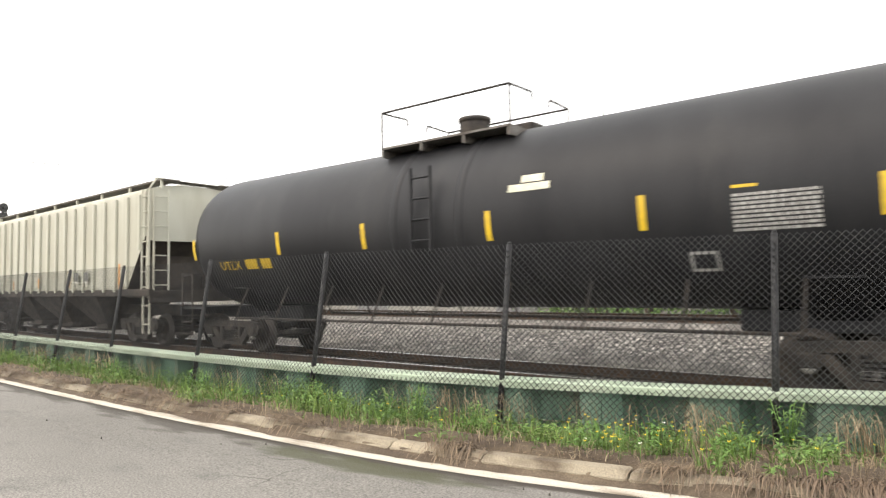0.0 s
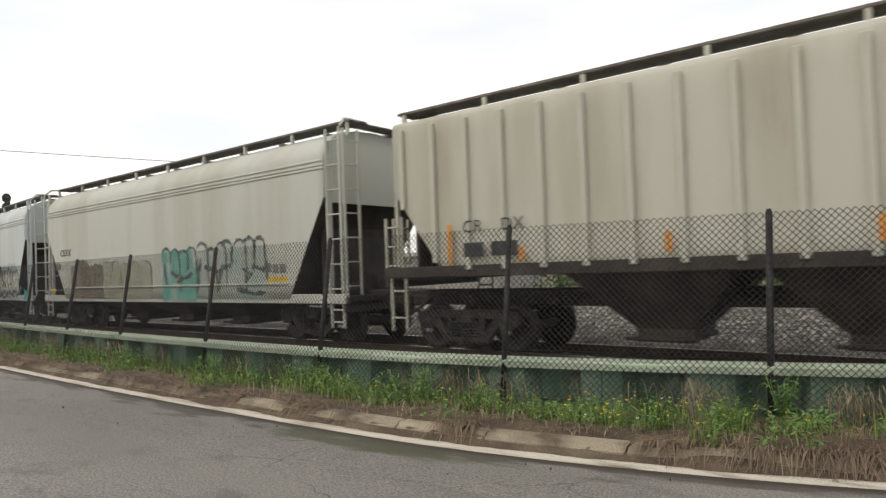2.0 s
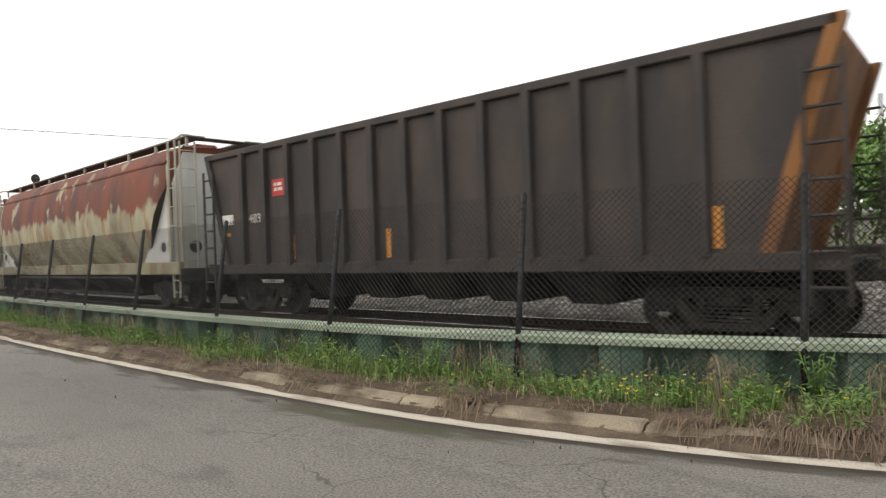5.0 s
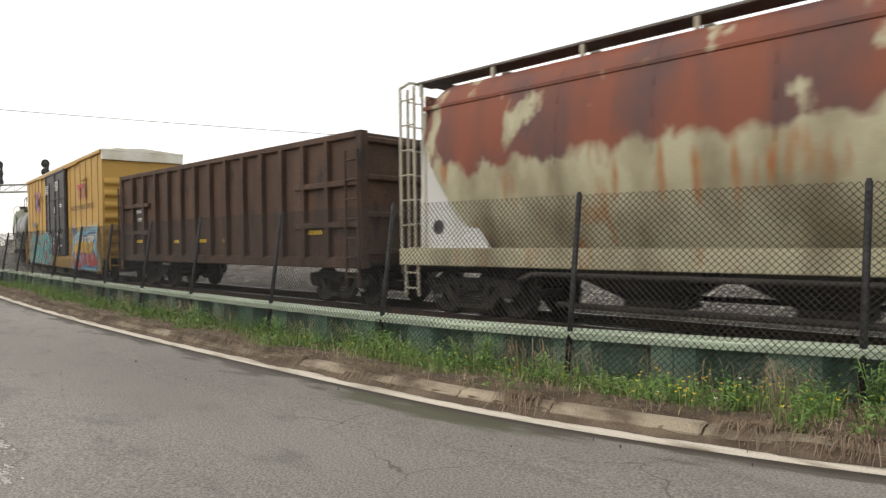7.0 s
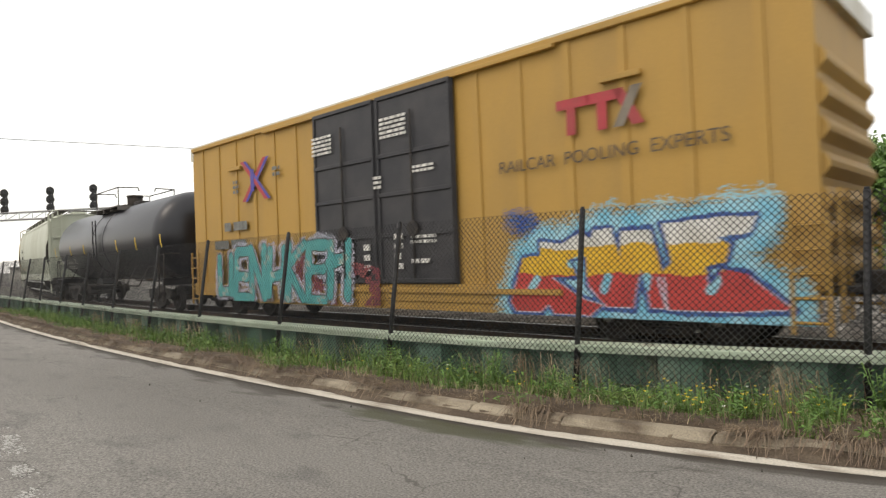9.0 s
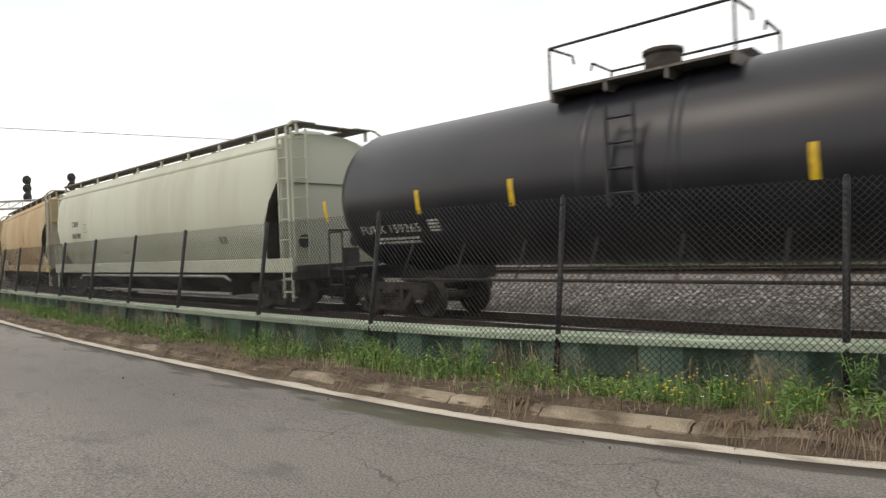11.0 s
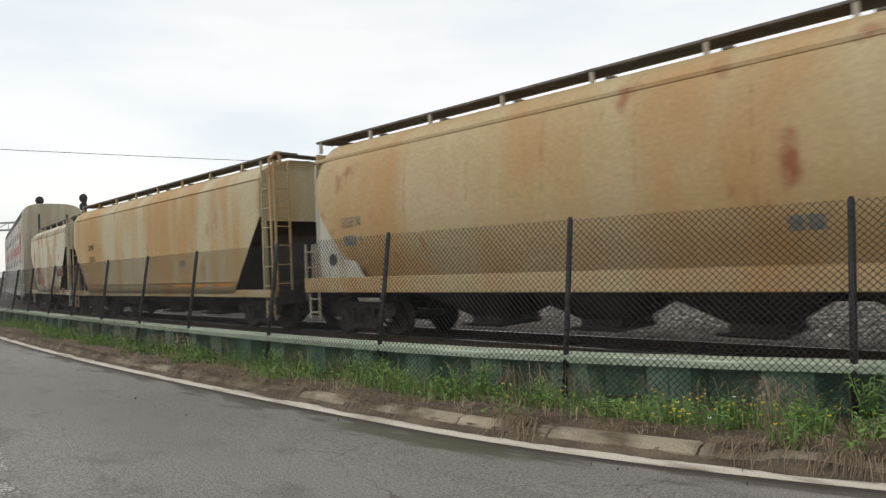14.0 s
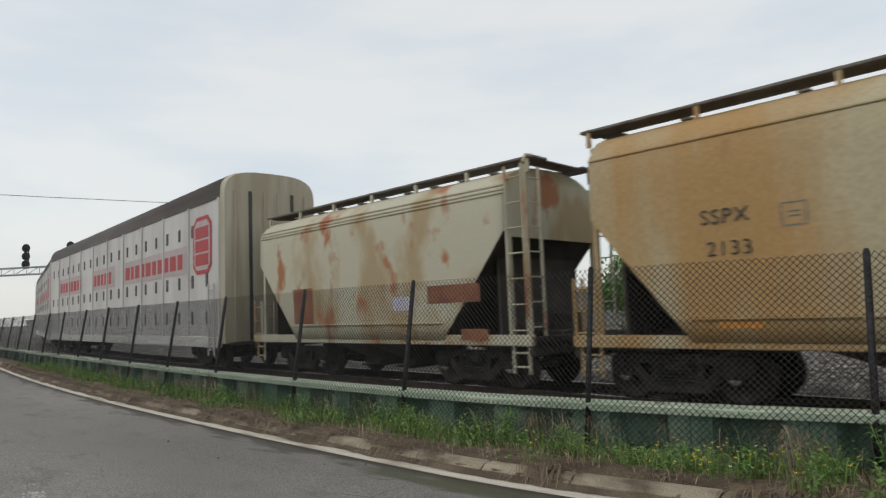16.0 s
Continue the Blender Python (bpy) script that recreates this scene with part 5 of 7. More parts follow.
RED_EMBLEM = material("emblem_red", (0.42, 0.04, 0.05), 0.6, other=(0.34, 0.05, 0.05), scale=3, bump=0)
PINK_PANEL = material("faded_panel", (0.46, 0.39, 0.38), 0.7, other=(0.40, 0.35, 0.34), scale=2, bump=0)
RUST_PATCH = material("brown_patch", (0.20, 0.075, 0.04), 0.7, other=(0.28, 0.12, 0.06), scale=3)
BLUE_EMBLEM = material("emblem_blue", (0.06, 0.05, 0.30), 0.6, other=(0.10, 0.08, 0.32), scale=4, bump=0)


def wobble(x, z, k=0.0):
    """Smooth uneven values about nought for arrays of places."""
    return (np.sin(3.1 * x + 1.7 * z + k) + np.sin(7.3 * x - 4.9 * z + 2 * k) * 0.6 + np.sin(15.1 * x + 11.3 * z + 3 * k) * 0.4 + np.sin(31 * x - 27 * z + k) * 0.25) / 2.25


def sprayed(car, name, surface, x0, x1, z0, z1, pick, mats, label, cell=0.025, lift=0.007):
    """Paint on the near side of a car: pick(X, Z) gives the slot at each place, -1 for none; alike neighbours in a row are one face."""
    xs, zs = np.arange(x0, x1, cell), np.arange(z0, z1, cell)
    X, Z = np.meshgrid(xs + cell / 2, zs + cell / 2)
    K = pick(X, Z)
    s = Shape()
    for i, z in enumerate(zs):
        ya, yb = -surface(z) - lift, -surface(z + cell) - lift
        row = K[i]
        j = 0
        while j < len(xs):
            k = row[j]
            e = j
            while e < len(xs) and row[e] == k:
                e += 1
            if k >= 0:
                xa, xb = xs[j], xs[e - 1] + cell
                s.add([(xa, ya, z), (xb, ya, z), (xb, yb, z + cell), (xa, yb, z + cell)], [(0, 1, 2, 3)], int(k))
            j = e
    return part(name, s, mats, car, label)


def stroke_distance(X, Z, segs):
    d = np.full(X.shape, 9.0)
    for ax, az, bx, bz in segs:
        vx, vz = bx - ax, bz - az
        t = np.clip(((X - ax) * vx + (Z - az) * vz) / (vx * vx + vz * vz + 1e-9), 0, 1)
        d = np.minimum(d, np.hypot(X - ax - t * vx, Z - az - t * vz))
    return d


def inside(X, Z, poly):
    c = np.zeros(X.shape, bool)
    n = len(poly)
    for i in range(n):
        (ax, az), (bx, bz) = poly[i], poly[i - 1]
        hit = ((az > Z) != (bz > Z)) & (X < (bx - ax) * (Z - az) / (bz - az + 1e-12) + ax)
        c ^= hit
    return c


def letters(x0, x1, z0, z1, n, seed, slant=0.15):
    """Strokes of n letter-like forms that crowd each other."""
    rnd = random.Random(seed)
    segs = []
    w = (x1 - x0) / n
    for i in range(n):
        a = x0 + i * w + 0.1 * w
        b = a + 0.75 * w
        h0, h1 = z0 + rnd.uniform(0, 0.12) * (z1 - z0), z1 - rnd.uniform(0, 0.18) * (z1 - z0)
        m = h0 + (h1 - h0) * rnd.uniform(0.35, 0.65)
        k = slant * (h1 - h0) * rnd.uniform(0.2, 1.4)
        form = rnd.choice("NAEHUK")
        sets = {"N": [(a, h0, a + k, h1), (a + k, h1, b, h0), (b, h0, b + k, h1)], "A": [(a, h0, (a + b) / 2 + k, h1), ((a + b) / 2 + k, h1, b, h0), (a + 0.1, m - 0.1, b - 0.1, m - 0.1)],
                "E": [(a, h0, a + k, h1), (a, h0, b, h0), (a + k / 2, m, b, m), (a + k, h1, b + k, h1)], "H": [(a, h0, a + k, h1), (b, h0, b + k, h1), (a, m, b, m + 0.1)],
                "U": [(a + k, h1, a, h0), (a, h0, b, h0 + 0.05), (b, h0, b + k, h1)], "K": [(a, h0, a + k, h1), (a, m, b + k, h1), (a, m, b, h0)]}
        segs += sets[form]
    return segs


def flat(v):
    return lambda z: v


# boxcar: the large piece in white, yellow and red on sky blue
PIECE = [[(165, 395), (230, 215), (300, 205), (300, 150), (390, 160), (460, 122), (520, 160), (505, 215), (415, 222), (440, 290), (350, 300), (470, 380), (540, 400), (485, 450), (350, 445), (330, 410), (300, 440), (190, 440)],
         [(480, 215), (510, 115), (575, 115), (598, 220), (603, 130), (700, 125), (735, 290), (745, 410), (690, 410), (668, 270), (640, 412), (540, 410), (480, 330)],
         [(735, 110), (905, 98), (1000, 100), (985, 155), (895, 165), (930, 190), (915, 250), (860, 265), (868, 330), (905, 275), (975, 290), (1090, 405), (960, 415), (745, 415), (715, 290), (760, 250)]]
PIECE = [[(3.8 + (u - 165) / 925 * 4.6, 0.46 + (450 - v) / 350 * 1.45) for u, v in poly] for poly in PIECE]


def pick_piece(X, Z):
    X2, Z2 = X + 0.015 * wobble(X, Z), Z + 0.015 * wobble(Z, X, 1)
    body = np.zeros(X.shape, bool)
    d = np.full(X.shape, 9.0)
    for poly in PIECE:
        body |= inside(X2, Z2, poly)
        d = np.minimum(d, stroke_distance(X2, Z2, [(*poly[i - 1], *poly[i]) for i in range(len(poly))]))
    holes = stroke_distance(X2, Z2, [(4.28, 0.9, 4.4, 1.06), (5.66, 0.9, 5.74, 1.1), (6.34, 0.95, 6.38, 1.08), (7.31, 0.9, 7.39, 1.03), (5.07, 1.32, 5.27, 1.38)]) < 0.075
    K = np.where(Z2 + 0.05 * wobble(X, Z, 2) > 1.58, 0, np.where(Z2 + 0.05 * wobble(X, Z, 3) > 1.14, 1, 2))
    K = np.where(body & (d < 0.02) & (Z < 1.1), 5, K)
    K = np.where(holes, 4, K)
    mist = np.random.default_rng(9).random(X.shape)     # the spray thins out in specks
    edge = 0.20 + 0.10 * wobble(X, Z, 4)
    out = np.where(d < 0.06 + 0.02 * wobble(X * 2, Z * 2, 6), 3, np.where(mist < np.clip((edge + 0.22 - d) / 0.26, 0, 1), 4, -1))
    blot = stroke_distance(X, Z, [(3.95, 2.12, 4.3, 2.0)])
    out = np.where(mist < np.clip((0.3 + 0.1 * wobble(X, Z) - blot) / 0.28, 0, 0.8), 3, out)
    return np.where(body, K, out)


sprayed(box_h, "graffiti_piece", flat(wh + 0.06), 3.3, 8.62, 0.46, 2.6, pick_piece, [WHITE_SPRAY, YELLOW_SPRAY, RED_SPRAY, BLUE_SPRAY, SKY_SPRAY, PALE_LILAC], "white, yellow and red graffiti on sky blue", cell=0.02)
SEG_T = letters(-6.7, -0.6, 0.55, 1.95, 7, 23, 0.1)


def pick_teal(X, Z):
    d = stroke_distance(X + 0.03 * wobble(X, Z), Z + 0.03 * wobble(Z, X), SEG_T)
    mist = np.random.default_rng(4).random(X.shape)
    K = np.where(d < 0.12, np.where(wobble(X * 1.3, Z * 2, 6) > 0.55, 4, 0), np.where(d < 0.15, 1, np.where(mist < np.clip((0.26 + 0.08 * wobble(X, Z, 3) - d) / 0.12, 0, 0.75), 2, -1)))
    wine = (X > -3.2) & (wobble(X * 0.7, Z, 5) > 0.05) & (Z < 1.75 - 0.15 * (X + 2.4)) & (X < 0.4) & (mist < 0.8)
    return np.where((K < 0) & wine, 3, K)


sprayed(box_h, "graffiti_tag", flat(wh + 0.13), -7.2, 0.5, 0.5, 2.25, pick_teal, [TEAL, DARK_SPRAY, PALE_LILAC, WINE_SPRAY, PALE_TEAL], "teal and white graffiti tag")
SLOGAN = material("dark_brown_lettering", (0.075, 0.055, 0.04), 0.7, other=(0.12, 0.09, 0.06), scale=5, bump=0)
UP = lambda x, y, z: pose(x, y, z, 90, 0, 0)
side = -(wh + 0.052)
row_x = 3.66
for word in ("RAILCAR", "POOLING", "EXPERTS"):
    ob = words(word, 0.30, SLOGAN, box_h, UP(0, side, 2.94), "slogan_word", 1.0)
    wide = max(v.co.x for v in ob.data.vertices) - min(v.co.x for v in ob.data.vertices)
    ob.matrix_basis = UP(row_x + wide / 2, side, 2.94)
    row_x += wide + 0.2
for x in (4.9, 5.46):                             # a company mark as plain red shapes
    part("mark_shape", Shape().prism([(x, 3.83), (x + 0.19, 3.83), (x + 0.19, 3.4), (x + 0.36, 3.4), (x + 0.36, 3.83), (x + 0.62, 3.83), (x + 0.62, 3.99), (x, 3.99)], side - 0.003, side), RED_EMBLEM, box_h, "faded red company mark")
part("mark_shape", Shape().prism([(5.92, 3.4), (6.10, 3.4), (6.42, 3.99), (6.24, 3.99)], side - 0.006, side - 0.003), BROWN_SPRAY, box_h, "faded brown company mark")
part("mark_shape", Shape().prism([(6.24, 3.4), (6.44, 3.4), (6.10, 3.99), (5.92, 3.99)], side - 0.003, side), RED_EMBLEM, box_h, "faded red company mark")
s = Shape()
for sl, (a, b) in enumerate((((-5.35, 3.2), (-4.25, 4.3)), ((-4.2, 3.2), (-5.4, 4.3)))):
    s.prism([(a[0], a[1]), (a[0] + 0.17, a[1]), (b[0] + 0.17, b[1]), (b[0], b[1])], side - 0.004 - 0.002 * sl, side - 0.002 * sl, 0)
    s.prism([(a[0] + 0.17, a[1]), (a[0] + 0.30, a[1]), (b[0] + 0.30, b[1]), (b[0] + 0.17, b[1])], side - 0.004 - 0.002 * sl, side - 0.002 * sl, 1)
s.box(-4.88, -4.70, side - 0.01, side - 0.007, 3.45, 4.05, 1)
part("cross_emblem", s, [RED_EMBLEM, BLUE_EMBLEM], box_h, "red and blue crossed emblem")


def stencil_rows(car, x, z, w, rows, size, mat, y, seed, name="stencil"):
    """Rows of small bars in place of lettering too small to read."""
    rnd = random.Random(seed)
    s = Shape()
    for r in range(rows):
        a = x
        zz = z - r * size * 1.7
        while a < x + w:
            ln = rnd.uniform(1.2, 3.5) * size
            s.box(a, min(a + ln, x + w), y - 0.002, y, zz, zz + size)
            a += ln + size * 0.6
    return part(name, s, mat, car)


stencil_rows(box_h, -6.4, 2.45, 1.25, 1, 0.24, GREY_MARK, side, 1)
stencil_rows(box_h, -7.0, 1.95, 1.9, 1, 0.24, GREY_MARK, side, 2)
for i, (x, z, w, rows, sz) in enumerate(((-1.9, 4.35, 0.75, 5, 0.055), (0.55, 4.4, 0.8, 5, 0.055), (0.3, 3.2, 0.25, 3, 0.06), (1.5, 3.3, 0.6, 2, 0.05), (-2.0, 1.9, 0.8, 3, 0.06), (0.9, 1.9, 0.25, 4, 0.12), (1.4, 1.9, 0.7, 2, 0.06), (1.4, 1.4, 0.5, 1, 0.09), (-0.1, 1.7, 0.2, 3, 0.13))):
    stencil_rows(box_h, x, z, w, rows, sz, WHITE_MARK, -(wh + 0.133), 10 + i)
stencil_rows(box_h, -3.8, 3.9, 0.35, 2, 0.09, GREY_MARK, side, 30)
stencil_rows(box_h, -5.85, 3.75, 0.3, 3, 0.08, GREY_MARK, side, 31)

# tank cars
def on_tank(radius, centre):
    return lambda z: math.sqrt(max(0.01, radius ** 2 - (z - centre) ** 2))


def patch_on(car, name, surface, rects, mat, label=""):
    s = Shape()
    if len(rects) > 1 and name.split("_")[-1] in ("strip", "panel", "patch", "line"):
        for r in rects:                          # separate marks are parts of their own
            patch_on(car, name, surface, [r], mat, label)
        return None
    for x0, x1, z0, z1 in rects:
        n = max(1, round((z1 - z0) / 0.06))
        for k in range(n):
            za, zb = z0 + (z1 - z0) * k / n, z0 + (z1 - z0) * (k + 1) / n
            ya, yb = -surface(za) - 0.006, -surface(zb) - 0.006
            s.add([(x0, ya, za), (x1, ya, za), (x1, yb, zb), (x0, yb, zb)], [(0, 1, 2, 3)])
    return part(name, s, mat, car, label)


def small_rows(car, name, surface, x, z, w, rows, size, mat, seed):
    rnd = random.Random(seed)
    rects = []
    for r in range(rows):
        a, zz = x, z - r * size * 1.6
        while a < x + w:
            ln = rnd.uniform(1.2, 3.2) * size
            rects.append((a, min(a + ln, x + w), zz, zz + size))
            a += ln + size * 0.6
    return patch_on(car, name, surface, rects, mat)


ta, ti = on_tank(tr_a, tc_a), on_tank(tr_i, tc_i)
words("UTLX", 0.30, YELLOW_MARK, tank_a, pose(-5.95, -ta(2.10) - 0.03, 1.99, 112, 0, 0), "car_letters", 1.1)
small_rows(tank_a, "car_mark", ta, -5.45, 1.99, 0.95, 1, 0.22, YELLOW_MARK, 41)
patch_on(tank_a, "sticker", ta, [(1.75, 2.5, 3.02, 3.14), (1.98, 2.38, 3.16, 3.28)], CREAM_MARK, "cream paper stickers")
small_rows(tank_a, "data_rows", ta, 5.15, 2.62, 1.0, 9, 0.035, GREY_PANEL, 42)
patch_on(tank_a, "data_title", ta, [(5.15, 5.45, 2.73, 2.77)], YELLOW_MARK)
patch_on(tank_a, "placard_frame", ta, [(4.52, 4.9, 1.90, 1.94), (4.52, 4.9, 1.67, 1.71), (4.52, 4.56, 1.71, 1.90), (4.86, 4.9, 1.71, 1.90)], GREY_PANEL)
words("FURX 159265", 0.27, WHITE_MARK, tank_i, pose(-5.25, -ti(1.87) - 0.045, 1.80, 119, 0, 0), "car_number", 1.15)
small_rows(tank_i, "data_rows", ti, -4.2, 1.98, 0.3, 4, 0.04, WHITE_MARK, 43)
small_rows(tank_i, "data_rows", ti, -5.9, 1.66, 1.3, 2, 0.05, WHITE_MARK, 44)

# hopper cars
def side_of(pts):
    return lambda z: on_profile(pts, z)


sb, sc, sd, sf, sj, sk, sl_, sm = map(side_of, (pr_b, pr_c, pr_d, pr_f, pr_j, pr_k, pr_l, pr_m))
words("CR", 0.30, BLACK_MARK, hop_b, UP(-5.75, -1.588, 2.14), "car_letters", 1.1)
words("DX", 0.30, BLACK_MARK, hop_b, UP(-4.95, -1.588, 2.14), "car_letters", 1.1)
small_rows(hop_b, "car_mark", flat(1.582), -5.95, 1.72, 1.1, 1, 0.24, BLACK_MARK, 45)
patch_on(hop_b, "orange_strip", flat(1.582), [(2.66, 2.76, 1.68, 2.16), (0.02, 0.12, 1.68, 2.0), (-2.46, -2.36, 1.66, 1.95), (-4.84, -4.74, 1.62, 1.85), (6.2, 6.3, 1.6, 2.3), (-6.3, -6.2, 1.6, 2.3)], ORANGE_MARK)
patch_on(hop_b, "stencil_panel", flat(1.583), [(3.1, 3.42, 1.86, 2.12), (3.84, 4.16, 1.86, 2.12)], GREY_MARK)
patch_on(hop_b, "panel_line", flat(1.583), [(3.1, 3.42, 1.79, 1.84), (3.84, 4.16, 1.79, 1.84)], WHITE_MARK)
words("CEFX", 0.31, BLACK_MARK, hop_c, UP(-5.6, -sc(2.45) - 0.012, 2.36), "car_letters", 1.15)
small_rows(hop_c, "car_mark", sc, -6.4, 1.92, 0.42, 1, 0.20, GREY_MARK, 46)


def bubbles(x0, x1, z0, z1, n, seed, wide=(0.5, 0.9)):
    """Overlapping rounded forms: centre, half width, half height, lean."""
    rnd = random.Random(seed)
    w = (x1 - x0) / n
    out = []
    for i in range(n):
        hh = (z1 - z0) / 2 * rnd.uniform(0.78, 1.0)
        out.append((x0 + w * (i + 0.5), z1 - hh + rnd.uniform(-0.04, 0.06), w * rnd.uniform(*wide), hh, rnd.uniform(-0.15, 0.25)))
        if rnd.random() < 0.6:
            out.append((x0 + w * (i + rnd.uniform(0.2, 0.8)), z0 + (z1 - z0) * rnd.uniform(0.15, 0.45), w * rnd.uniform(0.25, 0.5), (z1 - z0) * rnd.uniform(0.12, 0.25), rnd.uniform(-0.3, 0.3)))
    return out


def bubble_slots(X, Z, forms, fill, line, width=0.035):
    K = np.full(X.shape, -1)
    X2, Z2 = X + 0.04 * wobble(X * 0.8, Z), Z + 0.04 * wobble(Z * 0.8, X, 2)
    for i, (cx, cz, a, b, k) in enumerate(forms):
        u, v = (X2 - cx - k * (Z2 - cz)) / a, (Z2 - cz) / b
        r = (np.abs(u) ** 2.6 + np.abs(v) ** 2.6) ** (1 / 2.6)
        d = (r - 1) * min(a, b)
        f = fill(i, X, Z)
        K = np.where(d < -width, np.where(f > -2, f, K), K)
        K = np.where(np.abs(d) <= width * (1 + 0.5 * wobble(X * 2, Z * 2, 3)), line, K)
    return K


def fingers(x0, x1, z0, z1, n, seed, dip=0.2):
    """Tall rounded strokes side by side: middle, half width, top, depth of the lines between."""
    rnd = random.Random(seed)
    w = (x1 - x0) / n
    return [(x0 + w * (i + 0.5) + rnd.gauss(0, 0.06) * w, w * rnd.uniform(0.45, 0.62), z1 - rnd.random() * dip * (z1 - z0), rnd.uniform(0.25, 0.9) * (z1 - z0)) for i in range(n)]


def finger_slots(X, Z, forms, fill, line, z0, width, seed):
    """Hazy fills under scalloped tops, dark soft strokes round the tops and part of the way down."""
    mist = np.random.default_rng(seed).random(X.shape)
    X2, Z2 = X + 0.05 * wobble(X * 0.9, Z * 1.2), Z + 0.05 * wobble(Z, X, 2)
    K = np.full(X.shape, -1)
    near = np.full(X.shape, 9.0)
    for cx, w, zt, deep in forms:
        u = (X2 - cx) / w
        cap = zt - 0.5 * w * np.clip(np.abs(u), 0, 1) ** 2.4
        K = np.where((np.abs(u) < 1) & (Z2 < cap) & (Z2 > z0), fill(X, Z, mist), K)
        arc = np.where(np.abs(u) < 1.05, np.abs(Z2 - cap), 9.0)
        flank = np.where((Z2 < cap) & (Z2 > zt - deep), np.abs(X2 - cx - w), 9.0)
        near = np.minimum(near, np.minimum(arc, flank))
    return np.where(mist < np.clip((width * (1.3 + 0.5 * wobble(X * 2, Z * 2, 3)) - near) / (0.6 * width), 0, 0.9), line, K), mist


FORM_C1 = fingers(-5.2, -3.0, 0.98, 2.22, 7, 5)
FORM_C1B = fingers(-3.0, -0.2, 0.98, 2.1, 5, 6, 0.12)
FORM_C2 = fingers(0.5, 2.15, 0.95, 2.30, 4, 12, 0.1)
FORM_C2B = fingers(2.2, 4.95, 0.95, 2.42, 7, 15, 0.12)


def pick_washed(X, Z):
    a, mist = finger_slots(X, Z, FORM_C1, lambda x, z, m: np.where(m < 0.88, 0, -1), 2, 0.98, 0.035, 1)
    b, _ = finger_slots(X, Z, FORM_C1B, lambda x, z, m: np.where(m < 0.62 + 0.25 * wobble(x, z, 5), 1, -1), 2, 0.98, 0.022, 2)
    return np.where(a >= 0, a, b)


wash = sprayed(hop_c, "graffiti_washed", sc, -6.0, -0.1, 0.92, 2.3, pick_washed, [BROWN_SPRAY, OLIVE_SPRAY, BROWN_LINE], "washed-out brown graffiti", cell=0.02)
tagged(wash, "washed-out brown graffiti", kind="stuff")
SCRAWL = [(2.5, 1.75, 3.1, 1.6), (3.1, 1.6, 3.6, 1.78), (3.0, 1.2, 3.3, 1.75), (4.1, 1.7, 4.4, 1.55), (4.4, 1.55, 4.2, 1.4), (4.4, 1.75, 4.9, 1.7), (3.9, 1.15, 4.8, 1.1), (0.9, 1.7, 1.5, 1.55), (1.2, 1.45, 1.9, 1.6), (2.3, 1.9, 2.15, 1.3), (0.55, 1.9, 0.6, 1.4)]


def pick_tealc(X, Z):
    a, mist = finger_slots(X, Z, FORM_C2, lambda x, z, m: np.where(m < 0.9, np.where(wobble(x * 1.5, z, 1) > 0.4, 2, 0), -1), 1, 0.95, 0.04, 3)
    b, _ = finger_slots(X, Z, FORM_C2B, lambda x, z, m: np.where(m < 0.35 + 0.4 * wobble(x * 0.8, z, 1), 2, -1), 1, 0.95, 0.04, 4)
    K = np.where(a >= 0, a, b)
    d = stroke_distance(X + 0.08 * wobble(X, Z), Z + 0.08 * wobble(Z, X, 1), SCRAWL)
    return np.where(mist < np.clip((0.065 - d) / 0.03, 0, 0.85), 1, K)


teal = sprayed(hop_c, "graffiti_teal", sc, 0.2, 5.1, 0.92, 2.6, pick_tealc, [TEALGREEN, DARK_SPRAY, PALE_TEAL], "teal graffiti with dark outlines", cell=0.02)
tagged(teal, "teal graffiti with dark outlines", kind="stuff")
patch_on(hop_c, "yellow_strip", sc, [(5.0, 5.7, 1.37, 1.48), (2.6, 2.9, 1.28, 1.38), (1.0, 1.3, 1.28, 1.38), (-4.6, -4.2, 1.24, 1.36), (-2.6, -2.2, 1.26, 1.36), (-6.9, -6.5, 1.2, 1.3)], YELLOW_MARK)
patch_on(hop_c, "stencil_panel", sc, [(5.2, 5.42, 1.56, 1.76), (5.46, 5.68, 1.56, 1.76), (4.97, 5.16, 1.58, 1.8)], GREY_MARK)
FORM_D = bubbles(-3.9, 3.7, 1.0, 2.0, 22, 31, (0.38, 0.6))


def pick_pale(X, Z):
    K = bubble_slots(X, Z, FORM_D, lambda i, x, z: np.where(z < 1.25, 2, np.where(wobble(x * 2, z, 7) > 0.25, 1, 0)), 3, 0.025)
    haze = (np.abs(Z - 2.08 - 0.03 * X) < 0.12 + 0.05 * wobble(X * 2, Z)) & (K < 0)
    K = np.where(haze & (X < 3.5), 4, K)
    return np.where((X > 3.7 + 0.3 * wobble(X, Z * 3, 4)) & (X < 4.75 + 0.2 * wobble(X, Z * 4, 5)) & (Z < 1.32 + 0.16 * wobble(X * 2, Z, 6)) & (wobble(X, Z, 9) > -0.2), 5, K)


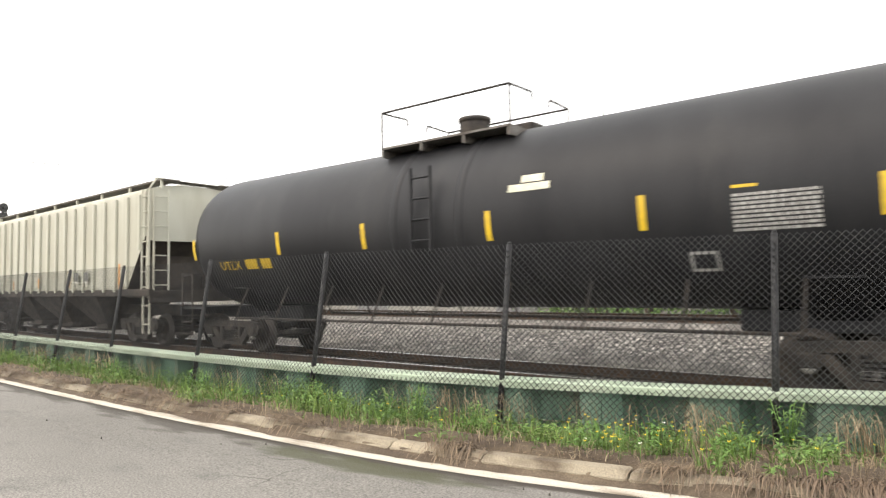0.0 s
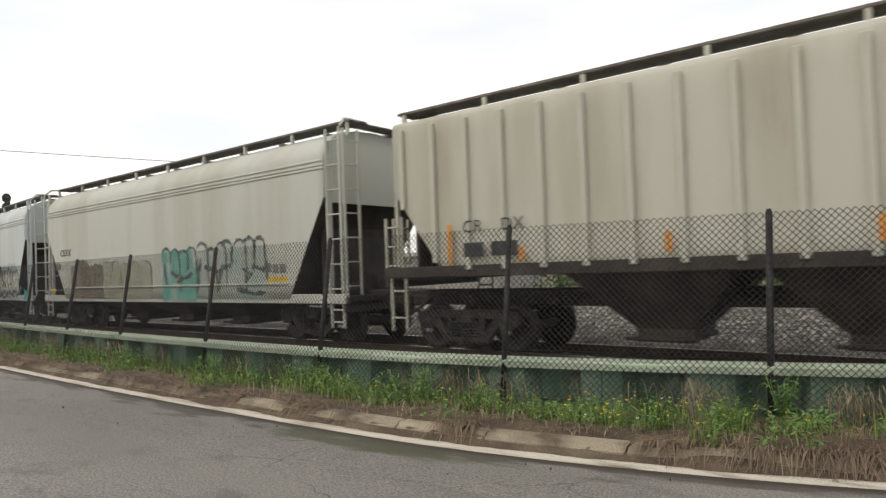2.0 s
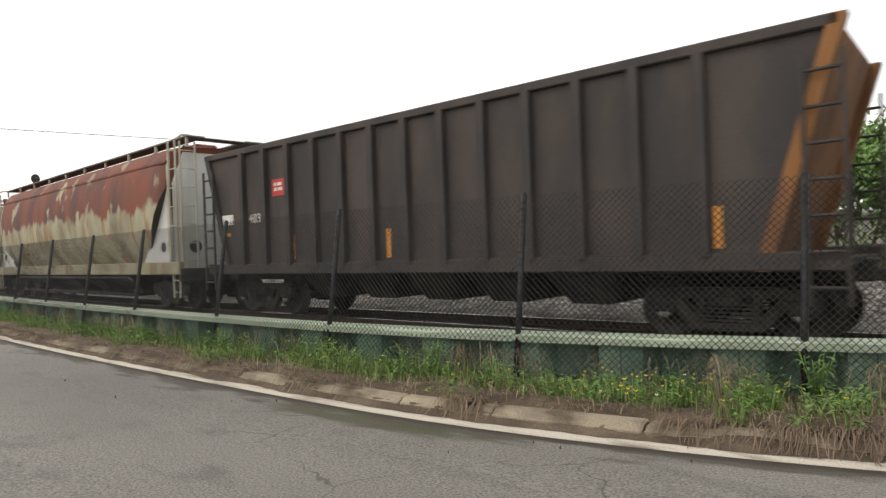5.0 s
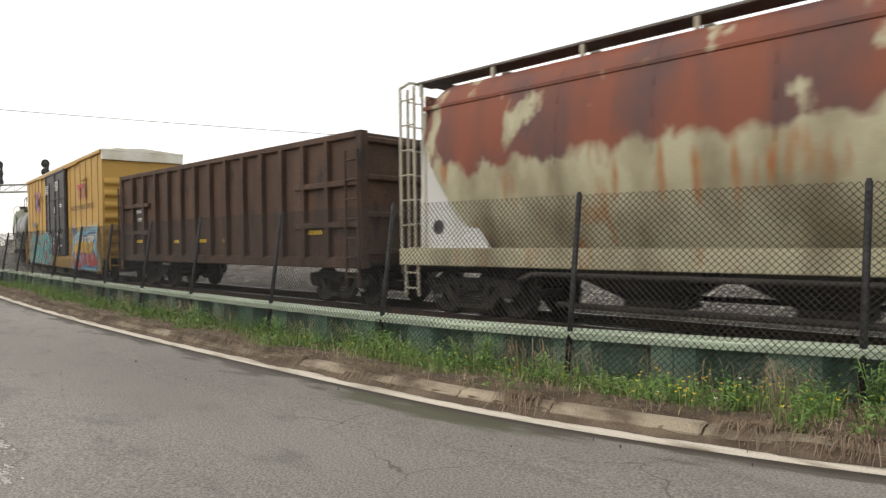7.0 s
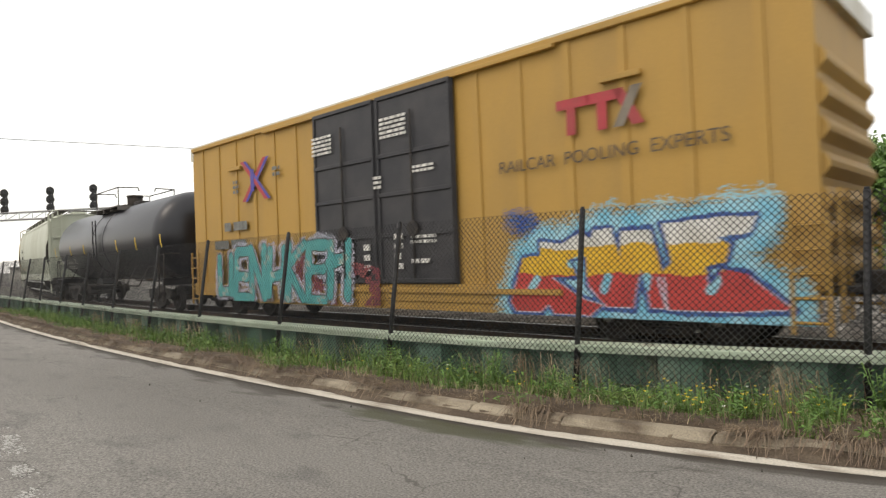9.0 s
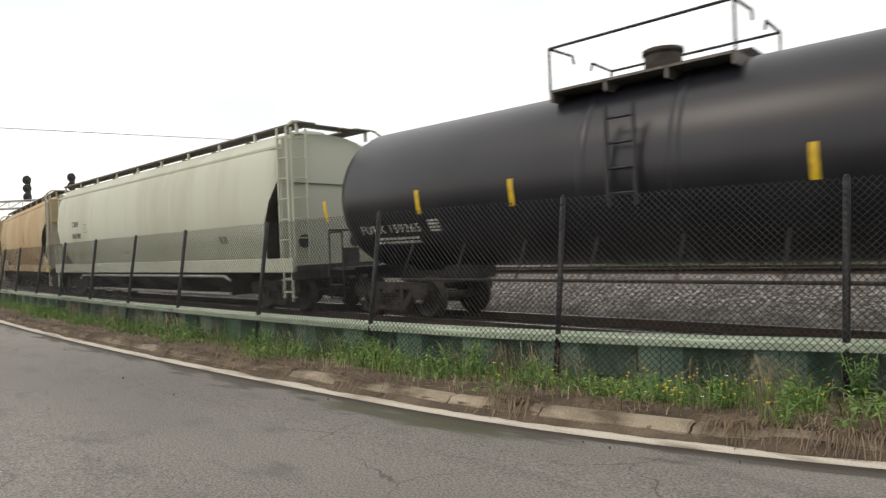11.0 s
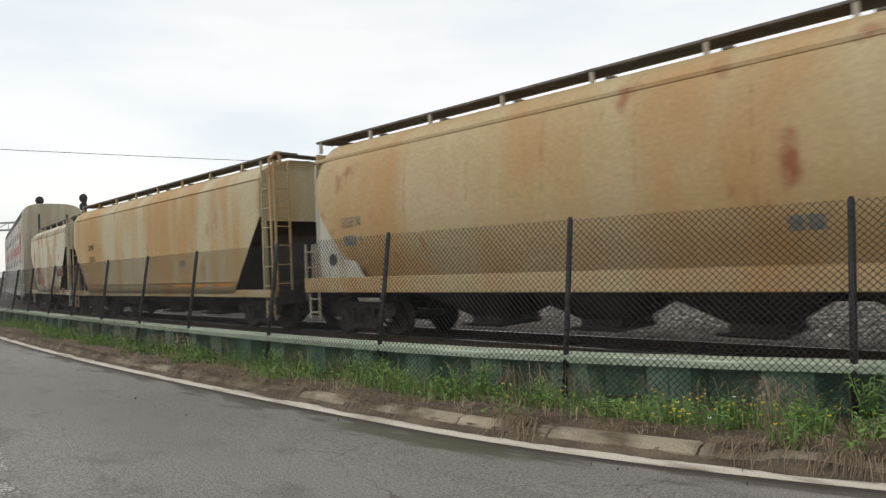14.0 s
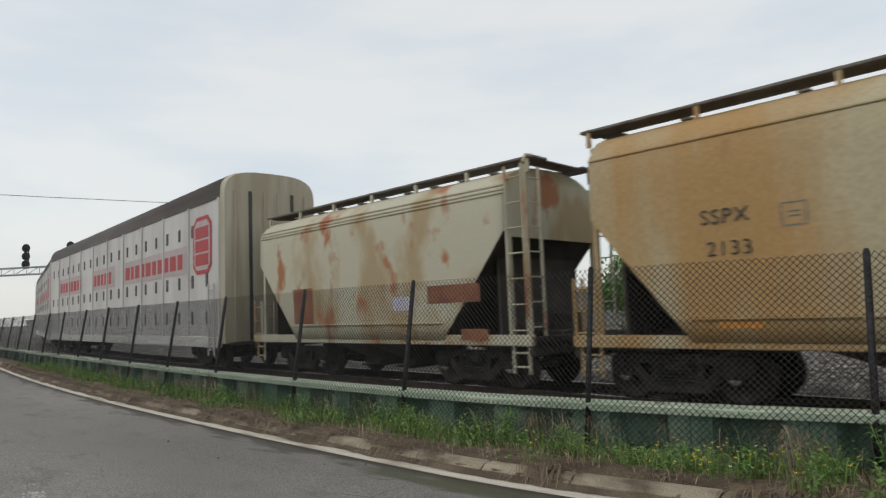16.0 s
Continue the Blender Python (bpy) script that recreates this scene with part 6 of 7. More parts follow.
SMOKE = material("smoky_blue_haze", (0.36, 0.42, 0.41), 0.7, other=(0.28, 0.34, 0.34), scale=4, bump=0)
sprayed(hop_d, "graffiti_pale", sd, -4.1, 5.0, 0.92, 2.3, pick_pale, [WHITE_SPRAY, PALE_YELLOW, PALE_LILAC, DARK_SPRAY, SMOKE, TEAL], "pale yellow and lilac graffiti with dark outlines")
patch_on(hop_d, "stencil_panel", sd, [(-3.5, -2.8, 2.36, 2.62)], GREY_MARK)
for car, sf_, num in ((hop_j, sj, ("CBFX", "450780", -5.8, 2.78, 2.32, -4.75)), (hop_l, sl_, ("SSPX", "2133", -5.3, 2.66, 2.20, -4.4))):
    words(num[0], 0.30, BLACK_MARK, car, UP(num[2], -sf_(num[3] + 0.1) - 0.016, num[3]), "car_letters", 1.1)
    words(num[1], 0.30, BLACK_MARK, car, UP(num[2] + 0.04, -sf_(num[4] + 0.1) - 0.016, num[4]), "car_number", 1.1)
    x = num[5]
    patch_on(car, "stencil_frame", sf_, [(x - 0.16, x + 0.16, 2.82, 2.84), (x - 0.16, x + 0.16, 2.52, 2.54), (x - 0.16, x - 0.14, 2.54, 2.82), (x + 0.14, x + 0.16, 2.54, 2.82), (x - 0.08, x + 0.08, 2.7, 2.72), (x - 0.08, x + 0.08, 2.64, 2.66)], GREY_MARK)
words("SSPX", 0.30, GREY_MARK, hop_k, UP(-6.65, -sk(2.55) - 0.016, 2.45), "car_letters", 1.1)
small_rows(hop_k, "car_mark", sk, -6.95, 2.04, 0.6, 1, 0.22, GREY_MARK, 47)
YEL = [(-5.6, -5.2, 1.24, 1.34), (-2.2, -1.8, 1.24, 1.34), (1.6, 2.0, 1.24, 1.34)]
patch_on(hop_k, "yellow_strip", sk, YEL, YELLOW_MARK)
patch_on(hop_k, "yellow_strip", flat(1.452), [(7.0, 7.7, 1.42, 1.52)], YELLOW_MARK)
patch_on(hop_j, "orange_strip", sj, [(-7.8, -7.2, 1.66, 1.72), (-6.0, -5.5, 1.66, 1.72), (-1.5, -1.1, 1.66, 1.72)], ORANGE_MARK)
patch_on(hop_l, "orange_strip", sl_, [(2.2, 4.4, 1.18, 1.27), (5.0, 5.8, 1.18, 1.28), (-5.5, -4.9, 1.18, 1.27)], ORANGE_MARK)
patch_on(hop_f, "stencil_panel", sf, [(4.6, 4.95, 1.72, 1.76), (4.6, 4.95, 1.52, 1.56), (4.6, 4.64, 1.56, 1.72), (4.91, 4.95, 1.56, 1.72)], GREY_MARK)
for car, sf_, x in ((hop_k, sk, 2.0), (hop_l, sl_, 2.6), (hop_j, sj, 5.4)):
    patch_on(car, "stencil_panel", sf_, [(x, x + 0.18, 1.78, 1.98), (x + 0.22, x + 0.42, 1.78, 1.98)], GREY_MARK)
patch_on(hop_m, "rusty_patch", sm, [(-2.75, -1.85, 1.3, 2.25), (2.3, 3.75, 1.72, 2.08), (3.2, 3.9, 0.98, 1.2)], RUST_PATCH, "brown repainted patches")
patch_on(hop_m, "blue_sticker", sm, [(1.2, 1.9, 1.6, 1.9)], PALE_LILAC)

# gondolas
GON = -1.535
words("1403", 0.30, WHITE_MARK, gon_e, UP(-5.0, GON, 2.2), "car_number", 1.1)
small_rows(gon_e, "car_mark", flat(1.53), -6.38, 2.2, 0.62, 1, 0.24, WHITE_MARK, 48)
patch_on(gon_e, "red_sticker", flat(1.532), [(-4.2, -3.74, 2.75, 3.13)], RED_SPRAY, "red warning sticker")
small_rows(gon_e, "sticker_rows", flat(1.536), -4.12, 2.98, 0.3, 2, 0.07, WHITE_MARK, 49)
patch_on(gon_e, "orange_strip", flat(1.53), [(-6.28, -6.16, 1.33, 2.0), (-6.16, -5.95, 1.92, 2.0), (-3.55, -3.43, 1.3, 1.85), (-0.6, -0.48, 1.3, 1.85), (2.5, 2.62, 1.3, 1.85), (5.4, 5.52, 1.3, 1.85)], ORANGE_MARK)
patch_on(gon_g, "number_panel", flat(1.53), [(-5.51, -4.77, 2.2, 2.74)], BLACK_MARK)
words("MWCX", 0.21, WHITE_MARK, gon_g, UP(-5.14, -1.54, 2.51), "car_letters")
words("100999", 0.175, WHITE_MARK, gon_g, UP(-5.14, -1.54, 2.26), "car_number")
patch_on(gon_g, "yellow_strip", flat(1.53), [(-5.5, -4.8, 1.52, 1.62), (-2.55, -2.1, 1.50, 1.59), (-0.95, -0.4, 1.50, 1.60), (0.6, 1.0, 1.5, 1.6), (4.5, 5.3, 1.66, 1.76)], YELLOW_MARK)

def bar_row(car, name, surface, x, z, w, rows, size, mat, seed):
    rnd = random.Random(seed)
    a = x
    while a < x + w - 0.2:
        ln = rnd.uniform(0.35, 0.6)
        patch_on(car, name, surface, [(a, min(a + ln, x + w), z, z + size)], mat)
        a += ln + 0.16


# autoracks: red panels in place of the company's name, and its emblem as a plain shape
for car, half_, w_ in racks:
    patch_on(car, "name_panel", flat(w_ + 0.012), [(-9.6, -4.6, 3.05, 3.95), (-2.4, 1.2, 3.05, 3.95), (2.6, 9.6, 3.05, 3.95)], PINK_PANEL, "faded pink panel")
    bar_row(car, "name_bar", flat(w_ + 0.018), -9.4, 3.22, 4.6, 1, 0.5, RED_EMBLEM, 50)
    bar_row(car, "name_bar", flat(w_ + 0.018), -2.2, 3.22, 3.2, 1, 0.5, RED_EMBLEM, 51)
    bar_row(car, "name_bar", flat(w_ + 0.018), 2.8, 3.22, 6.6, 1, 0.5, RED_EMBLEM, 52)
    s = Shape().prism([(10.2, 3.2), (10.5, 2.95), (11.4, 2.95), (11.7, 3.2), (11.7, 4.5), (11.4, 4.75), (10.5, 4.75), (10.2, 4.5)], -w_ - 0.02, -w_ - 0.01)
    s.prism([(10.32, 3.27), (10.55, 3.08), (11.35, 3.08), (11.58, 3.27), (11.58, 4.43), (11.35, 4.62), (10.55, 4.62), (10.32, 4.43)], -w_ - 0.026, -w_ - 0.021, 1)
    for k in range(3):
        s.box(10.42, 11.48, -w_ - 0.032, -w_ - 0.027, 3.22 + k * 0.42, 3.58 + k * 0.42, 0)
    part("emblem", s, [RED_EMBLEM, PINK_PANEL], car, "red eight-sided emblem")

# ------------------------------------------------------------------ kerb, wall, fence
def kerbs():
    top = thing("kerb", "weathered concrete kerb in separate blocks, partly under dead grass", "kerb", kind="structure")
    rnd = random.Random(3)
    x = -45.0
    while x < 3.0:
        ln = rnd.choice((0.95, 1.2, 1.5))
        a, b = x + 0.008, x + ln - 0.008
        s = Shape()
        tilt = rnd.uniform(-0.01, 0.012)
        xs = [a, a + 0.02, b - 0.02, b]
        rings = []
        for i, xx in enumerate(xs):
            c = 0.012 if i in (0, 3) else 0.0
            y = kerb_y(xx)
            h = 0.092 + tilt
            rings.append([(xx, y + c, -0.2), (xx, y + 0.005 + c, 0.05), (xx, y + 0.03 + c, h - 0.035), (xx, y + 0.065, h - c), (xx, y + 0.17, h + 0.004 - c), (xx, y + 0.19, -0.2)])
        s.loft(rings)
        part("kerb_block", s, CONCRETE, top)
        x += ln


def sheet_wall():
    wall = thing("sheet_pile_wall", "low green steel sheet-pile wall with a pale green cap", "wall", kind="structure")
    x = -52.0
    k = 0
    pitch = 1.16
    while x < 4.0:
        y0, y1 = wall_y(x), wall_y(x + pitch)
        s = Shape()
        at = lambda u, d, z: (x + u * pitch, y0 + (y1 - y0) * u + d, z)
        prof = [(0.0, 0.27), (0.10, 0.05), (0.295, 0.05), (0.30, 0.075), (0.305, 0.05), (0.50, 0.05), (0.60, 0.27), (1.0, 0.27)]
        vs = []
        for z in (-0.5, 0.30):
            for u, d in prof:
                vs.append(at(u, d, z))
            for u, d in reversed(prof):
                vs.append(at(u, d + 0.015, z))
        n = len(prof) * 2
        s.loft([vs[:n], vs[n:]])
        part("sheet_pile", s, SHEET_PILE, wall)
        x += pitch
        k += 1
    x = -52.0
    while x < 4.0:
        ln = 3.1
        rings = []
        for xx in (x + 0.004, x + ln / 2, x + ln - 0.004):
            y = wall_y(xx) - 0.02
            rings.append([(xx, y, 0.285), (xx, y - 0.012, 0.365), (xx, y + 0.012, 0.382), (xx, y + 0.28, 0.385), (xx, y + 0.30, 0.36), (xx, y + 0.30, 0.285), (xx, y + 0.28, 0.285), (xx, y + 0.02, 0.285)])
        part("wall_cap", Shape().loft(rings), CAP, wall)
        x += ln


LEAN = 0.18


def fence():
    top = thing("chain_link_fence", "black chain-link fence with leaning thin posts", "fence")
    xs = [1.75]
    for gap in (2.95, 2.9, 3.05, 3.0, 3.3, 2.9, 2.9, 3.0, 3.0, 3.05, 3.05, 3.05, 3.05, 3.05, 3.05, 3.05, 3.05, 3.05, 3.05):
        xs.append(xs[-1] - gap)
    H = 1.98
    foot = [(x, wall_y(x) - 0.09) for x in xs]
    rnd = random.Random(8)
    tops = []
    for x, y in foot:
        lx, ly = rnd.uniform(-0.012, 0.016), LEAN + rnd.uniform(-0.02, 0.02)
        s = Shape()
        head = (x + (lx + 0.02) * H, y + ly * H, 0.05 + H)
        s.rod((x, y, -0.4), head, 0.036, 10)
        s.rod(head, (head[0], head[1], head[2] + 0.03), 0.026, 8)
        part("post", s, FENCE, top)
        tops.append(((x, y), (lx + 0.02, ly)))
    for (fa, la), (fb, lb) in zip(tops, tops[1:]):
        s = Shape()
        width = math.hypot(fa[0] - fb[0], fa[1] - fb[1])
        step = 0.074 if fa[0] > -20 else 0.11
        z0, z1 = -0.12, H + 0.02

        def at(u, z):
            t = u / width
            x = fa[0] + (fb[0] - fa[0]) * t + (la[0] + (lb[0] - la[0]) * t) * z
            y = fa[1] + (fb[1] - fa[1]) * t + (la[1] + (lb[1] - la[1]) * t) * z - 0.045 + 0.02 * math.sin(math.pi * t) * math.sin(2.2 * z)
            return (x, y, z)

        r = 0.0042 if fa[0] > -9 else 0.0032
        span_z = z1 - z0
        k = -span_z
        while k < width:
            for way in (1, -1):
                u0, u1 = max(0, k), min(width, k + span_z)
                if u1 - u0 < 0.03:
                    continue
                za, zb = z0 + (u0 - k), z0 + (u1 - k)
                if way < 0:
                    u0, u1 = width - u0, width - u1
                mid = ((u0 + u1) / 2, (za + zb) / 2)
                s.rod(at(u0, za), at(*mid), r, 3, smooth=False)
                e = 0.028 if zb > z1 - 0.001 else 0.0
                s.rod(at(*mid), at(u1, zb + e), r, 3, smooth=False)
            k += step
        part("wire_mesh", s, FENCE, top)


kerbs()
sheet_wall()
fence()
ballast_stones()

# ------------------------------------------------------------------ verge plants, road marks
def verge_z(x, y):
    u = min(1, max(0, (y - kerb_y(x) - 0.16) / (wall_y(x) + 0.4 - kerb_y(x) - 0.16)))
    return 0.095 + 0.045 * math.sin(min(1, u * 2.5) * math.pi) - 0.33 * u + ground_lift(x, y)


def blade(s, rnd, x, y, z, h, w, lean, slot=0, segs=3):
    a = rnd.uniform(0, 2 * math.pi)
    b = rnd.uniform(0, 2 * math.pi)
    dx, dy = math.cos(a) * lean, math.sin(a) * lean
    wx, wy = math.cos(b) * w / 2, math.sin(b) * w / 2
    vs = []
    for i in range(segs + 1):
        t = i / segs
        k = 1 - t * 0.85
        p = (x + dx * t * t * h, y + dy * t * t * h, z + h * (t - 0.35 * lean * t * t))
        vs += [(p[0] - wx * k, p[1] - wy * k, p[2]), (p[0] + wx * k, p[1] + wy * k, p[2])]
    s.add(vs, [(2 * i, 2 * i + 1, 2 * i + 3, 2 * i + 2) for i in range(segs)], slot)


def leaf_on(s, rnd, p, a, ln, w, rise, slot=0):
    """One bent leaf from p in the direction a."""
    d = Vector((math.cos(a), math.sin(a), rise)).normalized()
    q = Vector((-math.sin(a), math.cos(a), 0)) * w
    m, e = p + d * ln * 0.5, p + d * ln - Vector((0, 0, ln * 0.25))
    s.add([p, m + q, e, m - q], [(0, 1, 2, 3)], slot)


def straw(s, rnd, x, y, z, ln, a, lift, w):
    """A dead stalk that rises, bends over and hangs."""
    dx, dy = math.cos(a), math.sin(a)
    vs = []
    for i in range(6):
        t = i / 5
        r = ln * (0.25 * t + 0.75 * t * t) * 0.75
        zz = z + lift * (t * 2.1 - 1.55 * t * t)
        k = w * (1 - 0.6 * t)
        vs += [(x + dx * r - dy * k, y + dy * r + dx * k, zz), (x + dx * r + dy * k, y + dy * r - dx * k, zz)]
    s.add(vs, [(2 * i, 2 * i + 1, 2 * i + 3, 2 * i + 2) for i in range(5)])


# where the verge is lush, and how tall: x, share of the way from kerb to wall, spread, height
LUSH = [(-6.9, 0.75, 0.30, 0.46), (-6.1, 0.55, 0.30, 0.40), (-5.55, 0.5, 0.25, 0.36), (-4.75, 0.45, 0.22, 0.34), (-3.9, 0.6, 0.25, 0.30), (-3.1, 0.5, 0.30, 0.24), (-2.55, 0.45, 0.30, 0.24), (-1.95, 0.5, 0.25, 0.28),
        (-1.3, 0.32, 0.14, 0.33), (-0.75, 0.4, 0.2, 0.24), (0.2, 0.5, 0.4, 0.30), (-8.1, 0.6, 0.35, 0.36), (-9.3, 0.6, 0.4, 0.38), (-10.6, 0.5, 0.4, 0.32), (-12.0, 0.6, 0.5, 0.36), (-13.5, 0.6, 0.6, 0.36), (-15.5, 0.5, 0.8, 0.34), (-18.0, 0.5, 1.1, 0.36), (-21.0, 0.5, 1.4, 0.38), (-25.0, 0.5, 1.8, 0.4)]


def grass():
    rnd = random.Random(11)
    green, forb, dead, mat = Shape(), Shape(), Shape(), Shape()

    def at(x, u):
        y = kerb_y(x) + 0.2 + u * (wall_y(x) - 0.05 - kerb_y(x) - 0.2)
        return y, verge_z(x, y) - 0.015

    for cx, cu, sp, hh in LUSH:                    # clumps of upright grass
        for _ in range(int(110 + 150 * sp)):
            x = cx + rnd.gauss(0, sp * 0.62)
            y, z = at(x, min(1.0, max(0.05, cu + rnd.gauss(0, 0.14))))
            h = hh * rnd.uniform(0.35, 1.1)
            blade(green, rnd, x, y, z, h, rnd.uniform(0.010, 0.022), rnd.uniform(0.1, 0.8))
            if rnd.random() < 0.22:                # leafy stems among the grass
                top = Vector((x + rnd.gauss(0, 0.04), y + rnd.gauss(0, 0.04), z + h * 0.95))
                foot = Vector((x, y, z))
                for k in range(9):
                    leaf_on(forb, rnd, foot.lerp(top, 0.2 + 0.8 * k / 8), rnd.uniform(0, 6.28), rnd.uniform(0.05, 0.11), rnd.uniform(0.008, 0.016), rnd.uniform(-0.1, 0.8))
    for _ in range(2300):                          # low broad-leaved weeds and short grass everywhere
        x = 1.4 - 30 * rnd.random() ** 1.5
        u = rnd.random() ** 1.1
        y, z = at(x, u)
        n = noise.noise(Vector((x * 0.9, y * 1.3, 7.0))) + 0.5 * noise.noise(Vector((x * 3.3, y * 3.0, 3.0)))
        if n > 0.2:
            h = rnd.uniform(0.05, 0.17) * (1 + 0.5 * max(0, n))
            for k in range(rnd.randint(3, 6)):
                leaf_on(forb, rnd, Vector((x + rnd.gauss(0, 0.025), y + rnd.gauss(0, 0.025), z + h * rnd.random())), rnd.uniform(0, 6.28), rnd.uniform(0.035, 0.09), rnd.uniform(0.008, 0.02), rnd.uniform(-0.1, 1.2))
            for k in range(rnd.randint(3, 7)):
                blade(green, rnd, x + rnd.gauss(0, 0.04), y + rnd.gauss(0, 0.04), z, h * rnd.uniform(0.8, 1.6), rnd.uniform(0.006, 0.014), rnd.uniform(0.2, 0.9))
        elif rnd.random() < 0.85:                   # litter and thin dry stems
            for k in range(rnd.randint(2, 6)):
                straw(dead, rnd, x + rnd.gauss(0, 0.05), y + rnd.gauss(0, 0.05), z + 0.01, rnd.uniform(0.1, 0.3), rnd.uniform(0, 6.28), rnd.uniform(0.02, 0.16), rnd.uniform(0.0015, 0.0035))
    for cx, n_s in ((-4.55, 26), (-4.2, 20), (-3.75, 16), (-1.75, 26), (-1.6, 18), (-0.45, 30), (-0.25, 18), (0.6, 20), (-2.9, 8), (-2.3, 6), (-5.2, 14), (-7.6, 12), (-8.6, 14), (-11.2, 22), (-12.8, 30), (-14.2, 40), (-16.4, 30), (-19.5, 30)):
        for _ in range(n_s * 2):                   # dry bundles that lean over before the wall
            x = cx + rnd.gauss(0, 0.10)
            y, z = at(x, rnd.uniform(0.72, 0.96))
            straw(dead, rnd, x, y, z, rnd.uniform(0.2, 0.5), rnd.gauss(3.6, 0.8), rnd.uniform(0.35, 0.66), rnd.uniform(0.002, 0.0045))
    for _ in range(240):                           # single dry stalks
        x = 1.0 - 26 * rnd.random() ** 1.4
        y, z = at(x, rnd.uniform(0.5, 0.98))
        straw(dead, rnd, x, y, z, rnd.uniform(0.1, 0.4), rnd.uniform(0, 6.28), rnd.uniform(0.25, 0.6), rnd.uniform(0.0015, 0.0035))
    tufts = [(-3.35, 0.16, 60), (-3.2, 0.1, 30), (-1.45, 0.12, 75), (-0.85, 0.14, 70), (-0.55, 0.14, 80), (-0.25, 0.15, 80), (0.1, 0.2, 90), (0.5, 0.2, 90), (-4.6, 0.12, 30), (-5.2, 0.2, 50)]
    x = -5.6
    while x > -30:                                 # farther off the kerb is nearly buried
        if not (-6.3 < x < -5.75 or -10.5 < x < -9.9):
            tufts.append((x, 0.14, int(46 * rnd.uniform(0.5, 1.3))))
        x -= rnd.uniform(0.22, 0.36)
    for cx, sp, n_s in tufts:                      # combed dead tufts that fall forward over the kerb
        lean = rnd.uniform(-0.5, 0.4)
        for _ in range(n_s * 2):
            x = cx + rnd.gauss(0, sp)
            y = kerb_y(x) + rnd.uniform(0.10, 0.26)
            ln, a = rnd.uniform(0.10, 0.26), -1.9 + lean + rnd.gauss(0, 0.5)
            w = rnd.uniform(0.0015, 0.0038)
            dx, dy = math.cos(a), math.sin(a)
            arch = rnd.uniform(0.02, 0.075)
            vs = []
            for i in range(5):
                t = i / 4
                xx, yy = x + dx * ln * t, y + dy * ln * t
                past = max(0.0, kerb_y(xx) + 0.05 - yy)
                zz = max(0.012, 0.10 + arch * math.sin(t * 2.6) - past * 0.85)
                vs += [(xx + dy * w, yy - dx * w, zz), (xx - dy * w, yy + dx * w, zz)]
            mat.add(vs, [(2 * i, 2 * i + 1, 2 * i + 3, 2 * i + 2) for i in range(4)])
    tagged(part("grass", green, GREEN, None), "fresh green grass in clumps on the verge", "grass", kind="stuff")
    tagged(part("low_weeds", forb, LEAF, None), "low broad-leaved green weeds on the verge", "weeds", kind="stuff")
    tagged(part("dead_grass", dead, DEAD, None), "dry straw-coloured stalks among the weeds", "dead grass", kind="stuff")
    tagged(part("matted_grass", mat, DEAD_DARK, None), "brown matted dead grass hanging over the kerb", "dead grass", kind="stuff")


def flowers():
    rnd = random.Random(4)
    s = Shape()
    for _ in range(110):
        x = rnd.choice((rnd.gauss(-2.3, 0.5), rnd.gauss(-1.7, 0.5), rnd.uniform(-7, 0.8)))
        y = kerb_y(x) + 0.25 + rnd.random() * (wall_y(x) - kerb_y(x) - 0.5)
        z, h = verge_z(x, y), rnd.uniform(0.10, 0.26)
        s.rod((x, y, z), (x, y, z + h), 0.003, 3)
        slot = 1 if rnd.random() < 0.95 else 2
        r = rnd.uniform(0.008, 0.015)
        for k in range(5):
            a = k * 2 * math.pi / 5
            s.add([(x, y, z + h), (x + r * math.cos(a - 0.4), y + r * math.sin(a - 0.4), z + h + 0.008), (x + 1.5 * r * math.cos(a), y + 1.5 * r * math.sin(a), z + h + 0.012), (x + r * math.cos(a + 0.4), y + r * math.sin(a + 0.4), z + h + 0.008)], [(0, 1, 2, 3)], slot)
    tagged(part("wild_flowers", s, [LEAF, YELLOW_FLOWER, WHITE_FLOWER], None), "small yellow and white wild flowers on the verge", "flowers", kind="stuff")


def leafy_weed(x, y, h, seed, stems=7):
    rnd = random.Random(seed)
    t = thing("leafy_weed", "bushy green weed with narrow leaves by the fence", "plant", group="weeds on the verge", at=pose(x, y, verge_z(x, y) - 0.02))
    lv = Shape()
    for _ in range(stems):
        a, ln = rnd.uniform(0, 6.28), rnd.uniform(0.1, 0.4)
        top = Vector((math.cos(a) * ln * h, math.sin(a) * ln * h, h * rnd.uniform(0.7, 1.0)))
        lv.rod((0, 0, 0), top, 0.005, 4)
        for k in range(13):
            p = top * (0.25 + 0.75 * k / 12)
            b = rnd.uniform(0, 6.28)
            d = Vector((math.cos(b), math.sin(b), rnd.uniform(-0.2, 0.5)))
            q = Vector((-d.y, d.x, 0)).normalized() * rnd.uniform(0.008, 0.014)
            L = rnd.uniform(0.07, 0.15)
            m, e = p + d * L * 0.5 + Vector((0, 0, 0.01)), p + d * L - Vector((0, 0, 0.02))
            lv.add([p, m + q, e, m - q], [(0, 1, 2, 3)])
    part("foliage", lv, LEAF, t)


grass()
flowers()
for i, (x, dy, h) in enumerate(((-1.05, -0.35, 0.52), (-1.35, -1.1, 0.30), (-5.0, -0.4, 0.42), (-5.35, -0.5, 0.38), (-4.1, -0.6, 0.32), (-2.6, -0.9, 0.25), (-9.2, -0.4, 0.4), (-7.2, -0.5, 0.3), (0.2, -0.5, 0.34), (-12.3, -0.4, 0.4))):
    leafy_weed(x, wall_y(x) + dy, h, 60 + i, 9 if h > 0.4 else 6)


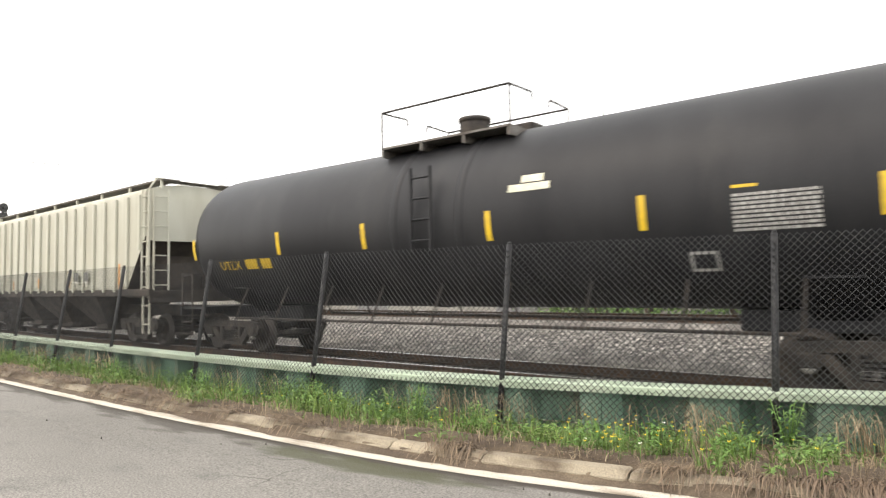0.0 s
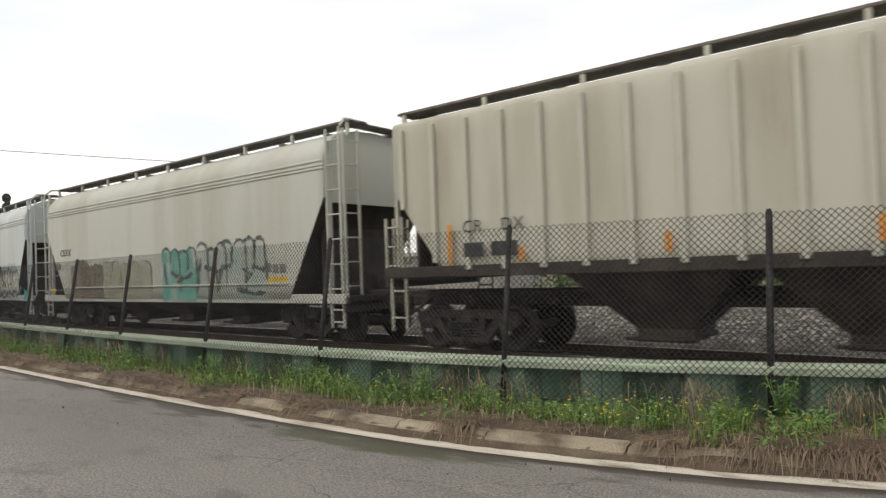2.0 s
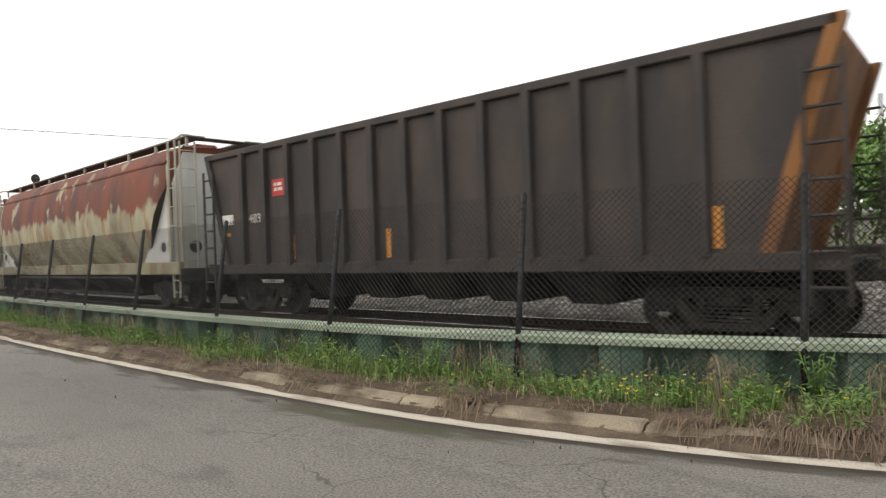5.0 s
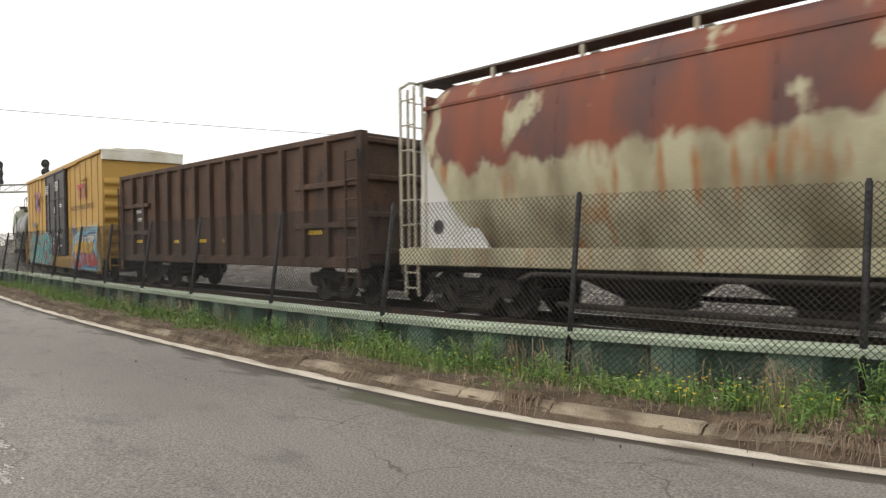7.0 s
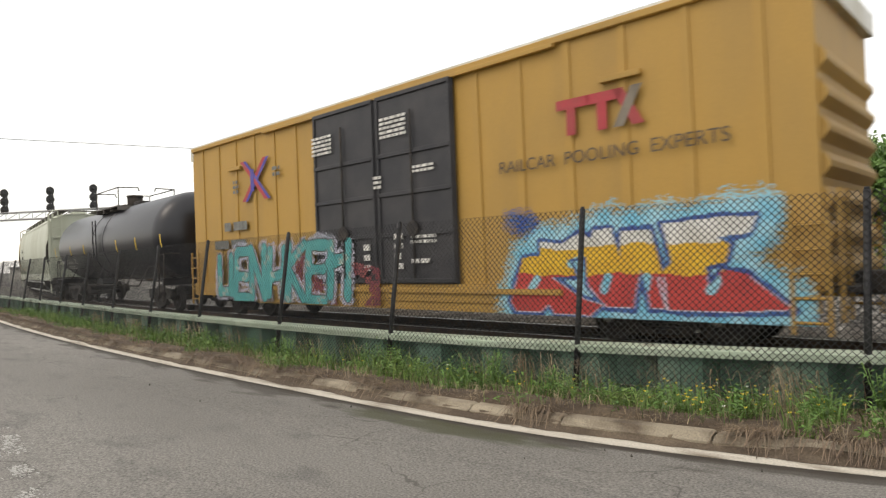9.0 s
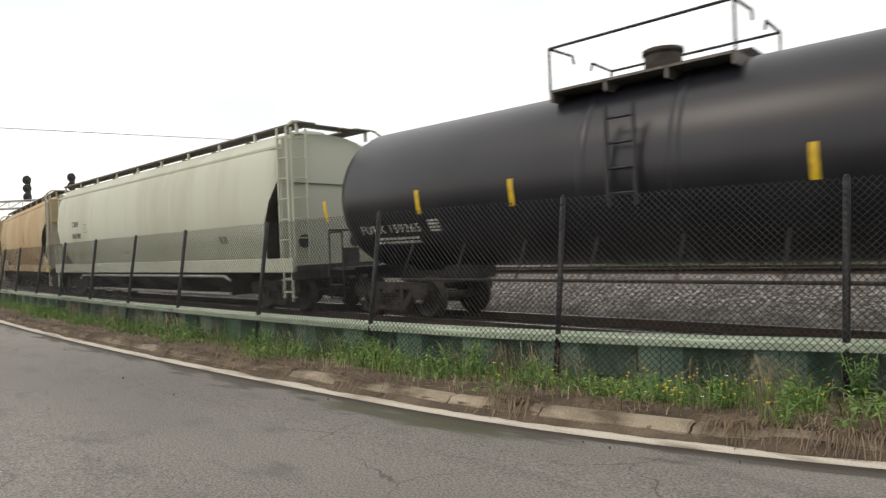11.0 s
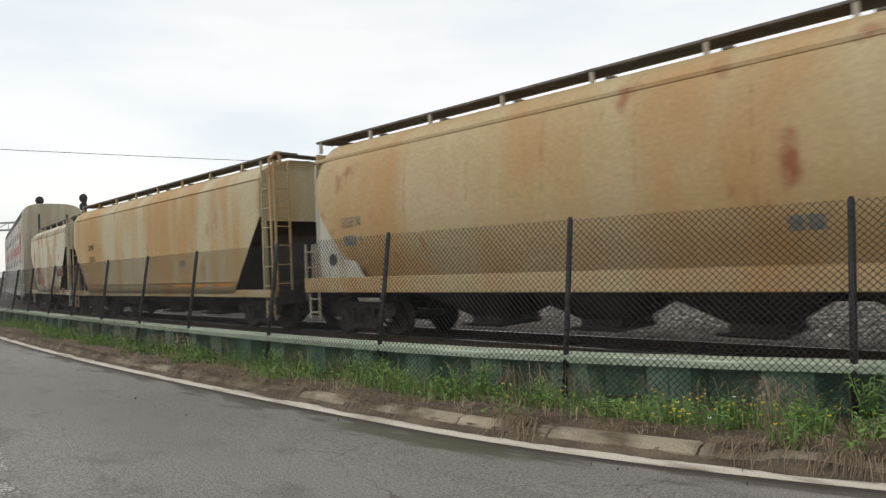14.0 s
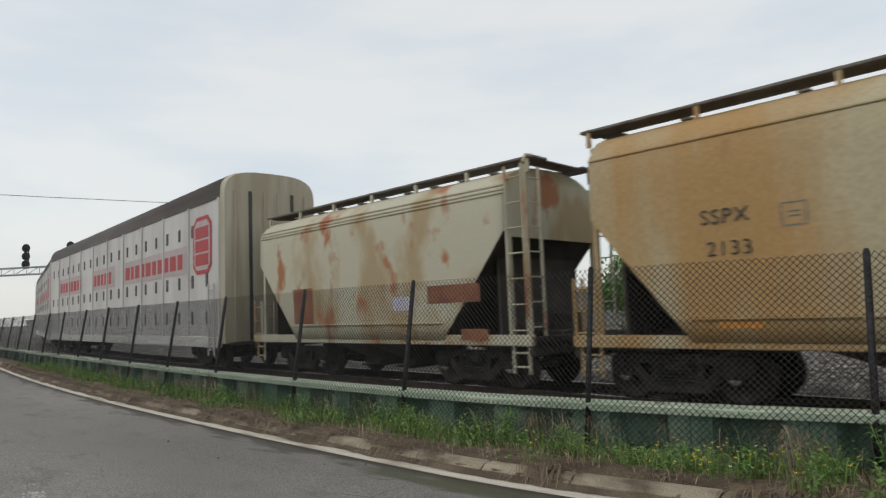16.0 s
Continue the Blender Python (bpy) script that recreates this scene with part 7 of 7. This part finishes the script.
def road_marks():
    rnd = random.Random(17)
    s = Shape()
    xs = span(-34, 2.5, 0.09)
    vs = []
    for x in xs:                                   # silt washed against the kerb
        y, k = kerb_y(x), 0.5 + noise.noise(Vector((x * 1.4, 5, 0))) + 0.4 * noise.noise(Vector((x * 7, 9, 0)))
        k = max(0.0, min(1.2, k))
        vs += [(x, y - 0.045 - 0.06 * k, 0.006), (x, y - 0.01, 0.02 + 0.02 * k), (x, y + 0.035, 0.03 + 0.055 * k)]
    s.add(vs, [q for i in range(len(xs) - 1) for q in ((3 * i, 3 * i + 3, 3 * i + 4, 3 * i + 1), (3 * i + 1, 3 * i + 4, 3 * i + 5, 3 * i + 2))])
    tagged(part("kerb_silt", s, GUTTER_DIRT, None), "dark brown silt washed against the kerb", "silt", kind="stuff")
    s = Shape()
    for _ in range(900):                           # remains of a worn painted line
        u = rnd.random()
        if noise.noise(Vector((u * 7, 1.0, 2.0))) < -0.05 or rnd.random() < 0.25:
            continue
        x, y = -7.3 + 2.6 * u + rnd.gauss(0, 0.02), 1.72 - 0.52 * u + rnd.gauss(0, 0.045)
        r = rnd.uniform(0.004, 0.018)
        s.add([(x + 1.8 * r * math.cos(k) * rnd.uniform(0.5, 1.4), y + r * 0.6 * math.sin(k) * rnd.uniform(0.5, 1.4), 0.044 - 0.0083 * y) for k in range(6)], [tuple(range(6))])
    tagged(part("worn_line", s, WORN_WHITE, None), "flaked remains of a white painted road line", "road marking", kind="stuff")
    s = Shape()
    for _ in range(22):                           # grit, twigs and leaves on the road
        x = rnd.uniform(-12, 1)
        y = kerb_y(x) - 0.4 - 3.2 * rnd.random() ** 2
        r = rnd.uniform(0.004, 0.010)
        z = 0.03
        s.add([(x - r, y - r, z - 0.02), (x + r, y - r * 0.6, z - 0.02), (x + r * 0.2, y + r, z - 0.02), (x, y, z + r * 0.8)], [(0, 1, 3), (1, 2, 3), (2, 0, 3)])
    tagged(part("road_grit", s, TAR, None), "small dark grit and twigs on the asphalt", "grit", kind="stuff")


road_marks()

# ------------------------------------------------------------------ the far side
def far_tree(x, y, h, spread, seed, blossom=False):
    rnd = random.Random(seed)
    tree = thing("tree", "young green tree with pale blossom beyond the tracks" if blossom else "leafy green tree beyond the tracks", "tree", at=pose(x, y, -0.3))
    s = Shape()
    tips = []

    def limb(p, d, ln, r, depth):
        q = p + d * ln
        a = p
        s.loft([[a + r * Vector((math.cos(i * 1.047), math.sin(i * 1.047), 0)) for i in range(6)], [q + r * 0.6 * Vector((math.cos(i * 1.047), math.sin(i * 1.047), 0)) for i in range(6)]], 0, True)
        tips.append((q, depth))
        if depth < 4:
            for _ in range(3 if depth < 3 else 2):
                nd = (d + Vector((rnd.uniform(-1, 1), rnd.uniform(-1, 1), rnd.uniform(-0.1, 0.7))) * 0.75).normalized()
                limb(q, nd, ln * rnd.uniform(0.6, 0.85), r * 0.58, depth + 1)

    for b0 in range(3):
        limb(Vector((rnd.uniform(-0.6, 0.6), rnd.uniform(-0.4, 0.4), 0)), Vector((rnd.uniform(-0.3, 0.3), rnd.uniform(-0.2, 0.2), 1)).normalized(), h * 0.24, 0.09, 0)
    part("trunk", s, BARK, tree)
    c = Shape()
    for q, depth in tips:
        if depth < 1:
            continue
        for _ in range(85 if depth > 2 else 60):
            o = q + Vector((rnd.gauss(0, 1), rnd.gauss(0, 1), rnd.gauss(0, 0.8))) * spread
            u = Vector((rnd.uniform(-1, 1), rnd.uniform(-1, 1), rnd.uniform(-1, 1))).normalized()
            w = u.orthogonal().normalized()
            k = rnd.uniform(0.07, 0.14)
            c.add([o - u * k, o + w * k * 0.5, o + u * k, o - w * k * 0.5], [(0, 1, 2, 3)], 1 if blossom and rnd.random() < 0.3 else 0)
    for _ in range(900):                           # low growth round the foot
        o = Vector((rnd.gauss(0, 1.1), rnd.gauss(0, 0.8), abs(rnd.gauss(0, 1.1))))
        u = Vector((rnd.uniform(-1, 1), rnd.uniform(-1, 1), rnd.uniform(-1, 1))).normalized()
        w = u.orthogonal().normalized()
        k = rnd.uniform(0.07, 0.14)
        c.add([o - u * k, o + w * k * 0.5, o + u * k, o - w * k * 0.5], [(0, 1, 2, 3)])
    part("crown", c, [TREE_LEAF, BLOSSOM], tree)


for i, (x, y, h, b) in enumerate(((-5.5, 27, 7.5, False), (-2.6, 25, 6.5, False), (-8.6, 26, 6.8, True), (-11.5, 29, 6.0, True), (0.5, 28, 7.0, False), (-15.5, 33, 5.0, False), (3.5, 27, 7.0, False))):
    far_tree(x, y, h, 0.5, 40 + i, b)


def warehouse():
    t = thing("warehouse", "long low pale warehouse beyond the yard", "building", at=pose(0, 0, -0.35))
    PALE = material("pale_block_wall", (0.36, 0.345, 0.31), 0.85, other=(0.30, 0.285, 0.255), scale=1.2, grain=0.1)
    ROOF = material("grey_metal_roof", (0.22, 0.22, 0.22), 0.6, metal=0.3, other=(0.28, 0.27, 0.26), scale=1.0)
    part("wall", Shape().box(-150, 60, 38, 52, 0, 2.7), PALE, t)
    part("roof", Shape().loft([[(x, 37.6, 2.7), (x, 52.4, 2.7), (x, 52.4, 2.8), (x, 45, 3.3), (x, 37.6, 2.8)] for x in (-150.5, 60.5)]), ROOF, t)
    for x in range(-140, 55, 13):
        part("roller_door", Shape().box(x, x + 3.2, 37.93, 38.05, 0, 2.4), ROOF, t)


warehouse()


def steeple():
    t = thing("church_steeple", "slender grey-green church spire far beyond the railway", "steeple", at=pose(-62.0, 157, -2.6))
    SPIRE = material("slate_green_spire", (0.20, 0.25, 0.22), 0.7, other=(0.26, 0.30, 0.27), scale=0.8)
    TOWER = material("brick_tower", (0.25, 0.14, 0.10), 0.9, other=(0.3, 0.18, 0.13), scale=1.5)
    ring = lambda r, z: [(r * math.cos(k * math.pi / 4), r * math.sin(k * math.pi / 4), z) for k in range(8)]
    part("spire", Shape().loft([ring(2.6, 27), ring(2.3, 28.5), ring(0.15, 47.5), ring(0.1, 48.5)]), SPIRE, t)
    part("tower", Shape().box(-2.7, 2.7, -2.7, 2.7, 2.2, 27, c=0.1), TOWER, t)
    part("cross", Shape().box(-0.08, 0.08, -0.08, 0.08, 48.4, 50.0).box(-0.45, 0.45, -0.07, 0.07, 49.3, 49.45), SPIRE, t)


steeple()


def signal_bridge():
    b = thing("signal_bridge", "grey lattice signal bridge over the tracks with three black signal heads", "signal bridge")
    pa, pb = Vector((-63.5, 16.0, 0)), Vector((-56.8, 20.6, 0))
    d = (pb - pa).normalized()
    GREYM = material("pale_grey_steel", (0.45, 0.46, 0.45), 0.6, metal=0.3, other=(0.36, 0.36, 0.35), scale=3)
    s = Shape()
    ends = (pa - d * 7.5, pb + d * 4)
    for z in (5.9, 6.5):
        for off in (-0.4, 0.4):
            q = Vector((-d.y, d.x, 0)) * off
            s.rod(ends[0] + q + Vector((0, 0, z)), ends[1] + q + Vector((0, 0, z)), 0.05)
    ln = (ends[1] - ends[0]).length
    n = 16
    for i in range(n):
        a, c = ends[0] + d * ln * i / n, ends[0] + d * ln * (i + 1) / n
        s.rod(a + Vector((0, 0, 5.9)), c + Vector((0, 0, 6.5)), 0.03, 4)
        s.rod(a + Vector((0, 0, 6.5)), a + Vector((0, 0, 5.9)), 0.03, 4)
    part("truss", s, GREYM, b)
    for e in ends:
        part("leg", Shape().rod((e.x, e.y, -0.35), (e.x, e.y, 6.6), 0.14, 8), GREYM, b)
    for u in (0.0, 0.52, 1.0):
        p = pa + (pb - pa) * u
        s = Shape().rod((p.x, p.y, 6.4), (p.x, p.y, 8.4), 0.06)
        mast = part("signal_mast", s, DARK, b)
        for z in (6.75, 7.45, 8.15):
            h = Shape()
            h.loft([[(p.x + dx, p.y - 0.22 + 0.30 * math.cos(k * math.pi / 8), z + 0.36 * math.sin(k * math.pi / 8)) for k in range(16)] for dx in (0.0, 0.16)])
            h.loft([[(p.x + dx, p.y - 0.22 + 0.12 * math.cos(k * math.pi / 6), z + 0.12 * math.sin(k * math.pi / 6)) for k in range(12)] for dx in (0.16, 0.42)])
            part("signal_head", h, BLACK_MARK, mast)


signal_bridge()


def cable():
    s = Shape()
    a, b = Vector((-52.0, -19.0, 9.6)), Vector((4.0, 99.0, 9.2))
    pts = [a + (b - a) * (i / 24) + Vector((0, 0, -1.6 * (1 - (2 * i / 24 - 1) ** 2))) for i in range(25)]
    s.pipe(pts, 0.016, 5)
    ob = thing("overhead_cable", "thin dark overhead cable sagging across the tracks", "cable")
    part("wire", s, FENCE, ob)
    for p in (a, b):
        part("pole", Shape().rod((p.x, p.y, -0.35), (p.x, p.y, p.z + 0.4), 0.13, 10), BARK, ob)


cable()


# ------------------------------------------------------------------ what moves
def motions():
    for car in TRAIN:
        middle = car["middle"]
        del car["middle"]
        rows = []
        for i in range(65):
            t = SECONDS * i / 64
            x = middle + SPEED * t
            rows.append((t, pose(x, track_y(x), RAIL_Z, 0, 0, track_turn(x))))
        walk(car, rows)
    rate = math.degrees(SPEED / 0.42)
    last = int(SECONDS * FPS)
    for ob, dx in WHEELSETS:
        walk(ob, [(i / FPS, pose(dx, 0, 0.42, 0, (rate * i / FPS) % 360, 0)) for i in range(last + 1)])


motions()
